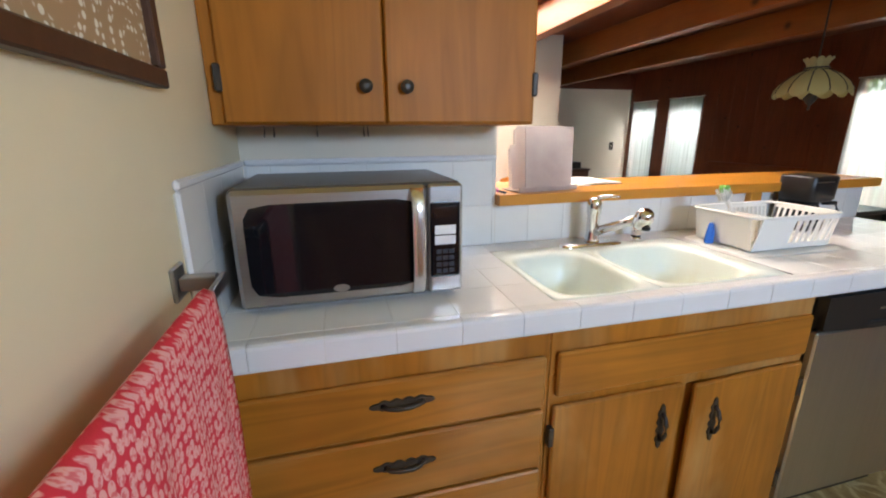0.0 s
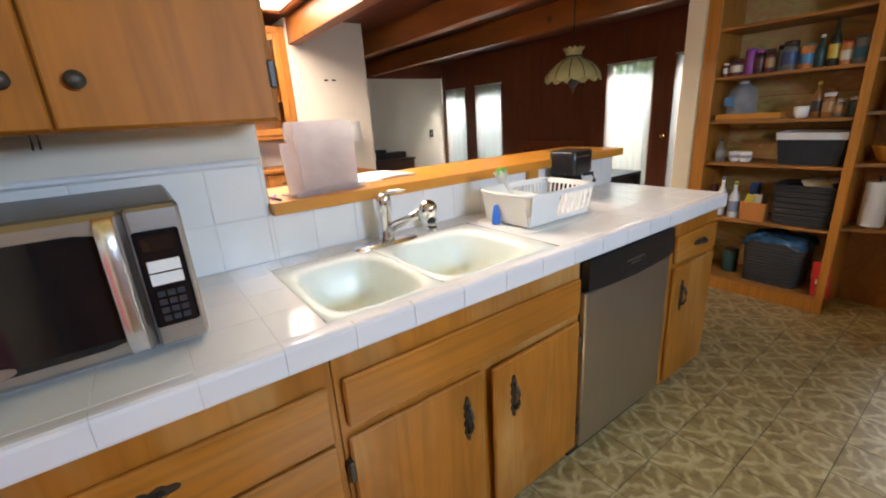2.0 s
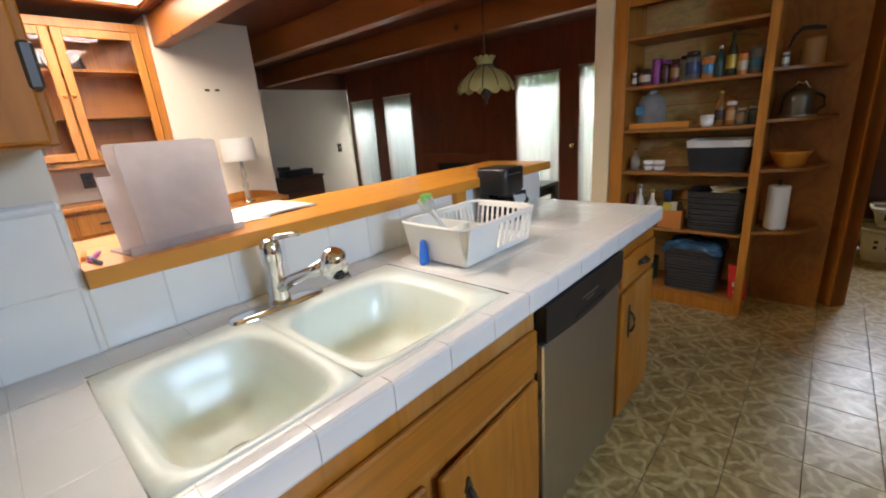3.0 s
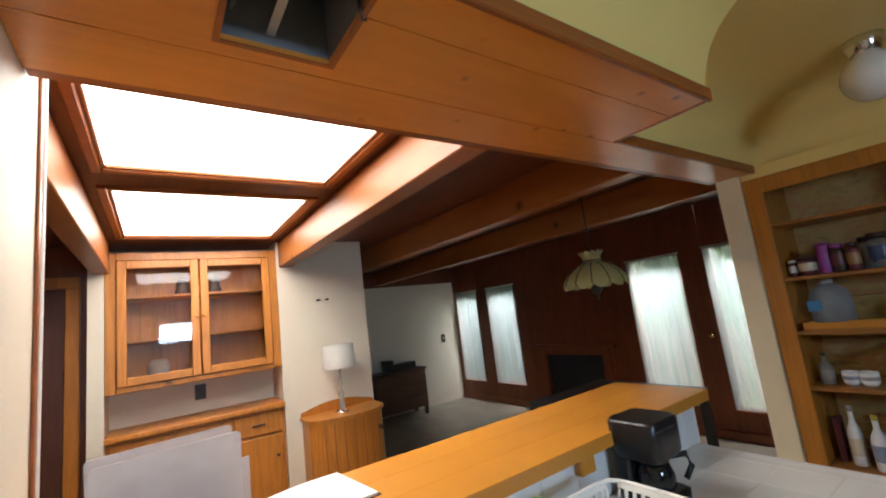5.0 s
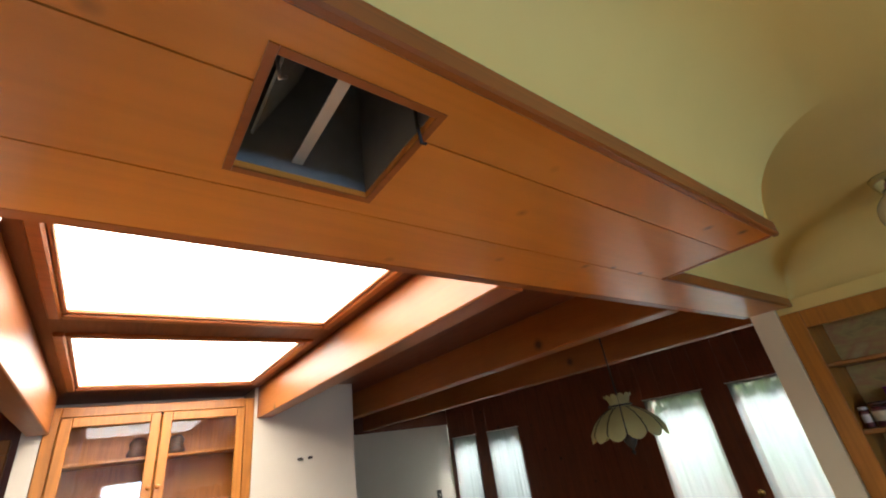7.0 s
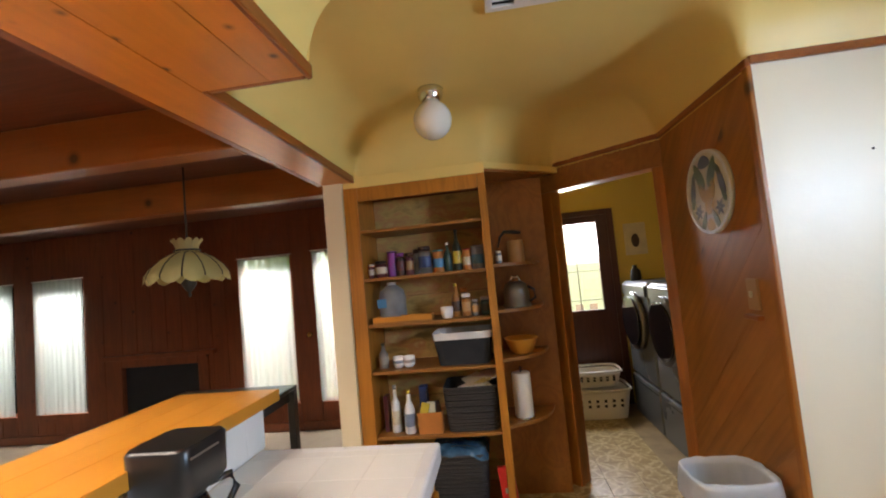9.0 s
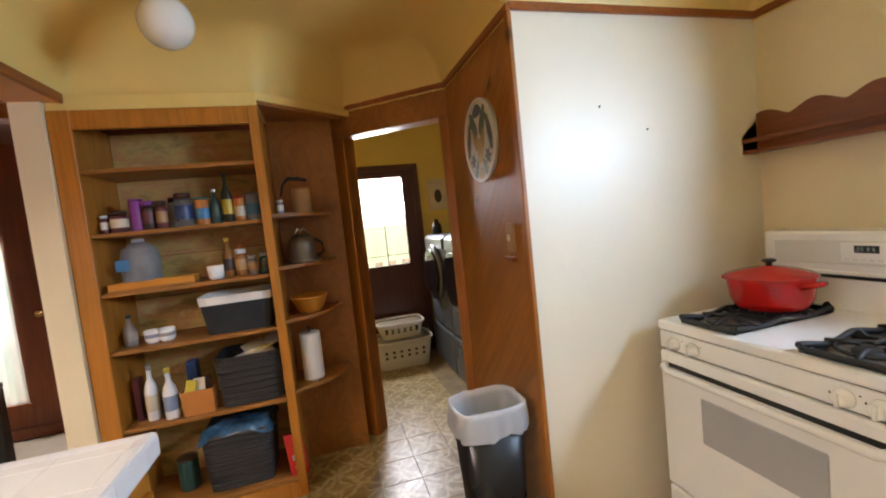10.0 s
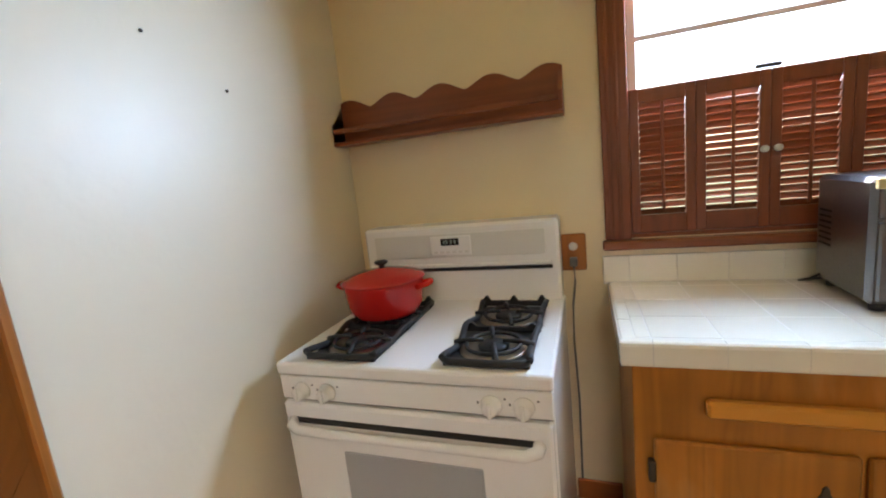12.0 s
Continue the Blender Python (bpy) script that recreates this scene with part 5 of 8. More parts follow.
for i in range(4):
    s_ = shutter(edges[i + 1] + 0.0003, edges[i] - 0.0003, w1, (38, 47, 42, 42)[i])
    if i in (1, 2):
        kx = edges[2] + (0.018 if i == 1 else -0.018)
        bm = lathe(bmesh.new(), 0, 0, [(0.010, 0), (0.011, 0.006), (0.006, 0.010), (0.011, 0.014), (0.010, 0.018), (0.003, 0.019)], 16)
        bmesh.ops.transform(bm, matrix=pose(kx, YS - 0.006, 1.338, -90, 0, 0), verts=bm.verts)
        part("knob", bm, plastic_white, s_, "small white porcelain knob")

# toaster oven
to = thing("toaster_oven", (1.42, -0.86, 0.918), "grey steel toaster oven with a row of knobs", "toaster oven")
grey_steel = metal("grey_steel", (0.22, 0.22, 0.23), 0.34, "x")
TM = pose(1.408, -0.957, 0, 0, 0, -3)


def tpart(name, bm, mat, parent, label=""):
    bmesh.ops.transform(bm, matrix=TM, verts=bm.verts)
    return part(name, bm, mat, parent, label)


tpart("case", boxes((-0.235, 0.235, -0.135, 0.15, 0.938, 1.248), bev=0.012), grey_steel, to)
for fx in (-0.2, 0.2):
    for fy in (-0.105, 0.12):
        tpart("foot", lathe(bmesh.new(), fx, fy, [(0.016, 0.9185), (0.018, 0.939)], 12), black_plastic, to)
tdoor = tpart("door", boxes((-0.225, 0.225, 0.151, 0.170, 0.950, 1.145), bev=0.005), grey_steel, to)
tpart("door_glass", boxes((-0.195, 0.195, 0.1705, 0.173, 0.972, 1.105), bev=0.002), dark_glass, tdoor, "dark glass oven door")
tpart("door_handle", tube(bmesh.new(), [(-0.19, 0.172, 1.126), (-0.185, 0.20, 1.128), (0.185, 0.20, 1.128), (0.19, 0.172, 1.126)], 0.007, 8), chrome, tdoor)
fas = tpart("control_fascia", boxes((-0.225, 0.225, 0.151, 0.166, 1.152, 1.240), bev=0.004), MATS["grey_steel"], to)
for kx in (0.125, 0.045, -0.035, -0.115):
    bm = lathe(bmesh.new(), 0, 0, [(0.017, 0), (0.016, 0.005), (0.013, 0.007), (0.012, 0.020), (0.010, 0.022), (0.003, 0.0222)], 20)
    bmesh.ops.transform(bm, matrix=pose(kx, 0.166, 1.196, -90, 0, 0), verts=bm.verts)
    tpart("knob", bm, grey_steel, fas, "round dark steel knob")
for i in range(7):
    tpart("vent", boxes((0.2345, 0.2365, -0.11, -0.04, 1.05 + i * 0.016, 1.056 + i * 0.016)), black_iron, to)
tpart("rack_bar", boxes((-0.19, 0.19, 0.1732, 0.1745, 1.045, 1.049), (-0.19, 0.19, 0.1732, 0.1745, 1.018, 1.021)), chrome, tdoor)
tpart("corner_tag", boxes((0.205, 0.232, 0.151, 0.168, 1.222, 1.247), bev=0.002), paint("cream_tag", (0.6, 0.52, 0.3), 0.5), to, "small cream corner tag")
whole("power_cord", tube(bmesh.new(), [(1.613, -1.06, 0.97), (1.66, -1.07, 0.94), (1.67, -1.11, 0.925), (1.585, -1.14, 0.924)], 0.004, 8), black_plastic, "black cord behind the toaster oven", "cord", at=(1.6, -1.06, 0.924))

# nails in the panel
for ny_, nz_ in ((-0.327, 1.758), (-0.550, 1.660)):
    bm = lathe(bmesh.new(), 0, 0, [(0.004, 0), (0.0044, 0.003), (0.0038, 0.005), (0.001, 0.0055)], 10)
    bmesh.ops.transform(bm, matrix=pose(XE, ny_, nz_, 0, -90, 0), verts=bm.verts)
    whole("wall_screw", bm, bronze, "small dark screw head in the cream panel", "screw", "wall screws", at=(XE, ny_, nz_))

# ---- pantry, slanted doorway and laundry ----
pantry = thing("pantry_shelf", (4.26, 1.45, 0), "built-in honey-brown wooden pantry with crowded open shelves", "shelf unit")
PF = 4.08
part("stile", boxes((PF - 0.02, PF, 1.805, 1.892, 0, 2.042), bev=0.003), stile_wood, pantry)
part("stile", boxes((PF - 0.02, PF, 1.022, 1.068, 0, 2.042), bev=0.003), stile_wood, pantry)
part("top_rail", boxes((PF - 0.019, PF, 1.069, 1.804, 1.955, 2.041), bev=0.003), stile_wood, pantry)
part("bottom_rail", boxes((PF - 0.019, PF, 1.069, 1.804, 0.0, 0.085), bev=0.003), stile_wood, pantry)
part("side", boxes((PF + 0.001, 4.458, 1.815, 1.893, 0, 2.018)), stile_wood, pantry)
part("side", boxes((PF + 0.001, 4.458, 1.028, 1.050, 0, 2.018)), stile_wood, pantry)
for i in range(9):
    part("back_board", boxes((4.440, 4.457, 1.052, 1.813, i * 0.224, i * 0.224 + 0.220)), back_wood, pantry)
structure("wall_above_pantry", boxes((PF - 0.012, 4.439, 1.022, 1.892, 2.0425, 2.108)), yellow, "cream plaster band above the pantry")
SHELVES = (1.782, 1.484, 1.202, 0.922, 0.538, 0.105)
for z in SHELVES:
    part("shelf", boxes((PF + 0.004, 4.438, 1.052, 1.813, z - 0.024, z - 0.004), bev=0.003), shelf_wood, pantry)
CZ = (1.500, 1.225, 0.940, 0.560)
corner = thing("corner_shelf", (4.35, 0.9, 0.5), "rounded brown corner shelves beside the laundry doorway", "shelf unit")
for z in CZ:
    bm = bmesh.new()
    pts = [(4.458, 1.026, z - 0.02), (4.095, 1.026, z - 0.02)]
    for i in range(1, 10):
        a = i / 10 * math.pi / 2
        pts.append((4.458 - 0.36 * math.cos(a) * 0.92, 1.026 - 0.30 * math.sin(a), z - 0.02))
    pts.append((4.458, 0.715, z - 0.02))
    part("shelf", poly(bm, pts, 0.018), shelf_wood, corner)
structure("niche_wall", boxes((4.442, 4.459, 0.66, 1.027, 0, 2.104)), diag_wood, "brown wooden back of the corner niche")


structure("niche_ceiling", poly(bmesh.new(), [(4.085, 1.025, 2.055), (4.441, 1.025, 2.055), (4.441, 0.575, 2.055)], 0.0145), diag_wood, "brown board closing the top of the corner niche")

structure("wall_above_niche", poly(bmesh.new(), [(4.068, 1.022, 2.070), (4.105, 1.022, 2.070), (4.470, 0.556, 2.070), (4.446, 0.540, 2.070)], 0.0385), yellow, "yellow plaster band above the corner niche")


def shelf_y(px):
    return 1.80 - (px - 180) / 540 * 0.73


def jar_prof(r, z, h, kind):
    if kind == "bottle":
        return [(r * 0.9, z), (r, z + 0.006), (r, z + h * 0.52), (r * 0.85, z + h * 0.62), (r * 0.36, z + h * 0.76), (r * 0.34, z + h * 0.92)]
    if kind == "jar":
        return [(r * 0.92, z), (r, z + 0.006), (r, z + h * 0.74), (r * 0.82, z + h * 0.84)]
    return [(r * 0.97, z), (r, z + 0.003), (r, z + h * 0.97), (r * 0.96, z + h * 0.985)]


def container(kind, y, z, r, h, body, lid, label_col, label, x=4.20, name=None):
    z += 0.0
    ob = thing(name or {"bottle": "bottle", "jar": "jar", "can": "canister"}[kind], (x, y, z), label, {"bottle": "bottle", "jar": "jar", "can": "can"}[kind], "pantry containers")
    b = part("body", lathe(bmesh.new(), x, y, jar_prof(r, z - 0.0035, h, kind), 18), body, ob)
    if kind == "bottle":
        part("cap", lathe(bmesh.new(), x, y, [(r * 0.40, z + h * 0.915), (r * 0.40, z + h), (r * 0.1, z + h + 0.001)], 14), lid, ob)
    elif kind == "jar":
        part("lid", lathe(bmesh.new(), x, y, [(r * 0.9, z + h * 0.835), (r * 0.92, z + h * 0.98), (r * 0.8, z + h), (r * 0.1, z + h + 0.001)], 18), lid, ob)
    else:
        part("lid", lathe(bmesh.new(), x, y, [(r * 1.02, z + h * 0.985), (r * 1.02, z + h * 1.03), (r * 0.3, z + h * 1.035)], 18), lid, ob)
    if label_col:
        z0, z1 = (0.16, 0.46) if kind == "bottle" else (0.2, 0.62)
        part("label", lathe(bmesh.new(), x, y, [(r * 1.015, z + h * z0), (r * 1.02, z + h * z0 + 0.001), (r * 1.02, z + h * z1 - 0.001), (r * 1.015, z + h * z1)], 18, False), label_col, ob)
    return ob


C = {k: paint("pack_" + k, c, 0.35, 0.15, 0.02, 6.0) for k, c in dict(plum=(0.13, 0.03, 0.035), purple=(0.30, 0.06, 0.33), darkbrown=(0.05, 0.022, 0.015), blue=(0.05, 0.22, 0.42), orange=(0.55, 0.20, 0.05), darkgreen=(0.02, 0.06, 0.05), olive=(0.02, 0.022, 0.01), yellow=(0.55, 0.42, 0.05), red=(0.6, 0.03, 0.03), greyblue=(0.22, 0.27, 0.36), white=(0.75, 0.74, 0.72), amber=(0.28, 0.11, 0.02), cream=(0.66, 0.58, 0.42), teal=(0.04, 0.30, 0.33), grey=(0.35, 0.33, 0.3), tan=(0.42, 0.24, 0.10), navy=(0.03, 0.06, 0.17)).items()}
jarglass = translucent("jar_glass", (0.55, 0.55, 0.52), 0.55)
waterglass = translucent("cloudy_bottle", (0.60, 0.66, 0.74), 0.5)
S = SHELVES[1]
container("jar", shelf_y(192), S, 0.020, 0.085, C["plum"], C["white"], C["white"], "small dark jam jar with white label", 4.17)
container("jar", shelf_y(238), S, 0.038, 0.100, C["plum"], C["darkbrown"], C["cream"], "dark red jam jar with cream label", 4.17)
container("can", shelf_y(290), S, 0.031, 0.150, C["purple"], C["purple"], None, "tall purple canister on the pantry shelf", 4.19)
container("jar", shelf_y(330), S, 0.030, 0.140, C["darkbrown"], C["purple"], C["plum"], "dark brown spice jar with purple lid", 4.18)
container("jar", shelf_y(374), S, 0.027, 0.135, C["plum"], C["darkbrown"], C["tan"], "dark jar with a tan label", 4.17)
container("jar", shelf_y(404), S, 0.030, 0.155, C["grey"], C["darkbrown"], None, "grey glass jar with dark lid", 4.24)
container("jar", shelf_y(445), S, 0.042, 0.165, jarglass, C["darkbrown"], C["navy"], "tall clear jar with a dark lid", 4.18)
container("can", shelf_y(508), S, 0.035, 0.130, C["orange"], C["teal"], C["blue"], "orange and blue tin with teal lid", 4.18)
container("bottle", shelf_y(552), S, 0.026, 0.175, C["darkgreen"], C["white"], None, "dark green bottle with white cap", 4.18)
container("bottle", shelf_y(596), S, 0.028, 0.250, C["olive"], C["olive"], C["yellow"], "tall dark olive oil bottle with yellow label", 4.18)
container("can", shelf_y(640), S, 0.028, 0.120, C["orange"], C["red"], C["cream"], "orange-red tin with pale label", 4.17)
container("can", shelf_y(688), S, 0.038, 0.135, C["greyblue"], C["greyblue"], C["blue"], "grey-blue canister with blotched print", 4.18)
S = SHELVES[2]
jug = thing("water_jug", (4.22, shelf_y(268), S), "large cloudy plastic water jug with blue label", "jug")
part("body", lathe(bmesh.new(), 4.23, shelf_y(268), [(0.070, S - 0.0035), (0.084, S + 0.012), (0.086, S + 0.14), (0.075, S + 0.19), (0.035, S + 0.222), (0.026, S + 0.225)], 24), waterglass, jug)
part("label", boxes((4.140, 4.1435, shelf_y(255), shelf_y(212), S + 0.09, S + 0.145), bev=0.001), C["blue"], jug, "small blue label")
part("cap", lathe(bmesh.new(), 4.23, shelf_y(268), [(0.028, S + 0.2255), (0.028, S + 0.243), (0.01, S + 0.244)], 14), C["white"], jug)
tray = thing("wooden_tray", (4.13, shelf_y(325), S), "shallow pale wooden tray on the pantry shelf", "tray")
part("base", boxes((4.09, 4.18, shelf_y(465), shelf_y(195), S - 0.0035, S + 0.006), bev=0.001), shelf_wood, tray)
for a, b_ in ((4.09, 4.097), (4.173, 4.18)):
    part("side", boxes((a, b_, shelf_y(465), shelf_y(195), S + 0.0062, S + 0.036), bev=0.001), bar_wood, tray)
for a, b_ in ((shelf_y(465), shelf_y(465) + 0.008), (shelf_y(195) - 0.008, shelf_y(195))):
    part("end", boxes((4.0975, 4.1725, a, b_, S + 0.0062, S + 0.036), bev=0.001), bar_wood, tray)
cup = thing("cup", (4.15, shelf_y(528), S), "plain white ceramic cup on the pantry shelf", "cup", "pantry cups")
part("bowl", lathe(bmesh.new(), 4.15, shelf_y(528), [(0.026, S - 0.0035), (0.036, S + 0.01), (0.040, S + 0.065), (0.036, S + 0.064), (0.032, S + 0.012)], 20), enamel, cup)
container("bottle", shelf_y(572), S, 0.028, 0.200, C["amber"], C["yellow"], C["darkbrown"], "amber syrup bottle with yellow cap", 4.18)
container("jar", shelf_y(617), S, 0.030, 0.135, C["amber"], C["white"], C["tan"], "amber spice jar with white lid", 4.17)
container("jar", shelf_y(657), S, 0.024, 0.095, jarglass, C["grey"], C["tan"], "small glass spice jar with grey lid", 4.16)
container("jar", shelf_y(706), S, 0.036, 0.105, C["darkgreen"], C["grey"], C["olive"], "dark herb jar with grey lid", 4.18)
container("jar", shelf_y(602), S, 0.026, 0.165, C["darkbrown"], C["orange"], None, "brown jar behind the spice jars", 4.30)


def shelf_y2(px):
    return 1.80 - (px - 205) / 505 * 0.73


S = SHELVES[3]
container("bottle", shelf_y2(236), S, 0.030, 0.150, jarglass, C["darkgreen"], C["grey"], "clear bottle with dark cap and grey label", 4.18)
for px, w in ((300, 0.034), (345, 0.036)):
    cup = thing("cup", (4.18, shelf_y2(px), S), "small white patterned cup on the pantry shelf", "cup", "pantry cups")
    part("bowl", lathe(bmesh.new(), 4.18, shelf_y2(px), [(w * 0.7, S - 0.0035), (w, S + 0.012), (w * 1.05, S + 0.062), (w * 0.95, S + 0.061), (w * 0.85, S + 0.012)], 20), enamel, cup)
    part("band", lathe(bmesh.new(), 4.18, shelf_y2(px), [(w * 1.04, S + 0.025), (w * 1.055, S + 0.026), (w * 1.065, S + 0.042), (w * 1.05, S + 0.043)], 20, False), C["greyblue"] if px < 320 else C["grey"], cup)


def bin_mesh(x0, x1, y0, y1, z0, z1, flare=0.015, wall=0.004, power=10):
    cx, cy, hx, hy = (x0 + x1) / 2, (y0 + y1) / 2, (x1 - x0) / 2, (y1 - y0) / 2
    return loft(bmesh.new(), [ring(cx, cy, hx - flare, hy - flare, z0, 40, power), ring(cx, cy, hx, hy, z1, 40, power), ring(cx, cy, hx - wall, hy - wall, z1, 40, power), ring(cx, cy, hx - flare - wall, hy - flare - wall, z0 + wall, 40, power)], True, False)


dark_cloth = paint("charcoal_fabric", (0.022, 0.023, 0.026), 0.85, 0.2, 0.2, 3.0)
bx = thing("storage_bin", (4.22, 1.22, S), "charcoal fabric storage bin with a white top band", "storage bin")
part("body", bin_mesh(4.10, 4.36, 1.075, 1.425, S - 0.0035, S + 0.150, 0.022), dark_cloth, bx)
part("band", bin_mesh(4.094, 4.366, 1.069, 1.431, S + 0.1505, S + 0.192, 0.003), C["white"], bx, "white folded band")


def wicker_material():
    m, t, b = nodes_of("dark_wicker", 0.55)
    v = coords(t, (1, 1, 1), False)
    w1_ = t.nodes.new("ShaderNodeTexWave")
    w1_.bands_direction = "Z"
    w1_.inputs["Scale"].default_value, w1_.inputs["Distortion"].default_value = 26, 0.6
    t.links.new(v, w1_.inputs[0])
    ck_ = t.nodes.new("ShaderNodeTexChecker")
    ck_.inputs["Scale"].default_value = 70
    t.links.new(v, ck_.inputs[0])
    h_ = mix(t, 0.5, w1_.outputs["Color"], ck_.outputs["Color"], "MIX")
    t.links.new(mix(t, h_, (0.012, 0.011, 0.012), (0.042, 0.038, 0.036)), b.inputs["Base Color"])
    bw = t.nodes.new("ShaderNodeRGBToBW")
    t.links.new(h_, bw.inputs[0])
    bump(t, b, bw.outputs[0], 0.8, 0.006)
    return m


wicker = wicker_material()


def basket(name, y0, y1, x0, x1, z, h, label):
    ob = thing(name, ((x0 + x1) / 2, (y0 + y1) / 2, z), label, "basket", "dark baskets")
    n = 14
    for i in range(n):
        z0, z1 = z - 0.0035 + h * i / n, z - 0.0035 + h * (i + 0.97) / n
        f = 0.018 * (1 - i / n)
        cx, cy, hx, hy = (x0 + x1) / 2, (y0 + y1) / 2, (x1 - x0) / 2 - f, (y1 - y0) / 2 - f
        part("strand", loft(bmesh.new(), [ring(cx, cy, hx - 0.003, hy - 0.003, z0, 40, 9), ring(cx, cy, hx, hy, z0 + 0.3 * (z1 - z0), 40, 9), ring(cx, cy, hx, hy, z0 + 0.7 * (z1 - z0), 40, 9), ring(cx, cy, hx - 0.003, hy - 0.003, z1, 40, 9), ring(cx, cy, hx - 0.012, hy - 0.012, z1, 40, 9), ring(cx, cy, hx - 0.012, hy - 0.012, z0, 40, 9)], i == 0), wicker, ob)
    return ob


S = SHELVES[4]
for px, w, h, c, lb in ((228, 0.026, 0.21, "plum", "dark red upright box on the pantry shelf"), (375, 0.05, 0.22, "navy", "dark blue box at the back of the shelf")):
    x0 = 4.17 if px < 300 else 4.30
    bm = boxes((x0, x0 + 0.07, shelf_y2(px) - w / 2, shelf_y2(px) + w / 2, S - 0.0035, S + h), bev=0.002)
    whole("carton", bm, C[c], lb, "carton", "pantry cartons", at=(x0 + 0.03, shelf_y2(px), S))
container("bottle", shelf_y2(272), S, 0.030, 0.275, C["white"], C["grey"], C["cream"], "tall white bottle with pale label", 4.17)
container("bottle", shelf_y2(335), S, 0.033, 0.250, C["white"], C["yellow"], C["greyblue"], "white bottle with yellow cap", 4.14)
ob_ = thing("snack_box", (4.15, shelf_y2(422), S), "orange open carton holding yellow packets", "carton", "pantry cartons")
part("carton", bin_mesh(4.10, 4.20, shelf_y2(475), shelf_y2(370), S - 0.0035, S + 0.12, 0.004, 0.002, 20), C["orange"], ob_)
for i, (px, c) in enumerate(((395, "yellow"), (425, "cream"), (450, "darkbrown"))):
    bm = boxes((-0.004, 0.004, -0.026, 0.026, -0.07, 0.07), bev=0.003)
    bmesh.ops.transform(bm, matrix=pose(4.13 + 0.02 * i, shelf_y2(px), S + 0.10, 0, 8 - 6 * i, 0) @ pose(0, 0, 0, 14 - 12 * i, 0, 0), verts=bm.verts)
    part("packet", bm, C[c], ob_)
bk = basket("wicker_basket", shelf_y2(718), shelf_y2(482), 4.09, 4.38, S, 0.26, "dark woven basket full of papers")
random.seed(12)
for i in range(5):
    bm = boxes((-0.09, 0.09, -0.06, 0.06, -0.001, 0.001))
    bmesh.ops.transform(bm, matrix=pose(4.2 + 0.03 * i, shelf_y2(600 + 22 * i), S + 0.235 + 0.012 * i, random.uniform(-18, 18), random.uniform(-20, 20), random.uniform(0, 90)), verts=bm.verts)
    part("paper", bm, (paper, C["cream"], C["yellow"], paper, paper)[i], bk)
S = SHELVES[5]
bk = basket("wicker_basket", shelf_y2(645), shelf_y2(402), 4.10, 4.40, S, 0.30, "dark woven basket lined with blue plastic film")
m, t, b = nodes_of("blue_film", 0.12)
t.links.new(ramp(t, noise_tex(t, coords(t, (9, 9, 9)), 1.0, 4.0), [(0.35, (0.015, 0.04, 0.08)), (0.6, (0.05, 0.14, 0.24)), (0.75, (0.35, 0.45, 0.55))]), b.inputs["Base Color"])
film = m
bm = bmesh.new()
bx0, bx1, by0, by1 = 4.095, 4.405, shelf_y2(645) - 0.005, shelf_y2(402) + 0.005
gr = [[bm.verts.new((bx0 + (bx1 - bx0) * i / 16, by0 + (by1 - by0) * j / 16, S + 0.302 + 0.028 * noise.noise(Vector((i * 0.37, j * 0.31, 1.7))) - (0.03 if i in (0, 16) or j in (0, 16) else 0) + 0.03 * math.sin(math.pi * j / 16))) for j in range(17)] for i in range(17)]
for i in range(16):
    for j in range(16):
        bm.faces.new((gr[i][j], gr[i + 1][j], gr[i + 1][j + 1], gr[i][j + 1])).smooth = True
part("film", bm, film, bk, "crumpled blue plastic film")
bg_ = thing("red_bag", (4.12, shelf_y2(725), S), "bright red and white paper bag on the pantry floor", "bag")
bm = boxes((4.085, 4.15, shelf_y2(722) - 0.045, shelf_y2(722) + 0.045, S - 0.0035, S + 0.22), bev=0.006)
for v_ in bm.verts:
    if v_.co.z > S + 0.15:
        v_.co.x = 4.12 + (v_.co.x - 4.12) * 0.3
        v_.co.y += 0.02
part("sack", bm, C["red"], bg_)
part("print", boxes((4.0825, 4.0845, shelf_y2(722) - 0.03, shelf_y2(722) + 0.03, S + 0.085, S + 0.115), (4.0825, 4.0845, shelf_y2(722) - 0.025, shelf_y2(722) + 0.02, S + 0.04, S + 0.055)), C["white"], bg_, "white unreadable print bars")
container("can", shelf_y2(330), S, 0.05, 0.16, C["darkgreen"], C["darkbrown"], None, "dark green tin on the pantry floor", 4.25)

# corner shelf things
kt = thing("kettle_stand", (4.26, 0.93, CZ[0]), "tan cylindrical canister with a black curved handle", "pitcher")
part("body", lathe(bmesh.new(), 4.27, 0.875, [(0.05, CZ[0] - 0.0015), (0.052, CZ[0] + 0.005), (0.05, CZ[0] + 0.12), (0.046, CZ[0] + 0.135), (0.01, CZ[0] + 0.137)], 22), C["tan"], kt)
part("handle", tube(bmesh.new(), [(4.27, 0.985, CZ[0] + 0.10), (4.27, 0.965, CZ[0] + 0.165), (4.27, 0.935, CZ[0] + 0.195), (4.27, 0.88, CZ[0] + 0.190), (4.27, 0.835, CZ[0] + 0.180)], [0.006, 0.008, 0.011, 0.012, 0.009], 8), black_plastic, kt, "black curved handle")
container("jar", 0.985, CZ[0], 0.018, 0.075, C["greyblue"], C["white"], C["white"], "small blue and white jar on the corner shelf", 4.18)
ktl = thing("kettle", (4.25, 0.90, CZ[1]), "dark steel electric kettle on the corner shelf", "kettle")
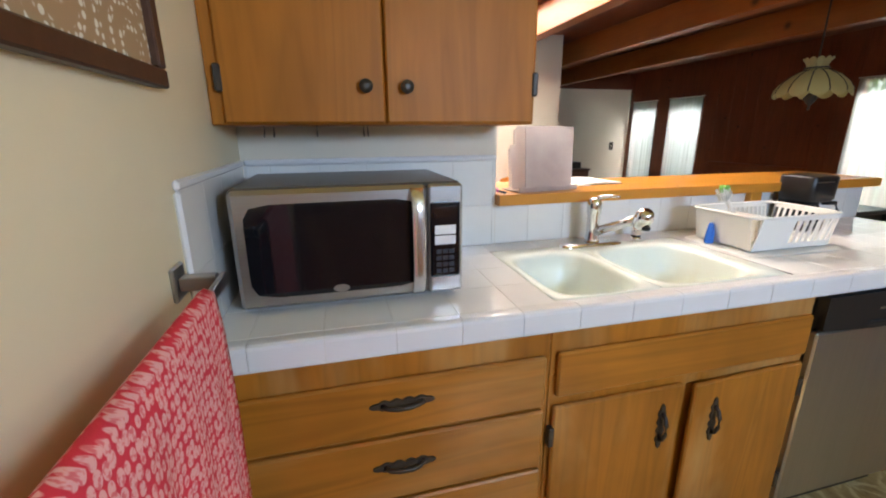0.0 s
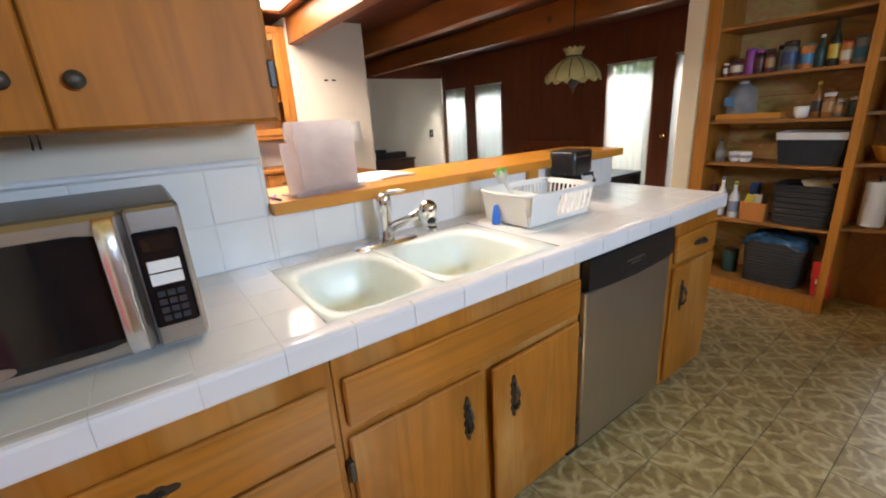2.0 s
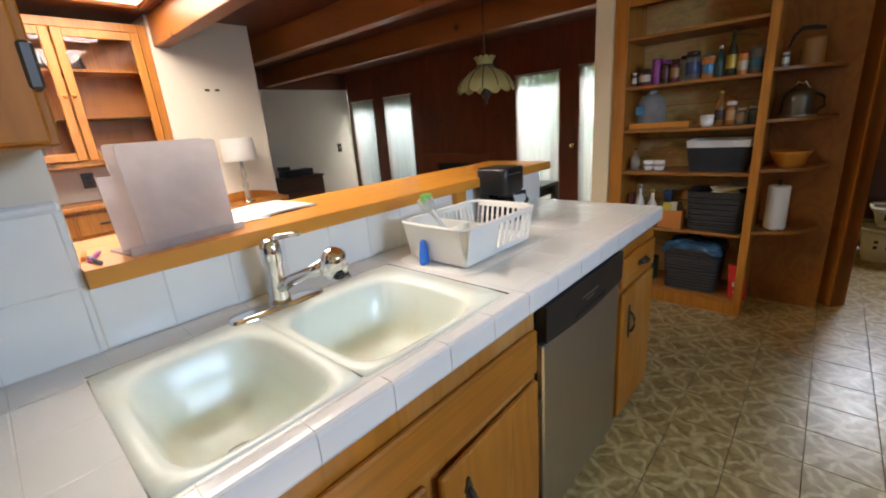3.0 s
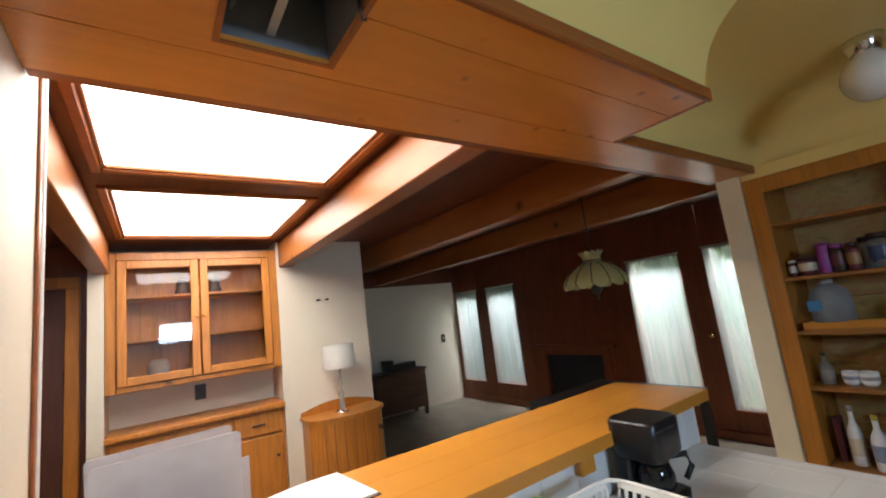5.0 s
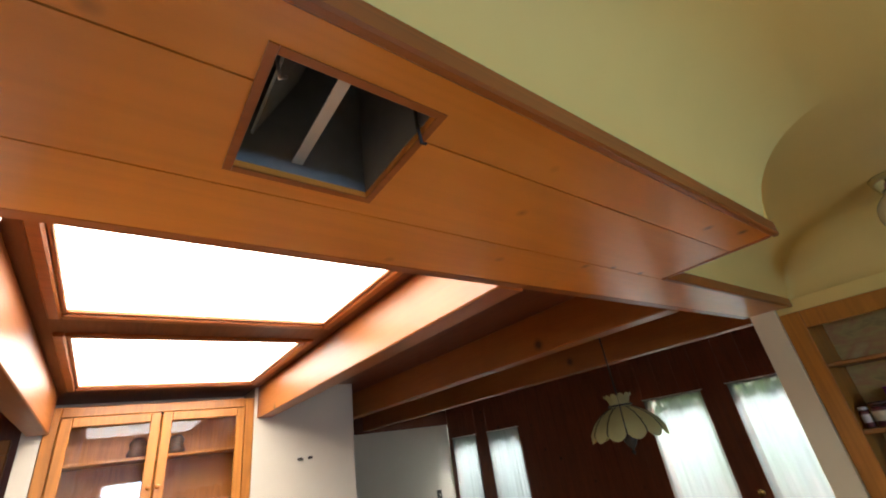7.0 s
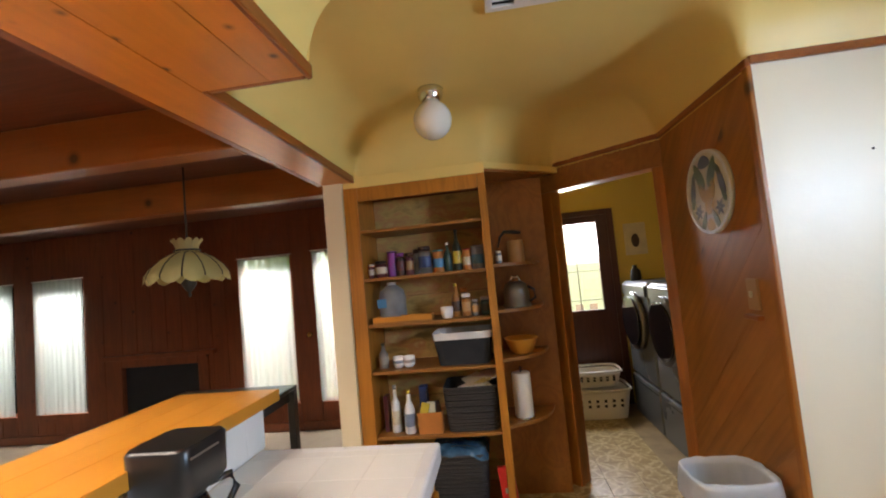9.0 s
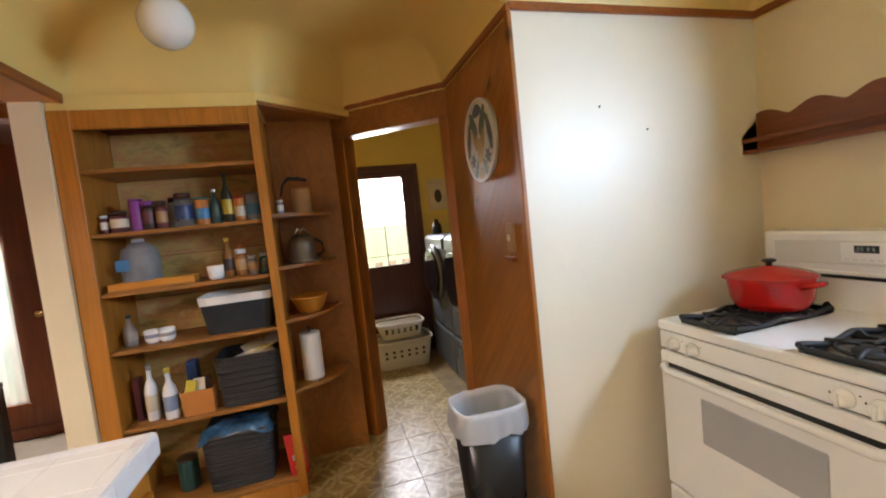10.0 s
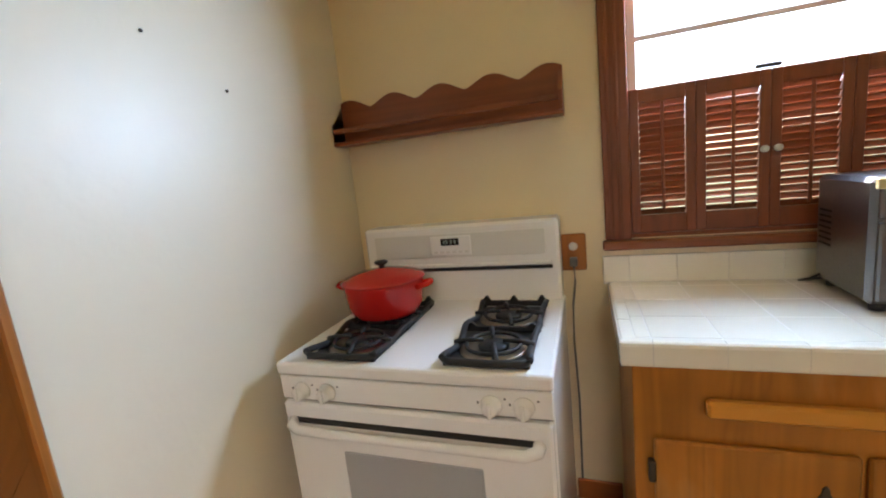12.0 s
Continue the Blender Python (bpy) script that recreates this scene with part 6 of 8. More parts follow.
part("body", lathe(bmesh.new(), 4.25, 0.90, [(0.088, CZ[1] - 0.0015), (0.088, CZ[1] + 0.012), (0.080, CZ[1] + 0.02), (0.078, CZ[1] + 0.10), (0.062, CZ[1] + 0.14), (0.045, CZ[1] + 0.152), (0.01, CZ[1] + 0.155)], 28), grey_steel, ktl)
part("lid_ornament", tube(bmesh.new(), [(4.25, 0.935, CZ[1] + 0.15), (4.25, 0.915, CZ[1] + 0.19), (4.25, 0.90, CZ[1] + 0.172), (4.25, 0.885, CZ[1] + 0.19), (4.25, 0.865, CZ[1] + 0.15)], 0.006, 8), chrome, ktl)
part("handle", tube(bmesh.new(), [(4.22, 0.83, CZ[1] + 0.12), (4.20, 0.795, CZ[1] + 0.10), (4.20, 0.79, CZ[1] + 0.05), (4.22, 0.82, CZ[1] + 0.03)], 0.008, 8), black_plastic, ktl)
wb = thing("wooden_bowl", (4.25, 0.90, CZ[2]), "turned pale wooden bowl on the corner shelf", "bowl")
part("bowl", lathe(bmesh.new(), 4.25, 0.90, [(0.05, CZ[2] - 0.0015), (0.07, CZ[2] + 0.02), (0.098, CZ[2] + 0.085), (0.104, CZ[2] + 0.095), (0.098, CZ[2] + 0.095), (0.075, CZ[2] + 0.035), (0.02, CZ[2] + 0.015)], 30), bar_wood, wb)
ptw = thing("paper_towel_holder", (4.23, 0.925, CZ[3]), "upright paper towel roll on a chrome holder", "paper towels")
part("roll", lathe(bmesh.new(), 4.23, 0.925, [(0.055, CZ[3] + 0.012), (0.056, CZ[3] + 0.015), (0.056, CZ[3] + 0.265), (0.054, CZ[3] + 0.268), (0.02, CZ[3] + 0.268)], 26), paper, ptw)
part("base", lathe(bmesh.new(), 4.23, 0.925, [(0.062, CZ[3] - 0.0015), (0.062, CZ[3] + 0.008), (0.02, CZ[3] + 0.0115)], 26), chrome, ptw)
part("rod", lathe(bmesh.new(), 4.23, 0.925, [(0.006, CZ[3] + 0.27), (0.006, CZ[3] + 0.29), (0.012, CZ[3] + 0.295), (0.002, CZ[3] + 0.305)], 12), black_iron, ptw)

# round painted disc, switch and bin
hx_ = thing("painted_disc", (3.585, 0.048, 1.717), "round white painted disc with green and yellow folk motif", "wall plaque")
HX, HZ, HYF = 3.585, 1.717, 0.0495
HR = 0.187
bm = disc_y(bmesh.new(), HX, HZ, 0.0345, HYF, HR, 48)
part("disc", bm, paint("aged_white", (0.66, 0.62, 0.50), 0.5, 0.1, 0.05), hx_)
bm = bmesh.new()
for i in range(48):
    a0, a1 = 2 * math.pi * i / 48, 2 * math.pi * (i + 1) / 48
    for r0, r1 in ((HR * 0.93, HR),):
        vs = [bm.verts.new((HX + r * math.cos(a), y, HZ + r * math.sin(a))) for a in (a0, a1) for r in (r0, r1) for y in (HYF + 0.0005, HYF + 0.004)]
        for f in ((0, 1, 3, 2), (4, 6, 7, 5), (0, 4, 5, 1), (2, 3, 7, 6), (0, 2, 6, 4), (1, 5, 7, 3)):
            bm.faces.new([vs[k] for k in f])
part("rim", bm, C["white"], hx_)


def petal(cx, cz, length, width, angle, mat):
    pts = []
    for i in range(20):
        u = 2 * math.pi * i / 20
        a, b_ = 0.47 * length * math.cos(u), 0.45 * width * math.sin(u) * (1 - 0.35 * math.cos(u))
        c, s = math.cos(radians(angle)), math.sin(radians(angle))
        pts.append((cx + a * c - b_ * s, HYF + 0.0005, cz + a * s + b_ * c))
    part("motif", poly(bmesh.new(), pts, 0.0015, "y"), mat, hx_)


green_p, mustard, dkblue = paint("moss_paint", (0.075, 0.12, 0.03), 0.5, 0.2, 0), paint("mustard_paint", (0.45, 0.28, 0.04), 0.5, 0.2, 0), paint("slate_paint", (0.05, 0.06, 0.07), 0.5, 0.2, 0)
for s in (-1, 1):
    petal(HX + s * 0.055, HZ + 0.080, 0.15, 0.062, 90 - s * 28, green_p)
    petal(HX + s * 0.120, HZ + 0.030, 0.15, 0.045, 90 + s * 16, dkblue)
    petal(HX + s * 0.100, HZ + 0.085, 0.07, 0.03, 90 + s * 40, green_p)
    petal(HX + s * 0.040, HZ + 0.005, 0.11, 0.055, 90 - s * 30, mustard)
    petal(HX + s * 0.050, HZ - 0.125, 0.10, 0.035, s * 28 + 90, green_p)
    petal(HX + s * 0.130, HZ - 0.03, 0.07, 0.03, 90 + s * 20, green_p)
    for k in range(6):
        petal(HX + s * 0.090 + 0.020 * math.cos(k * 1.047), HZ - 0.080 + 0.020 * math.sin(k * 1.047), 0.036, 0.016, 60 * k, dkblue)
petal(HX, HZ - 0.045, 0.12, 0.065, 90, mustard)
petal(HX, HZ + 0.135, 0.06, 0.11, 90, dkblue)
petal(HX, HZ - 0.145, 0.06, 0.07, 90, mustard)
sw = thing("light_switch", (3.37, 0.036, 1.275), "tan wooden light switch plate on the boards", "switch")
part("plate", boxes((3.335, 3.405, 0.0345, 0.044, 1.215, 1.335), bev=0.003), C["tan"], sw)
part("toggle", boxes((3.363, 3.377, 0.0445, 0.054, 1.262, 1.288), bev=0.003), C["cream"], sw)
part("little_shelf", boxes((3.325, 3.415, 0.0345, 0.061, 1.178, 1.196), bev=0.003), trim_wood, sw)
tb = thing("trash_bin", (3.372, 0.22, 0), "black plastic trash bin lined with a white bag", "trash bin")
BX, BY = 3.372, 0.22
part("bin", loft(bmesh.new(), [ring(BX, BY, 0.088, 0.112, 0.0, 40, 4), ring(BX, BY, 0.113, 0.140, 0.60, 40, 4), ring(BX, BY, 0.108, 0.135, 0.60, 40, 4), ring(BX, BY, 0.082, 0.106, 0.02, 40, 4)]), black_plastic, tb)
bm = bmesh.new()
random.seed(2)
bag_rows = []
for k, (gx, gy, z) in enumerate(((0.121, 0.146, 0.505), (0.123, 0.149, 0.55), (0.123, 0.149, 0.60), (0.121, 0.147, 0.617), (0.114, 0.140, 0.622), (0.099, 0.125, 0.595), (0.090, 0.114, 0.45), (0.08, 0.10, 0.22), (0.04, 0.05, 0.14))):
    row = []
    for i, p in enumerate(ring(BX, BY, gx, gy, z, 64, 4)):
        amp = 0.016 if k in (0, 1) else 0.004
        q = 1 + amp / 0.13 * (0.3 + noise.noise(Vector((i * 0.55, k * 0.6, 3.1))))
        row.append((BX + (p[0] - BX) * q, BY + (p[1] - BY) * q, z + (0.035 * noise.noise(Vector((i * 0.16, 9, 1))) if k == 0 else 0.006 * noise.noise(Vector((i * 0.4, k, 1))))))
    bag_rows.append(row)
loft(bm, bag_rows)
part("bag", bm, translucent("white_bag", (0.82, 0.84, 0.88), 0.05), tb, "white crumpled plastic bag")

# ceiling lamp and vent
gl = thing("ceiling_globe", (3.586, 1.241, 2.36), "round opal glass ceiling lamp with chrome fitting, unlit", "ceiling lamp")
part("globe", lathe(bmesh.new(), 3.586, 1.241, [(0.001, 2.118)] + [(0.093 * math.sin(math.pi * i / 16), 2.212 - 0.094 * math.cos(math.pi * i / 16)) for i in range(1, 15)] + [(0.04, 2.303)], 32, False), paint("opal_glass", (0.78, 0.75, 0.68), 0.15, 0.03, 0), gl)
part("fitting", lathe(bmesh.new(), 3.586, 1.241, [(0.045, 2.296), (0.05, 2.31), (0.062, 2.335), (0.064, 2.366)], 28), chrome, gl)
cv = thing("ceiling_vent", (2.935, 0.81, 2.36), "white louvred ceiling vent in the yellow plaster", "vent")
VX, VY = 2.935, 0.81
part("frame", boxes((VX - 0.15, VX + 0.15, VY - 0.10, VY - 0.075, 2.352, 2.364), (VX - 0.15, VX + 0.15, VY + 0.075, VY + 0.10, 2.352, 2.364), (VX - 0.15, VX - 0.125, VY - 0.0745, VY + 0.0745, 2.352, 2.364), (VX + 0.125, VX + 0.15, VY - 0.0745, VY + 0.0745, 2.352, 2.364), (VX - 0.006, VX + 0.006, VY - 0.0745, VY + 0.0745, 2.352, 2.364), bev=0.002), plastic_white, cv)
# Black sheet paints in the dark behind the vent slats.
part("backing", boxes((VX - 0.125, VX + 0.125, VY - 0.075, VY + 0.075, 2.3615, 2.3635)), black_void, cv)
part("plate", boxes((VX - 0.05, VX + 0.05, VY - 0.0745, VY + 0.0745, 2.350, 2.3612), bev=0.002), plastic_white, cv)
for i, va, vb in [(k, *e) for k in (1, 3, 5) for e in ((-0.124, -0.051), (0.051, 0.124))]:
    bm = boxes((VX + va, VX + vb, -0.005, 0.005, -0.0008, 0.0008))
    bmesh.ops.transform(bm, matrix=pose(0, VY - 0.064 + i * 0.0213, 2.3560, 62, 0, 0), verts=bm.verts)
    part("slat", bm, plastic_white, cv)

cv.rotation_euler.z = radians(90)

# duct in the soffit hole
du = thing("exhaust_duct", (1.53, 1.67, 2.1), "open dark sheet-metal exhaust duct in the soffit", "duct")
duct_metal = paint("dull_duct_metal", (0.20, 0.21, 0.22), 0.4, 0.4, 0.1, 4.0)
for sl in ((HX0 - 0.006, HX0 + 0.001, HY0, HY1, 2.085, 2.42), (HX1 - 0.001, HX1 + 0.006, HY0, HY1, 2.085, 2.42), (HX0, HX1, HY0 - 0.006, HY0 + 0.001, 2.085, 2.42), (HX0, HX1, HY1 - 0.001, HY1 + 0.006, 2.085, 2.42), (HX0, HX1, HY0, HY1, 2.42, 2.43)):
    part("sleeve", boxes(sl), duct_metal, du)
part("brace", boxes((1.505, 1.522, HY0 + 0.002, HY1 - 0.002, 2.105, 2.108)), metal("galvanised_strap", (0.45, 0.46, 0.47), 0.4), du)
bm = boxes((-0.002, 0.002, -0.09, 0.09, -0.08, 0.08))
bmesh.ops.transform(bm, matrix=pose(1.475, 1.672, 2.20, 0, 25, 0), verts=bm.verts)
part("damper", bm, duct_metal, du)
part("clip", tube(bmesh.new(), [(1.43, 1.60, 2.16), (1.432, 1.60, 2.10), (1.436, 1.603, 2.078), (1.444, 1.603, 2.085)], 0.0022, 6), MATS["galvanised_strap"], du)
part("clip", tube(bmesh.new(), [(1.626, 1.60, 2.14), (1.626, 1.60, 2.085), (1.632, 1.604, 2.058), (1.640, 1.604, 2.060)], 0.0028, 6), black_iron, du)
part("hole_trim", boxes((HX0 - 0.012, HX0 - 0.0005, HY0 - 0.012, HY1 + 0.012, 2.072, 2.0745), (HX1 + 0.0005, HX1 + 0.012, HY0 - 0.012, HY1 + 0.012, 2.072, 2.0745), (HX0, HX1, HY0 - 0.012, HY0 - 0.0005, 2.072, 2.0745), (HX0, HX1, HY1 + 0.0005, HY1 + 0.012, 2.072, 2.0745)), trim_wood, du)

# laundry room
LX = 6.10
structure("laundry_wall_east", boxes((LX, LX + 0.1, -1.4, -0.24, 0, 2.5), (LX, LX + 0.1, 0.66, 2.0, 0, 2.5), (LX, LX + 0.1, -0.24, 0.66, 1.98, 2.5)), yellow_wall, "yellow laundry room wall")
structure("laundry_wall_south", boxes((3.3, LX, -1.40, -1.305, 0, 2.5)), yellow_wall, "yellow laundry wall behind the machines")
structure("laundry_wall_north", boxes((4.56, LX, 1.0, 1.1, 0, 2.5)), yellow_wall, "yellow laundry side wall")
structure("laundry_ceiling", boxes((3.3, LX, -1.3, 1.0, 2.42, 2.48)), yellow, "yellow laundry ceiling")
bd = thing("door_1", (LX, 0.2, 0), "dark brown back door with a bright paned window", "door", kind="structure")
dbrown = wood("dark_door_wood", (0.085, 0.025, 0.015), "z", 0.4)
part("leaf", boxes((LX - 0.02, LX + 0.02, -0.17, 0.60, 0.01, 0.96), (LX - 0.02, LX + 0.02, -0.17, -0.055, 0.96, 1.93), (LX - 0.02, LX + 0.02, 0.395, 0.60, 0.96, 1.93), (LX - 0.02, LX + 0.02, -0.055, 0.395, 1.86, 1.93)), dbrown, bd)
part("casing", boxes((LX - 0.03, LX + 0.03, -0.235, -0.172, 0, 1.99), (LX - 0.03, LX + 0.03, 0.602, 0.66, 0, 1.99), (LX - 0.03, LX + 0.03, -0.171, 0.601, 1.932, 1.99), bev=0.004), dbrown, bd)
for z0, z1 in ((0.96, 1.06), (1.065, 1.36), (1.365, 1.655), (1.66, 1.86)):
    p_ = part("pane", boxes((LX - 0.003, LX + 0.003, -0.055, 0.395, z0, z1)), clear_glass, bd)
    p_.visible_shadow = False
    part("muntin", boxes((LX - 0.010, LX + 0.010, -0.055, 0.395, z1, z1 + 0.005)), dbrown, bd)
part("muntin", boxes((LX - 0.009, LX + 0.009, 0.165, 0.172, 0.96, 1.86)), dbrown, bd)
steel_grey = paint("machine_grey", (0.13, 0.145, 0.16), 0.28, 0.1, 0.0)


def washer(cx, label):
    ob = thing("washing_machine", (cx, -0.5, 0), label, "washing machine", "laundry machines")
    fy = -0.20
    part("cabinet", boxes((cx - 0.33, cx + 0.33, -0.85, fy, 0.372, 1.24), bev=0.02), steel_grey, ob)
    part("pedestal", boxes((cx - 0.33, cx + 0.33, -0.85, fy + 0.004, 0.0, 0.366), bev=0.012), steel_grey, ob)
    d_ = part("door", disc_y(bmesh.new(), cx, 0.90, fy + 0.0005, fy + 0.05, 0.255, 36), grey_steel, ob, "round steel-ringed door")
    part("door_glass", disc_y(bmesh.new(), cx, 0.90, fy + 0.0505, fy + 0.066, 0.215, 36), dark_glass, d_, "dark round door glass")
    part("control_panel", boxes((cx - 0.30, cx + 0.30, fy + 0.0005, fy + 0.018, 1.115, 1.215), bev=0.006), grey_steel, ob)
    part("drawer_gap", boxes((cx - 0.32, cx + 0.32, fy + 0.0045, fy + 0.007, 0.318, 0.324)), black_iron, ob)


washer(5.56, "grey front-loading washer on a drawer pedestal")
washer(4.88, "grey front-loading dryer on a drawer pedestal")
whole("detergent_bottle", lathe(bmesh.new(), 5.78, -0.30, [(0.045, 1.2405), (0.05, 1.25), (0.045, 1.33), (0.02, 1.36), (0.02, 1.385), (0.004, 1.386)], 16), black_plastic, "dark bottle standing on the washer", "bottle", at=(5.78, -0.3, 1.24))


def laundry_basket(x0, x1, y0, y1, z0, z1, label):
    ob = thing("laundry_basket", ((x0 + x1) / 2, (y0 + y1) / 2, z0), label, "laundry basket", "laundry baskets")
    cx, cy, hx, hy = (x0 + x1) / 2, (y0 + y1) / 2, (x1 - x0) / 2, (y1 - y0) / 2
    part("tub", loft(bmesh.new(), [ring(cx, cy, hx - 0.05, hy - 0.05, z0, 40, 6), ring(cx, cy, hx - 0.012, hy - 0.012, z1 - 0.03, 40, 6), ring(cx, cy, hx - 0.016, hy - 0.016, z1 - 0.03, 40, 6), ring(cx, cy, hx - 0.054, hy - 0.054, z0 + 0.006, 40, 6)]), plastic_white, ob)
    rp = ring(cx, cy, hx - 0.005, hy - 0.005, z1 - 0.012, 40, 6)
    part("rim", tube(bmesh.new(), rp + [rp[0]], 0.013, 8), plastic_white, ob)
    for i in range(6):
        for zz in (0.45, 0.62):
            yy = cy - hy * 0.62 + hy * 1.24 * i / 5
            zc = z0 + (z1 - z0) * zz
            fx = cx - hx + 0.05 - 0.038 * zz / 0.9 - 0.002
            part("slot", boxes((fx - 0.002, fx + 0.001, yy - 0.012, yy + 0.012, zc - 0.012, zc + 0.012)), black_iron, ob)
    return ob


laundry_basket(5.63, 6.04, -0.12, 0.46, 0.0, 0.28, "white plastic laundry basket on the laundry floor")
laundry_basket(5.67, 6.00, -0.06, 0.41, 0.282, 0.44, "second white laundry basket stacked in the first")
pf = thing("small_picture", (LX, -0.43, 1.55), "small cream picture with a dark oval motif", "picture")
part("mat", boxes((LX - 0.012, LX - 0.001, -0.545, -0.33, 1.485, 1.81), bev=0.003), C["cream"], pf)
part("motif", loft(bmesh.new(), [[(LX - 0.013, -0.435 + 0.04 * math.cos(a), 1.63 + 0.07 * math.sin(a)) for a in [2 * math.pi * i / 20 for i in range(20)]]], True), C["darkbrown"], pf)

# ---- rooms beyond the bar ----
# skylight panels
for y0, y1 in ((2.085, 3.160), (3.450, 4.530)):
    sk = thing("skylight", (1.62, (y0 + y1) / 2, 2.30), "glowing white skylight diffuser in a brown wood frame", "skylight", "skylight panels", "structure")
    part("diffuser", boxes((1.135, 2.105, y0, y1, 2.312, 2.318)), skylight_mat, sk)
    part("frame", boxes((1.095, 1.134, y0 - 0.04, y1 + 0.04, 2.285, 2.33), (2.106, 2.145, y0 - 0.04, y1 + 0.04, 2.285, 2.33), (1.1345, 2.1055, y0 - 0.04, y0 - 0.0005, 2.285, 2.33), (1.1345, 2.1055, y1 + 0.0005, y1 + 0.04, 2.285, 2.33), bev=0.006), trim_wood, sk)
    part("bead", boxes((1.1345, 1.150, y0, y1, 2.296, 2.311), (2.090, 2.1055, y0, y1, 2.296, 2.311), (1.1505, 2.0895, y0, y0 + 0.015, 2.296, 2.311), (1.1505, 2.0895, y1 - 0.015, y1, 2.296, 2.311), bev=0.003), beam_wood, sk)

# hutch
hu = thing("hutch", (1.6, 4.9, 1.24), "built-in honey pine hutch with two glass doors", "hutch")
HYD = 4.738
part("back", boxes((1.03, 2.17, 5.075, 5.095, 1.245, 2.21)), hutch_wood, hu)
part("carcass", boxes((1.03, 1.05, 4.76, 5.074, 1.245, 2.21), (2.15, 2.17, 4.76, 5.074, 1.245, 2.21), (1.0505, 2.1495, 4.76, 5.074, 1.245, 1.265), (1.0505, 2.1495, 4.76, 5.074, 2.19, 2.21)), hutch_wood, hu)
for z in (1.58, 1.90):
    part("shelf", boxes((1.051, 2.149, 4.79, 5.074, z - 0.012, z + 0.008), bev=0.003), hutch_wood, hu)
part("face_frame", boxes((1.022, 1.085, HYD, 4.759, 1.235, 2.225), (2.115, 2.178, HYD, 4.759, 1.235, 2.225), (1.0855, 2.1145, HYD, 4.759, 2.165, 2.225), (1.0855, 2.1145, HYD, 4.759, 1.235, 1.275), bev=0.004), hutch_wood, hu)
for x0, x1, kx in ((1.09, 1.595, 1.575), (1.605, 2.11, 1.625)):
    d = part("door", boxes((x0, x0 + 0.055, HYD - 0.02, HYD - 0.001, 1.28, 2.16), (x1 - 0.055, x1, HYD - 0.02, HYD - 0.001, 1.28, 2.16), (x0 + 0.0555, x1 - 0.0555, HYD - 0.02, HYD - 0.001, 1.28, 1.335), (x0 + 0.0555, x1 - 0.0555, HYD - 0.02, HYD - 0.001, 2.105, 2.16), bev=0.004), hutch_wood, hu)
    p_ = part("pane", boxes((x0 + 0.055, x1 - 0.055, HYD - 0.012, HYD - 0.009, 1.335, 2.105)), clear_glass, d)
    p_.visible_shadow = False
    bm = lathe(bmesh.new(), 0, 0, [(0.008, 0), (0.014, 0.012), (0.012, 0.02), (0.002, 0.021)], 14)
    bmesh.ops.transform(bm, matrix=pose(kx, HYD - 0.02, 1.72, 90, 0, 0), verts=bm.verts)
    part("knob", bm, hutch_wood, d)
for fx in (1.50, 1.72):
    bm = lathe(bmesh.new(), fx, 4.92, [(0.05, 1.9085), (0.06, 1.93), (0.045, 1.97), (0.05, 2.0), (0.03, 2.03), (0.004, 2.035)], 14)
    whole("figurine", bm, paint("fig_%d" % int(fx * 100), (0.06, 0.05, 0.045), 0.6, 0.6, 0.3, 9.0), "small dark speckled figurine inside the hutch", "figurine", "hutch figurines", at=(fx, 4.92, 1.908))
whole("glass_vase", lathe(bmesh.new(), 1.33, 4.9, [(0.05, 1.266), (0.07, 1.30), (0.075, 1.38), (0.05, 1.43)], 18), jarglass, "pale cloudy vase inside the hutch", "vase", at=(1.33, 4.9, 1.266))
hb = thing("sideboard", (1.6, 4.9, 0), "honey pine sideboard base built under the hutch", "sideboard")
part("body", boxes((1.025, 2.175, 4.76, 5.09, 0.06, 0.925)), hutch_wood, hb)
part("plinth", boxes((1.025, 2.175, 4.79, 5.09, 0.0, 0.059)), brown_dark, hb)
part("top", boxes((1.022, 2.178, 4.70, 5.095, 0.926, 0.962), bev=0.005), hutch_wood, hb)
for x0, x1 in ((1.05, 1.40), (1.42, 1.78), (1.80, 2.15)):
    d = part("drawer", boxes((x0, x1, 4.742, 4.7595, 0.74, 0.90), bev=0.005), hutch_wood, hb)
    part("pull", boxes(((x0 + x1) / 2 - 0.05, (x0 + x1) / 2 + 0.05, 4.725, 4.7415, 0.81, 0.825), bev=0.004), bronze, d)
    d = part("door", boxes((x0, x1, 4.742, 4.7595, 0.09, 0.72), bev=0.005), hutch_wood, hb)
    part("knob", boxes((x1 - 0.05, x1 - 0.03, 4.725, 4.7415, 0.55, 0.57), bev=0.004), bronze, d)
ot = thing("outlet", (1.60, 5.1, 1.1), "dark double outlet above the sideboard", "outlet")
part("plate", boxes((1.57, 1.65, 5.090, 5.0985, 1.06, 1.18), bev=0.002), bronze, ot)
part("socket", boxes((1.595, 1.625, 5.086, 5.0895, 1.085, 1.11), (1.595, 1.625, 5.086, 5.0895, 1.13, 1.155)), black_plastic, ot)

# small cabinet with table lamp
sc2 = thing("side_cabinet", (2.62, 4.56, 0), "honey pine half-round side cabinet against the wall", "side cabinet")


def half_round(z0, z1, grow, bmx=None):
    pts = [(2.31 - grow, 4.735), (2.31 - grow, 4.55)]
    for i in range(1, 12):
        a = math.pi * i / 12
        pts.append((2.625 - (0.315 + grow) * math.cos(a), 4.55 - (0.17 + grow) * math.sin(a)))
    pts += [(2.94 + grow, 4.55), (2.94 + grow, 4.735)]
    return poly(bmx or bmesh.new(), [(x, y, z0) for x, y in pts], z1 - z0)


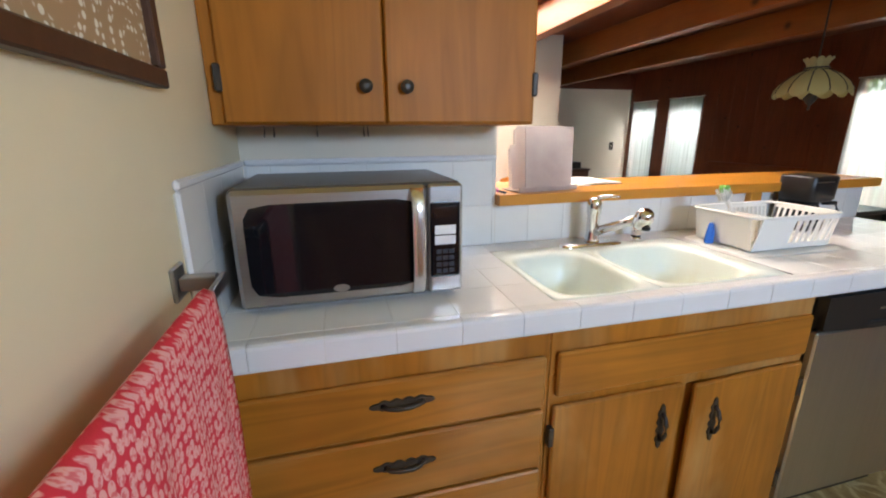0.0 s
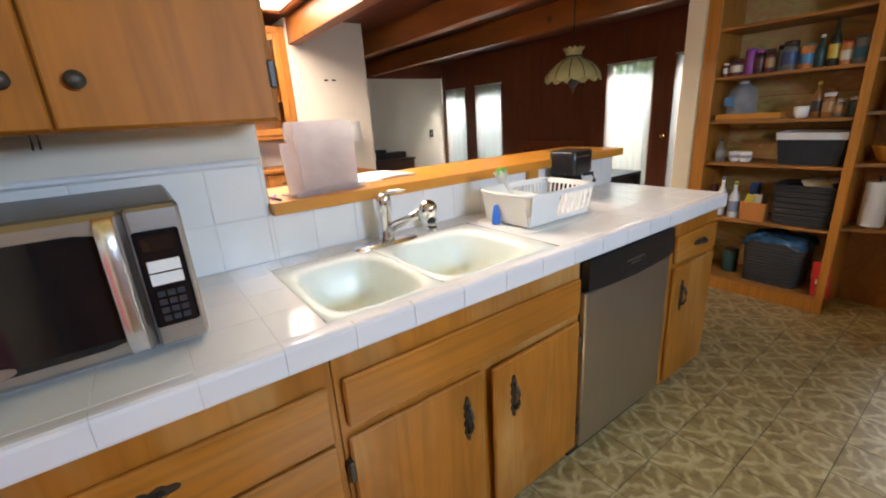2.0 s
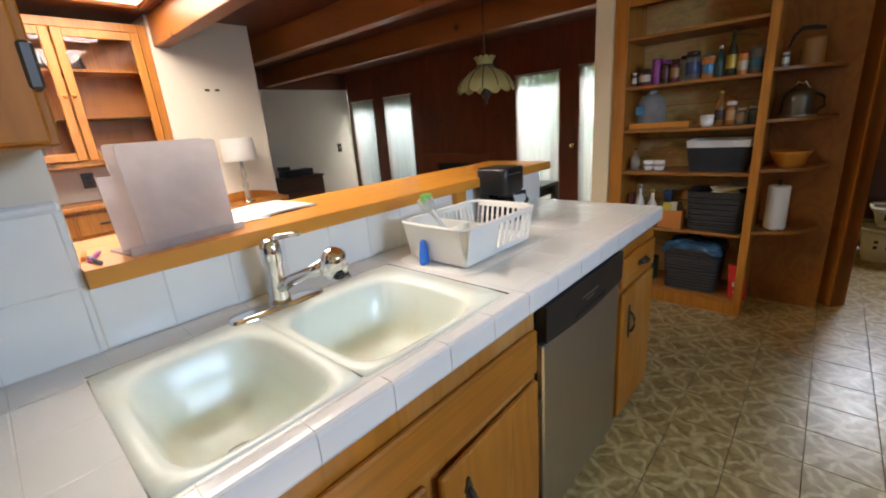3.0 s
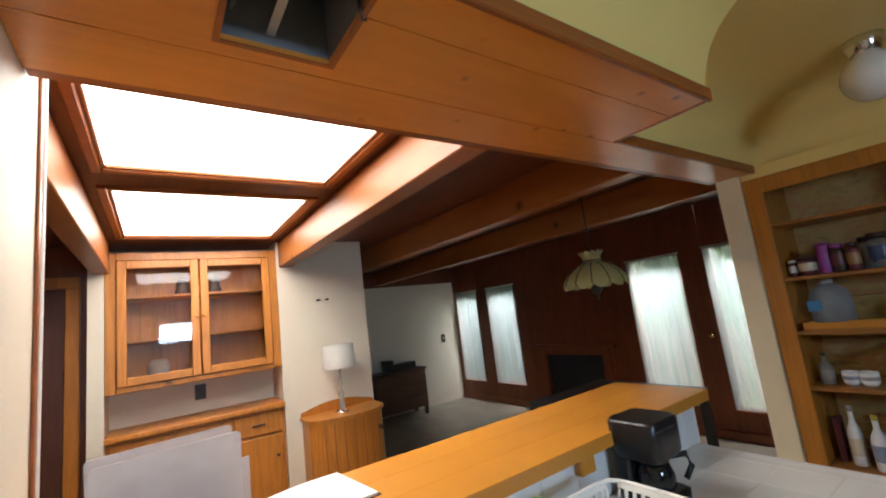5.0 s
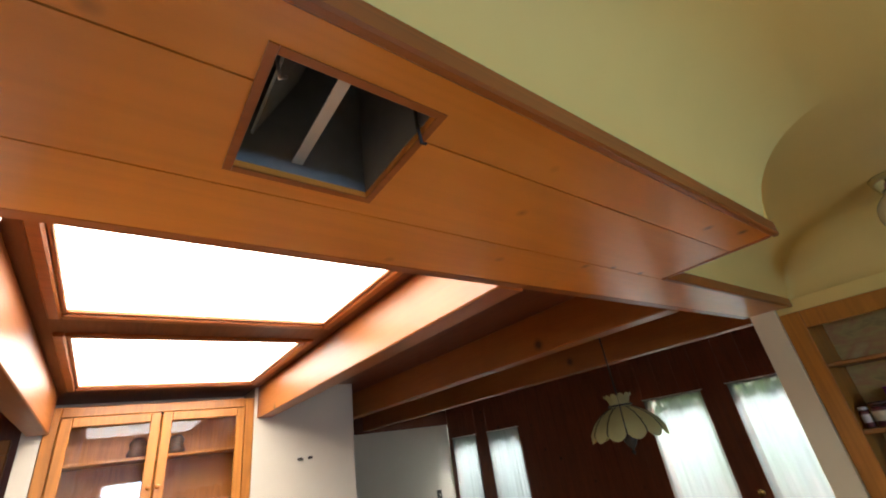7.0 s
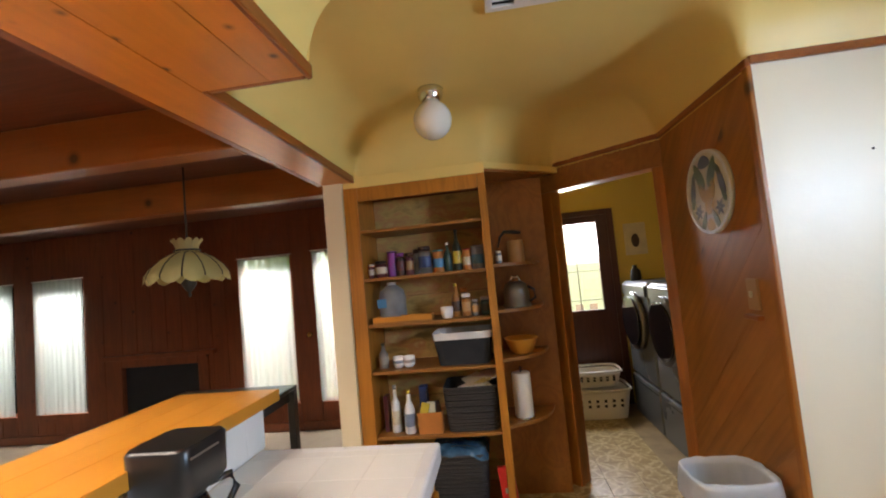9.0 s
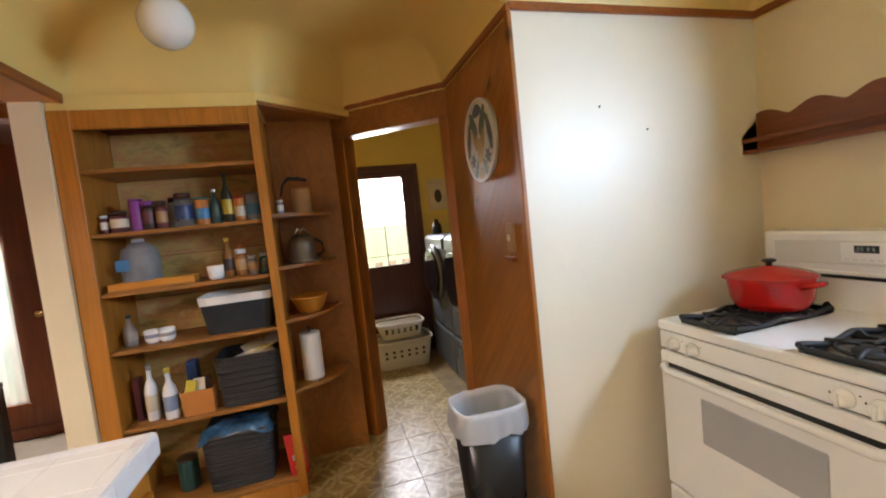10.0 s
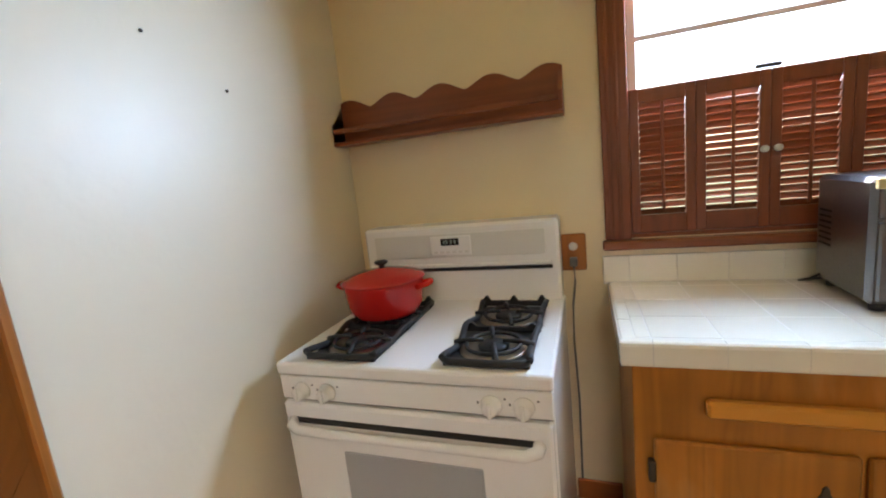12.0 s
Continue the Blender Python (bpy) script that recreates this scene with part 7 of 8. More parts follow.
part("body", half_round(0.06, 0.775, 0.0), hutch_wood, sc2)
part("top", half_round(0.7755, 0.802, 0.02), hutch_wood, sc2)
part("plinth", half_round(0.0, 0.0595, 0.008), hutch_wood, sc2)
bm = bmesh.new()
pts = [(2.30, 0.8025), (2.95, 0.8025), (2.95, 0.83)] + [(2.95 - 0.65 * i / 12, 0.83 + 0.055 * math.sin(math.pi * i / 12)) for i in range(1, 12)] + [(2.30, 0.83)]
part("gallery", poly(bm, [(x, 4.715, z) for x, z in pts], 0.018, "y"), hutch_wood, sc2)
part("knob", boxes((2.86, 2.885, 4.40, 4.445, 0.62, 0.65), bev=0.006), bronze, sc2)
for i in range(7):
    a = math.pi * (i + 3) / 12
    x, y = 2.625 - 0.317 * math.cos(a), 4.55 - 0.172 * math.sin(a)
    part("bead", boxes((x - 0.003, x + 0.003, y - 0.003, y + 0.003, 0.08, 0.76)), beam_wood, sc2)
tl_ = thing("table_lamp", (2.60, 4.56, 0.802), "glass table lamp with a white drum shade, unlit", "lamp")
part("foot", lathe(bmesh.new(), 2.60, 4.56, [(0.055, 0.8025), (0.055, 0.812), (0.02, 0.82)], 20), chrome, tl_)
part("stem", lathe(bmesh.new(), 2.60, 4.56, [(0.018, 0.82), (0.026, 0.86), (0.014, 0.90), (0.026, 0.95), (0.014, 0.99), (0.026, 1.04), (0.014, 1.08), (0.012, 1.18)], 16), jarglass, tl_, "stacked clear glass stem")
part("shade", lathe(bmesh.new(), 2.60, 4.56, [(0.138, 1.165), (0.130, 1.355), (0.127, 1.355), (0.135, 1.165)], 32, False), translucent("lampshade", (0.78, 0.76, 0.72), 0.05), tl_, "white fabric drum shade")
for cx_ in (2.52, 2.60):
    whole("wall_hook", boxes((cx_ - 0.018, cx_ + 0.018, 4.725, 4.7395, 1.755, 1.772), bev=0.004), bronze, "small brass wall bracket on the off-white wall", "bracket", "wall brackets", at=(cx_, 4.74, 1.76))

# hall beyond the passage
hd = thing("door_2", (0.55, 4.9, 0), "dark brown hall doorway with wooden casing", "door", kind="structure")
part("casing", boxes((0.80, 0.88, 4.86, 4.899, 0, 2.0), (-0.05, 0.03, 4.86, 4.899, 0, 2.0), (-0.05, 0.88, 4.86, 4.899, 2.001, 2.08), bev=0.004), hutch_wood, hd)
part("leaf", boxes((0.031, 0.799, 4.875, 4.897, 0, 2.0), bev=0.003), dbrown, hd)

# sideboard at the far wall
dr2 = thing("dresser", (4.4, 7.05, 0), "dark brown wooden dresser by the pale wall", "dresser")
DX0, DX1, DY0, DY1 = 3.95, 4.82, 6.86, 7.24
part("body", boxes((DX0, DX1, DY0, DY1, 0.12, 0.68), bev=0.004), brown_dark, dr2)
part("top", boxes((DX0 - 0.012, DX1 + 0.02, DY0 - 0.02, DY1, 0.6805, 0.71), bev=0.005), brown_dark, dr2)
for lx in (DX0 + 0.03, DX1 - 0.03):
    for ly in (DY0 + 0.03, DY1 - 0.03):
        part("leg", boxes((lx - 0.025, lx + 0.025, ly - 0.025, ly + 0.025, 0, 0.1195), bev=0.003), brown_dark, dr2)
for z0, z1 in ((0.15, 0.31), (0.33, 0.49), (0.51, 0.66)):
    d = part("drawer", boxes((DX0 + 0.02, DX1 - 0.02, DY0 - 0.014, DY0 - 0.0005, z0, z1), bev=0.004), wood("dresser_front_%d" % int(z0 * 100), (0.10, 0.04, 0.018), "x", 0.4), dr2)
    part("pull", boxes((4.33, 4.43, DY0 - 0.03, DY0 - 0.0145, (z0 + z1) / 2 - 0.008, (z0 + z1) / 2 + 0.008), bev=0.003), bronze, d)
au = thing("stereo", (4.45, 7.02, 0.71), "small black stereo standing on the dresser", "stereo")
part("case", boxes((4.22, 4.70, 6.92, 7.16, 0.7105, 0.82), bev=0.008), black_plastic, au)
part("speaker", boxes((4.20, 4.32, 6.94, 7.14, 0.8205, 0.88), bev=0.006), black_plastic, au)
swp = thing("light_switch", (5.49, 7.25, 1.07), "dark switch plate on the pale far wall", "switch")
part("plate", boxes((5.45, 5.53, 7.238, 7.2495, 1.0, 1.14), bev=0.003), bronze, swp)
part("toggle", boxes((5.483, 5.497, 7.228, 7.2375, 1.06, 1.085), bev=0.002), C["cream"], swp)

# fireplace
fpl = thing("fireplace", (FAR, 4.72, 0), "black fireplace opening with a plain wooden surround", "fireplace", kind="structure")
part("firebox", boxes((FAR + 0.40, FAR + 0.42, 4.25, 5.20, 0.0, 0.80), (FAR + 0.125, FAR + 0.399, 4.25, 4.269, 0.0, 0.80), (FAR + 0.125, FAR + 0.399, 5.181, 5.20, 0.0, 0.80), (FAR + 0.125, FAR + 0.40, 4.25, 5.20, 0.78, 0.80)), black_void, fpl)
# Black sheet added to fill the opening, in front of the firebox.
part("screen", boxes((FAR + 0.03, FAR + 0.035, 4.272, 5.178, 0.062, 0.768)), paint("opening_black", (0.012, 0.012, 0.014), 0.6, 0.3, 0.1), fpl)
part("mantel", boxes((FAR - 0.06, FAR - 0.001, 4.05, 5.38, 0.86, 0.91), bev=0.004), panel_wood, fpl)
part("surround", boxes((FAR - 0.02, FAR - 0.001, 4.15, 4.268, 0, 0.859), (FAR - 0.02, FAR - 0.001, 5.182, 5.30, 0, 0.859), (FAR - 0.02, FAR - 0.001, 4.2685, 5.1815, 0.772, 0.859), bev=0.003), panel_wood, fpl)
part("hearth", boxes((FAR - 0.35, FAR - 0.021, 4.15, 5.30, 0.0, 0.055), bev=0.005), black_void, fpl)

# garden openings: frames, panes, curtains
random.seed(21)
names = ["window_2", "window_3", "window_4", "window_5"]
for nm, (y0, y1, z0, z1) in zip(names, openings[:4]):
    wd = thing(nm, (FAR, (y0 + y1) / 2, z0), "tall glazed garden opening framed in dark red-brown wood", "window", kind="structure")
    part("frame", boxes((FAR + 0.02, FAR + 0.07, y0, y0 + 0.03, z0, z1), (FAR + 0.02, FAR + 0.07, y1 - 0.03, y1, z0, z1), (FAR + 0.02, FAR + 0.07, y0 + 0.0305, y1 - 0.0305, z0, z0 + 0.03), (FAR + 0.02, FAR + 0.07, y0 + 0.0305, y1 - 0.0305, z1 - 0.03, z1), bev=0.003), red_wood_z, wd)
    p_ = part("pane", boxes((FAR + 0.043, FAR + 0.047, y0 + 0.0305, y1 - 0.0305, z0 + 0.0305, z1 - 0.0305)), clear_glass, wd)
    p_.visible_shadow = False
    bm = bmesh.new()
    n = 60
    ph = random.uniform(0, 6)
    top_, bot_ = [], []
    for i in range(n + 1):
        u = i / n
        y = y0 + 0.005 + (y1 - y0 - 0.01) * u
        w_ = 0.0028 * math.sin(u * 62 + ph + 1.5 * math.sin(u * 9)) + 0.0025 * math.sin(u * 23)
        top_.append(bm.verts.new((FAR - 0.014 + w_, y, z1 - 0.005 + 0.004 * math.sin(u * 70))))
        bot_.append(bm.verts.new((FAR - 0.014 + 1.3 * w_, y + 0.006 * math.sin(u * 11 + ph), z0 + 0.01)))
    for i in range(n):
        bm.faces.new((top_[i], top_[i + 1], bot_[i + 1], bot_[i])).smooth = True
    cu = thing("curtain", (FAR - 0.014, (y0 + y1) / 2, z0), "gathered white sheer curtain over the garden glass", "curtain", "sheer curtains")
    part("cloth", bm, curtain_mat, cu)
    part("rod", tube(bmesh.new(), [(FAR - 0.014, y0 - 0.01, z1 - 0.004), (FAR - 0.014, y1 + 0.01, z1 - 0.004)], 0.005, 8), plastic_white, cu)
kn = lathe(bmesh.new(), 0, 0, [(0.012, 0), (0.012, 0.03), (0.028, 0.04), (0.03, 0.055), (0.02, 0.068), (0.003, 0.07)], 16)
bmesh.ops.transform(kn, matrix=pose(FAR, 2.975, 0.98, 0, -90, 0), verts=kn.verts)
whole("door_knob", kn, metal("brass", (0.55, 0.38, 0.14), 0.25), "round brass door knob on the dark wall", "door knob", at=(FAR, 2.975, 0.98))
structure("baseboard_living", boxes((FAR - 0.015, FAR - 0.001, 2.02, 4.14, 0, 0.09), (FAR - 0.015, FAR - 0.001, 5.31, 7.24, 0, 0.09), bev=0.003), red_wood, "dark red-brown living room baseboard")

# petal lamp
pl = thing("pendant_lamp", (4.02, 2.92, 1.6), "hanging petal-shaped cream slag glass lamp with wavy crown", "pendant lamp")
LXp, LYp = 4.02, 2.92
LS = 0.79
slag = translucent("slag_glass", (0.66, 0.60, 0.27), 0.05)
came = paint("lead_came", (0.03, 0.026, 0.02), 0.4, 0.2, 0)
NP = 12
PROF = [(0.075, 1.795), (0.115, 1.785), (0.185, 1.745), (0.250, 1.685), (0.287, 1.625), (0.290, 1.595)]
for kp in range(NP):
    a0, a1 = 2 * math.pi * kp / NP, 2 * math.pi * (kp + 1) / NP
    bm = bmesh.new()
    rows = []
    for q, (r, z) in enumerate(PROF):
        row = []
        for j in range(7):
            u = j / 6
            a = a0 + (a1 - a0) * (0.04 + 0.92 * u)
            puff = 1 + 0.035 * math.sin(math.pi * u) * q / 5
            zz = z - (0.042 * math.sin(math.pi * u) ** 0.8 if q == 5 else 0.010 * math.sin(math.pi * u) * q / 5)
            row.append(bm.verts.new((LXp + LS * r * puff * math.cos(a), LYp + LS * r * puff * math.sin(a), 1.595 + LS * (zz - 1.595))))
        rows.append(row)
    for a_, b_ in zip(rows, rows[1:]):
        for j in range(6):
            bm.faces.new((a_[j], a_[j + 1], b_[j + 1], b_[j])).smooth = True
    part("petal", bm, slag, pl)
    part("came", tube(bmesh.new(), [(LXp + LS * r * math.cos(a0), LYp + LS * r * math.sin(a0), 1.595 + LS * (z - 1.595)) for r, z in PROF], 0.004, 6), came, pl)
    am = (a0 + a1) / 2
    bm = bmesh.new()
    rows = []
    for q, (r, z) in enumerate(((0.085, 1.800), (0.080, 1.835), (0.092, 1.865), (0.112, 1.885))):
        row = []
        for j in range(5):
            u = j / 4
            a = a0 + (a1 - a0) * (0.03 + 0.94 * u)
            row.append(bm.verts.new((LXp + LS * r * math.cos(a), LYp + LS * r * math.sin(a), 1.595 + LS * (z - 1.595) + (0.016 * math.sin(math.pi * u) if q == 3 else 0))))
        rows.append(row)
    for a_, b_ in zip(rows, rows[1:]):
        for j in range(4):
            bm.faces.new((a_[j], a_[j + 1], b_[j + 1], b_[j])).smooth = True
    part("crown_petal", bm, slag, pl)
part("band", lathe(bmesh.new(), LXp, LYp, [(0.074, 1.760), (0.078, 1.765), (0.074, 1.771)], 28, False), came, pl)
part("finial", lathe(bmesh.new(), LXp, LYp, [(0.003, 1.47), (0.012, 1.485), (0.006, 1.50), (0.03, 1.53), (0.045, 1.56), (0.02, 1.59), (0.008, 1.60), (0.008, 1.80)], 16), bronze, pl)
part("bulb", lathe(bmesh.new(), LXp + 0.0, LYp, [(0.012, 1.62), (0.03, 1.65), (0.03, 1.69), (0.012, 1.72)], 14), enamel, pl)
part("chain", tube(bmesh.new(), [(LXp, LYp, 1.80), (LXp, LYp, 2.299)], 0.006, 8), bronze, pl)

# dark table behind the bar
tbm = paint("dark_green_paint", (0.03, 0.04, 0.042), 0.35, 0.2, 0.05)
dt = thing("dining_table", (4.18, 3.0, 0), "dark green-black painted dining table", "table")
TX0, TX1, TY0, TY1, TZ = 3.72, 4.65, 2.58, 3.50, 0.745
part("tabletop", boxes((TX0, TX1, TY0, TY1, TZ - 0.03, TZ), bev=0.005), tbm, dt)
part("apron", boxes((TX0 + 0.04, TX1 - 0.04, TY0 + 0.04, TY0 + 0.06, TZ - 0.11, TZ - 0.031), (TX0 + 0.04, TX1 - 0.04, TY1 - 0.06, TY1 - 0.04, TZ - 0.11, TZ - 0.031), (TX0 + 0.04, TX0 + 0.06, TY0 + 0.0605, TY1 - 0.0605, TZ - 0.11, TZ - 0.031), (TX1 - 0.06, TX1 - 0.04, TY0 + 0.0605, TY1 - 0.0605, TZ - 0.11, TZ - 0.031)), tbm, dt)
for lx in (TX0 + 0.03, TX1 - 0.03):
    for ly in (TY0 + 0.03, TY1 - 0.03):
        part("leg", boxes((lx - 0.028, lx + 0.028, ly - 0.028, ly + 0.028, 0, TZ - 0.0305), bev=0.004), tbm, dt)

# garden
# Added pale slab that keeps the view through the back door bright.
structure("patio", boxes((6.35, 9.0, -4.0, 2.6, -0.149, -0.10)), paint("pale_slab", (0.52, 0.50, 0.46), 0.8, 0.15, 0.1), "added pale ground slab outside the back door")
structure("ground", boxes((6.35, 400, -300, 300, -0.25, -0.15), (-300, 6.35, -300, -1.45, -0.25, -0.15)), paint("lawn_and_soil", (0.10, 0.12, 0.04), 0.9, 0.4, 0.1), "green-brown garden ground outside")
fence_mat = wood("weathered_fence", (0.30, 0.25, 0.20), "z", 0.8)
fen = thing("garden_fence", (7.9, 5.0, 0), "weathered grey wooden fence in the garden", "fence")
for i in range(60):
    y = -2.0 + i * 0.2
    part("slat", boxes((7.9, 7.92, y, y + 0.11, -0.15, 0.85)), fence_mat, fen)
part("rail", boxes((7.921, 7.95, -2.0, 10.0, 0.6, 0.66)), fence_mat, fen)
m, t, b = nodes_of("leaves", 0.6)
oi = t.nodes.new("ShaderNodeNewGeometry")
t.links.new(ramp(t, oi.outputs["Random Per Island"], [(0.0, (0.03, 0.09, 0.015)), (0.6, (0.08, 0.20, 0.03)), (1.0, (0.16, 0.30, 0.06))]), b.inputs["Base Color"])
tl2 = t.nodes.new("ShaderNodeBsdfTranslucent")
tl2.inputs[0].default_value = (0.16, 0.32, 0.05, 1)
mx_ = t.nodes.new("ShaderNodeMixShader")
mx_.inputs[0].default_value = 0.4
t.links.new(b.outputs[0], mx_.inputs[1])
t.links.new(tl2.outputs[0], mx_.inputs[2])
t.links.new(mx_.outputs[0], t.nodes["Material Output"].inputs[0])
leaf_mat = m
bark = paint("bark", (0.10, 0.07, 0.045), 0.9, 0.3, 0.4, 5.0)
random.seed(33)


def tree(x, y, h, crown, n):
    ob = thing("garden_tree", (x, y, -0.15), "leafy green garden tree beyond the windows", "tree", "garden trees")
    part("trunk", tube(bmesh.new(), [(x, y, -0.15), (x + 0.05, y + 0.04, h * 0.35), (x - 0.04, y + 0.1, h * 0.62), (x, y + 0.05, h * 0.85)], [0.11, 0.085, 0.06, 0.025], 9), bark, ob)
    bml = bmesh.new()
    for k in range(6):
        a = k * 1.05
        tube(bml, [(x, y, h * 0.4 + k * 0.1), (x + crown * 0.5 * math.cos(a), y + crown * 0.5 * math.sin(a), h * 0.55 + k * 0.12), (x + crown * 0.8 * math.cos(a), y + crown * 0.8 * math.sin(a), h * 0.7 + k * 0.1)], [0.035, 0.022, 0.008], 6)
    part("limbs", bml, bark, ob)
    verts, faces = [], []
    centres = [(random.gauss(0, crown * 0.5), random.gauss(0, crown * 0.5), h * 0.62 + random.gauss(0, h * 0.2)) for _ in range(26)]
    for i in range(n):
        c = random.choice(centres)
        p = Vector((x + c[0] + random.gauss(0, 0.2), y + c[1] + random.gauss(0, 0.2), max(0.1, c[2] + random.gauss(0, 0.18))))
        rot = Euler((random.uniform(0, 6), random.uniform(0, 6), random.uniform(0, 6))).to_matrix()
        s = random.uniform(0.035, 0.08)
        k = len(verts)
        for q in ((-s, 0, 0), (0, -s * 0.5, 0.1 * s), (s, 0, 0), (0, s * 0.5, 0.1 * s)):
            verts.append(p + rot @ Vector(q))
        faces.append((k, k + 1, k + 2, k + 3))
    me = bpy.data.meshes.new("crown")
    me.from_pydata([v - Vector((x, y, -0.15)) for v in verts], [], faces)
    me.materials.append(leaf_mat)
    cr = new("crown", me)
    cr.parent = ob


for tx, ty, th in ((9.2, 3.6, 3.2), (9.8, 5.4, 3.8), (9.0, 7.2, 3.4), (9.6, 9.0, 3.8), (10.4, 11.0, 4.0), (11.2, 7.8, 4.4), (11.0, 4.2, 4.4)):
    tree(tx, ty, th, 1.0, 2200)

# ---- tiles, laid last ----


def slab_mesh(name, w, d, h, mat, bev=0.0012):
    bm = boxes((-w / 2, w / 2, -d / 2, d / 2, 0, h), bev=0)
    top_edges = [e for e in bm.edges if all(v.co.z > h * 0.5 for v in e.verts)]
    bmesh.ops.bevel(bm, geom=top_edges, offset=bev, segments=1, affect="EDGES")
    return mesh_from(bm, name, mat)


T = 0.152
# sink worktop tiles


def tile_fit(x0, x1, y0, y1, z, h, mat, parent):
    """Whole tiles share one mesh; cut ones are made to measure."""
    w, d = x1 - x0, y1 - y0
    if w < 0.008 or d < 0.008:
        return
    key = (round(w, 3), round(d, 3), mat.name)
    if key not in TILES:
        TILES[key] = slab_mesh("tile", w - 0.0016, d - 0.0016, h, mat)
    pieces("tile", TILES[key], parent, [((x0 + x1) / 2, (y0 + y1) / 2, z)])


TILES = {}


def grid_lines(a, b, start):
    out = [a]
    k = start - math.ceil((start - a) / T) * T
    while k < b - 0.01:
        if k > a + 0.012:
            out.append(k)
        k += T
    return out + [b]


gx, gy = grid_lines(XL + 0.004, 2.968, 0.795), grid_lines(1.290, YB - 0.010, 1.290)
for x0, x1 in zip(gx, gx[1:]):
    for y0, y1 in zip(gy, gy[1:]):
        if x1 <= SX0 or x0 >= SX1 or y1 <= SY0 or y0 >= SY1 + 0.012:
            tile_fit(x0, x1, y0, y1, CT - 0.0038, 0.0068, tile_white, worktop)
            continue
        for a, b in ((x0, min(x1, SX0)), (max(x0, SX1), x1)):
            if b > a:
                tile_fit(a, b, y0, y1, CT - 0.0038, 0.0068, tile_white, worktop)
        a, b = max(x0, SX0), min(x1, SX1)
        if y0 < SY0 - 0.008:
            tile_fit(a, b, y0, SY0 - 0.012, CT - 0.0038, 0.0068, tile_white, worktop)
        if y1 > SY1 + 0.02:
            tile_fit(a, b, SY1 + 0.013, y1, CT - 0.0038, 0.0068, tile_white, worktop)


def edge_piece(length, mat):
    """A V-cap edge tile along x: rounded nose, short skirt, upstand."""
    bm = bmesh.new()
    prof = [(0.0, -0.056), (-0.010, -0.056), (-0.012, -0.05), (-0.012, -0.006), (-0.010, 0.001), (-0.004, 0.005), (0.006, 0.0052), (0.026, 0.0035), (0.027, -0.004), (0.0, -0.004)]
    a = [bm.verts.new((-length / 2 + 0.001, y, z)) for y, z in prof]
    b = [bm.verts.new((length / 2 - 0.001, y, z)) for y, z in prof]
    for i in range(len(prof)):
        f = bm.faces.new((a[i], a[(i + 1) % len(prof)], b[(i + 1) % len(prof)], b[i]))
    bm.faces.new(a)
    bm.faces.new(b[::-1])
    return mesh_from(bm, "edge_tile", mat)


lines = grid_lines(XL + 0.004, 3.0, 0.795)
cache = {}
for x0, x1 in zip(lines, lines[1:]):
    k = round(x1 - x0, 3)
    cache.setdefault(k, edge_piece(x1 - x0, edge_tile))
    pieces("edge_tile", cache[k], worktop, [((x0 + x1) / 2, 1.262, CT - 0.001)])
side = grid_lines(1.262, YB - 0.004, 1.262)
for y0, y1 in zip(side, side[1:]):
    k = round(y1 - y0, 3)
    cache.setdefault(k, edge_piece(y1 - y0, edge_tile))
    pieces("edge_tile", cache[k], worktop, [pose(2.9955, (y0 + y1) / 2, CT - 0.001, 0, 0, 90)])
# splashback tiles, upright
splash = thing("splashback", (1.6, YB, CT), "white glazed wall tiles behind the sink", "splashback", kind="structure")
part("splash_bed", boxes((XL + 0.0005, 1.112, YB - 0.0048, YB - 0.0002, CT + 0.003, 1.2315), (1.1135, 3.0295, YB + 0.0012, YB + 0.0058, CT + 0.003, 1.0685), (XL + 0.0002, XL + 0.0055, 1.275, YB - 0.006, CT + 0.003, 1.2315)), grout, splash)
up = {}


def wall_tile(x0, x1, z0, z1, y, mat, parent, turn=0.0):
    k = (round(x1 - x0, 3), round(z1 - z0, 3), mat.name)
    if k not in up:
        bm = boxes((-k[0] / 2 + 0.0009, k[0] / 2 - 0.0009, -k[1] / 2 + 0.0013, k[1] / 2 - 0.0013, 0, 0.006))
        bmesh.ops.bevel(bm, geom=[e for e in bm.edges if all(v.co.z > 0.003 for v in e.verts)], offset=0.0018, segments=1, affect="EDGES")
        up[k] = mesh_from(bm, "tile", mat)
    pieces("tile", up[k], parent, [Matrix.Translation((0, y, 0)) @ pose((x0 + x1) / 2, 0, (z0 + z1) / 2, 90, 0, turn)])


lines = grid_lines(XL + 0.012, 1.113, 0.795)
for x0, x1 in zip(lines, lines[1:]):
    for z0, z1 in ((CT + 0.003, 1.068), (1.068, 1.231)):
        wall_tile(x0, x1, z0, z1, YB, tile_white, splash)
lines = grid_lines(1.113, 3.028, 0.795)
for x0, x1 in zip(lines, lines[1:]):
    wall_tile(x0, x1, CT + 0.003, 1.069, YB + 0.006, tile_white, splash)
lines = grid_lines(1.275, YB - 0.008, 1.275)
for y0, y1 in zip(lines, lines[1:]):
    for z0, z1 in ((CT + 0.003, 1.068), (1.068, 1.231)):
        k = (round(y1 - y0, 3), round(z1 - z0, 3), "side")
        if k not in up:
            up[k] = mesh_from(boxes((0, 0.006, -k[0] / 2 + 0.0009, k[0] / 2 - 0.0009, -k[1] / 2 + 0.0013, k[1] / 2 - 0.0013)), "tile", tile_white)
        pieces("tile", up[k], splash, [(XL + 0.0005, (y0 + y1) / 2, (z0 + z1) / 2)])

# window worktop tiles
gx, gy = grid_lines(XL + 0.004, 2.186, 2.150), grid_lines(YS + 0.009, -0.640, -0.640)
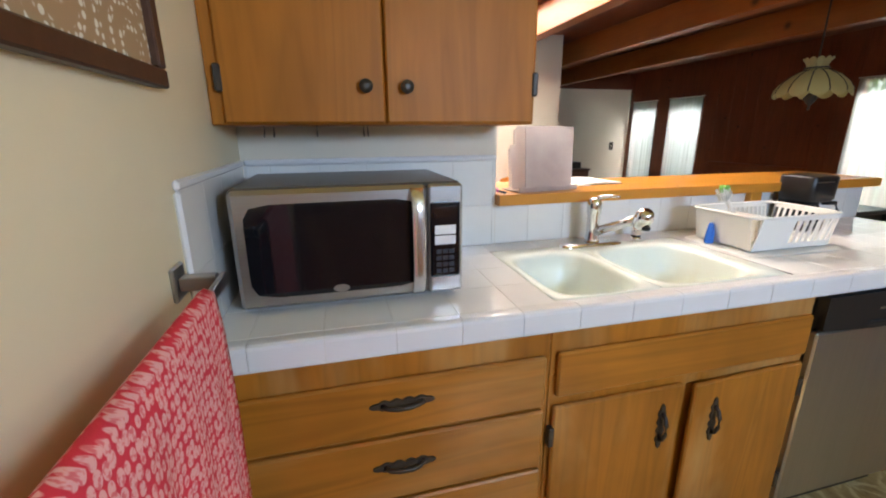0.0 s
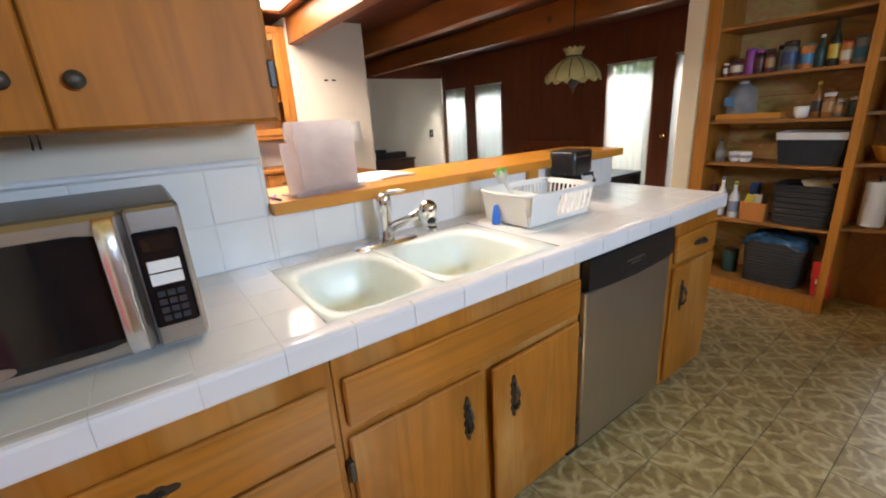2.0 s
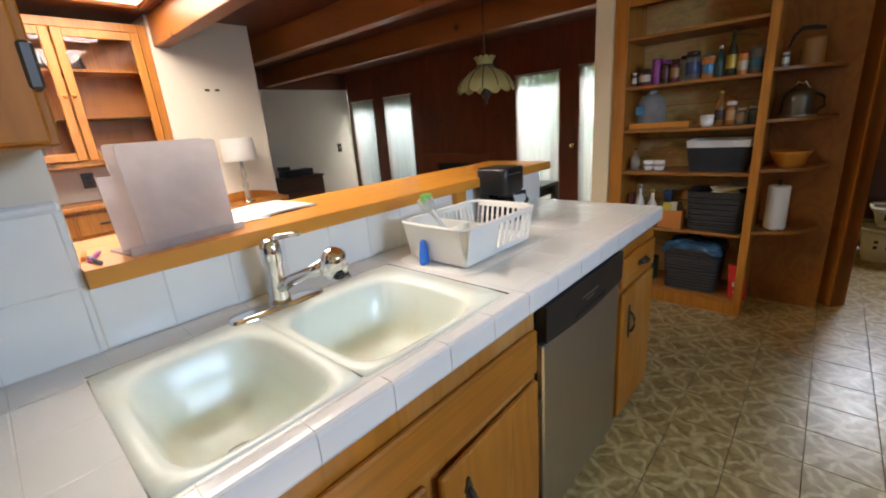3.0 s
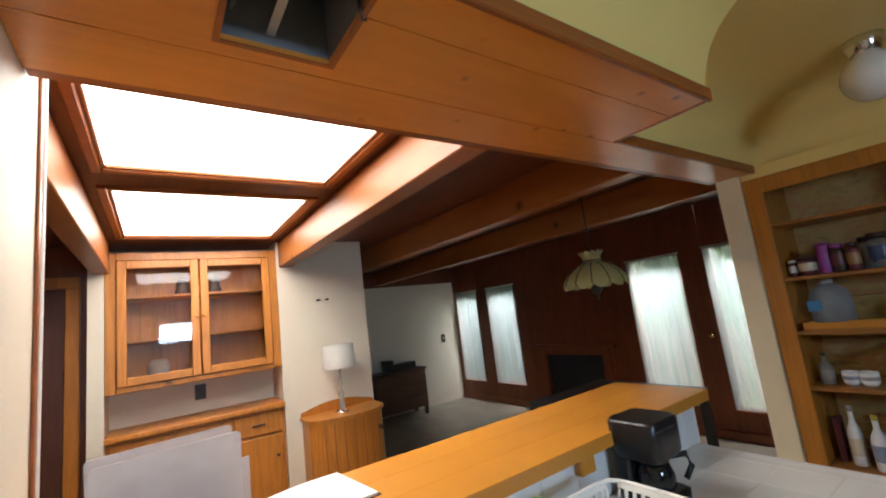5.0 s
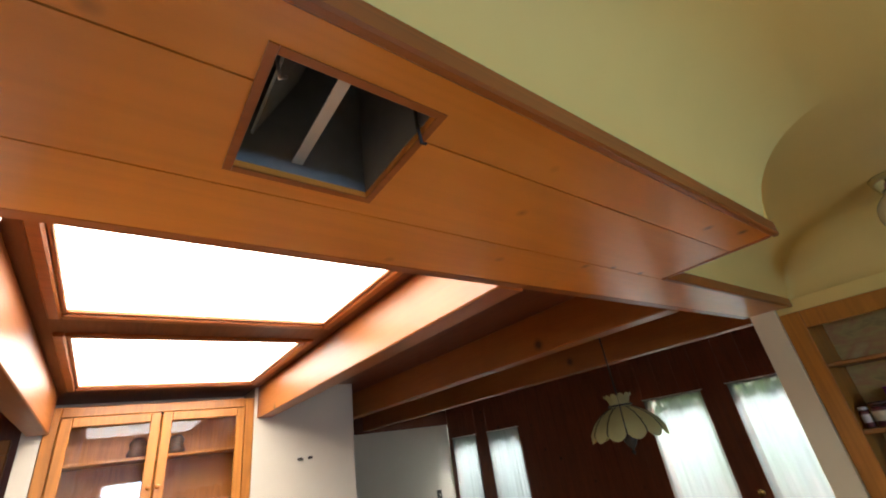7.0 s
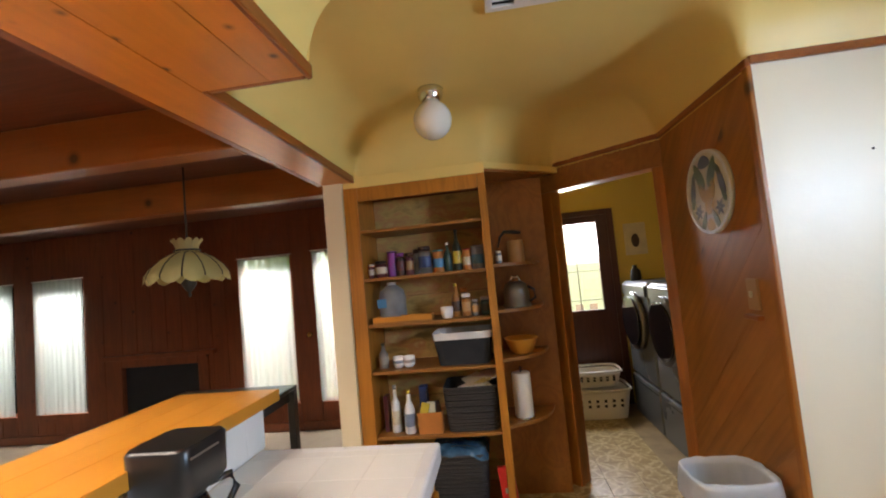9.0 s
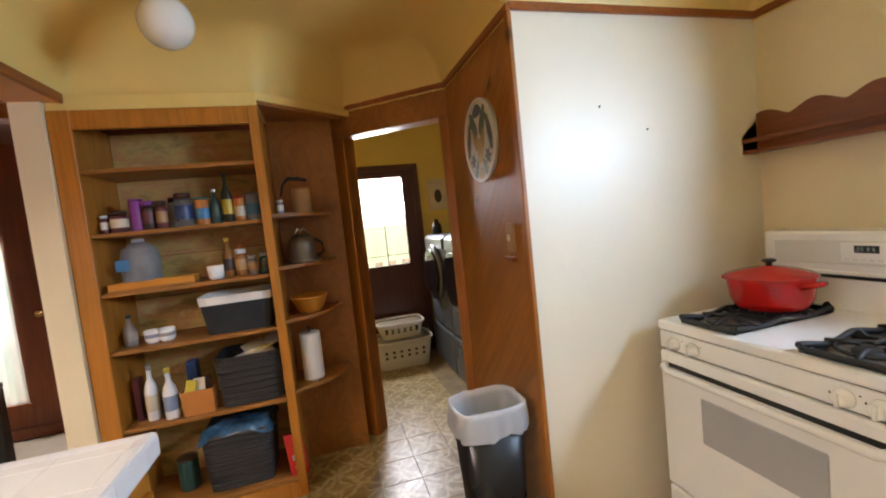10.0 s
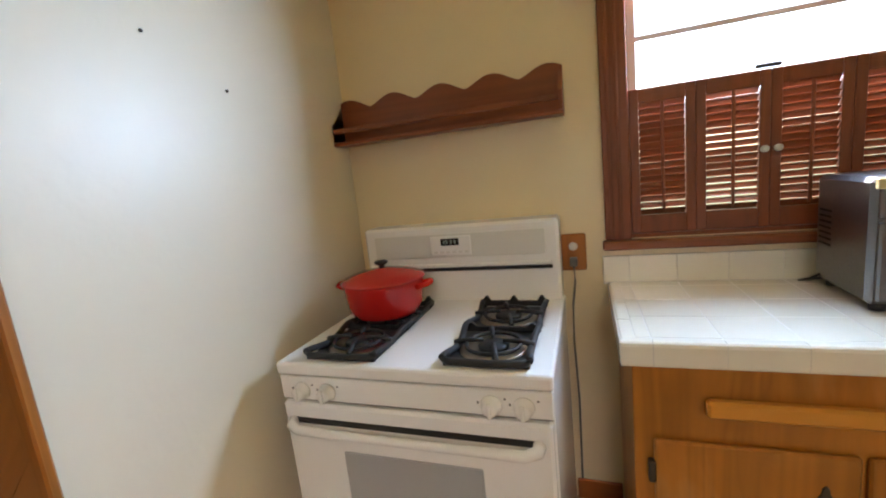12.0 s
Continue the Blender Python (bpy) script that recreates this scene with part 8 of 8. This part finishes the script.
for x0, x1 in zip(gx, gx[1:]):
    for y0, y1 in zip(gy, gy[1:]):
        tile_fit(x0, x1, y0, y1, CT - 0.0038, 0.0068, cream_tile, wt2)
lines = grid_lines(XL + 0.004, 2.222, 2.150)
for x0, x1 in zip(lines, lines[1:]):
    k = ("c", round(x1 - x0, 3))
    if k not in cache:
        cache[k] = edge_piece(x1 - x0, cream_tile)
    pieces("edge_tile", cache[k], wt2, [pose((x0 + x1) / 2, -0.612, CT - 0.001, 0, 0, 180)])
lines = grid_lines(YS + 0.009, -0.612, -0.612)
for y0, y1 in zip(lines, lines[1:]):
    k = ("c", round(y1 - y0, 3))
    if k not in cache:
        cache[k] = edge_piece(y1 - y0, cream_tile)
    pieces("edge_tile", cache[k], wt2, [pose(2.212, (y0 + y1) / 2, CT - 0.001, 0, 0, 90)])
lines = grid_lines(XL + 0.004, 2.236, 2.150)
for x0, x1 in zip(lines, lines[1:]):
    k = (round(x1 - x0, 3), "low")
    if k not in up:
        up[k] = mesh_from(boxes((-k[0] / 2 + 0.0009, k[0] / 2 - 0.0009, 0, 0.006, -0.048, 0.048), bev=0.0015), "tile", cream_tile)
    pieces("tile", up[k], wt2, [((x0 + x1) / 2, YS + 0.0085, 0.967)])

# patterned vinyl floor squares
m, t, b = nodes_of("patterned_vinyl", 0.34)
v = coords(t, (1, 1, 1), False)
warp = t.nodes.new("ShaderNodeVectorMath")
warp.operation = "MULTIPLY_ADD"
nz_ = t.nodes.new("ShaderNodeTexNoise")
nz_.inputs["Scale"].default_value = 11.0
t.links.new(coords(t, (1, 1, 1), True), nz_.inputs["Vector"])
warp.inputs[1].default_value = (0.11, 0.11, 0)
t.links.new(nz_.outputs["Color"], warp.inputs[0])
t.links.new(v, warp.inputs[2])


def vec_len(src, centre):
    d_ = t.nodes.new("ShaderNodeVectorMath")
    d_.operation = "DISTANCE"
    d_.inputs[1].default_value = centre
    t.links.new(src, d_.inputs[0])
    return d_.outputs["Value"]


def band(val, mid, half):
    s_ = t.nodes.new("ShaderNodeMath")
    s_.operation, s_.inputs[1].default_value = "SUBTRACT", mid
    t.links.new(val, s_.inputs[0])
    a_ = t.nodes.new("ShaderNodeMath")
    a_.operation = "ABSOLUTE"
    t.links.new(s_.outputs[0], a_.inputs[0])
    return ramp(t, a_.outputs[0], [(half * 0.55, (1, 1, 1)), (half, (0, 0, 0))])


H = 0.2225 / 2
lines_ = None
for c in ((H + 0.055, 0.055, 0), (-H + 0.055, 0.055, 0), (0.055, H + 0.055, 0), (0.055, -H + 0.055, 0)):
    k_ = band(vec_len(warp.outputs[0], c), H * 0.98, 0.013)
    lines_ = k_ if lines_ is None else mix(t, 1.0, lines_, k_, "LIGHTEN")
cloud = noise_tex(t, coords(t, (1, 1, 1)), 16.0, 5.0, 0.65, 0.6)
basec = ramp(t, cloud, [(0.30, (0.20, 0.125, 0.042)), (0.5, (0.32, 0.220, 0.085)), (0.70, (0.44, 0.330, 0.14))])
veinm = mix(t, 1.0, lines_, ramp(t, noise_tex(t, coords(t, (1, 1, 1)), 30.0, 3.0), [(0.35, (0.25, 0.25, 0.25)), (0.6, (1, 1, 1))]), "MULTIPLY")
colf = mix(t, mix(t, 0.9, (0, 0, 0), veinm), basec, (0.58, 0.465, 0.25))
t.links.new(colf, b.inputs["Base Color"])
t.links.new(ramp(t, cloud, [(0.3, (0.42,) * 3), (0.7, (0.28,) * 3)]), b.inputs["Roughness"])
bump(t, b, cloud, 0.12, 0.003)
FT = 0.2225
fmesh = mesh_from(boxes((-FT / 2 + 0.0014, FT / 2 - 0.0014, -FT / 2 + 0.0014, FT / 2 - 0.0014, -0.006, 0.0), bev=0.0008), "floor_tile", m)
spots = []
for i in range(-9, 18):
    for j in range(-11, 6):
        x, y = 2.16 + FT * (i + 0.5), 1.095 - FT * 0.5 + FT * j
        if not (XL - 0.1 < x < 6.02 and YS - 0.1 < y < 2.08):
            continue
        hidden = (y > 1.45 and x < 2.9) or (x > 4.62 and (y > 0.85 or y < -0.25)) or (x > 3.34 and y < -0.12) or (x < 2.1 and y < -0.78)
        if not hidden:
            spots.append(pose(x, y, 0, 0, 0, 90 * ((i * 7 + j * 3) % 4)))
pieces("floor_tile", fmesh, floor, spots)
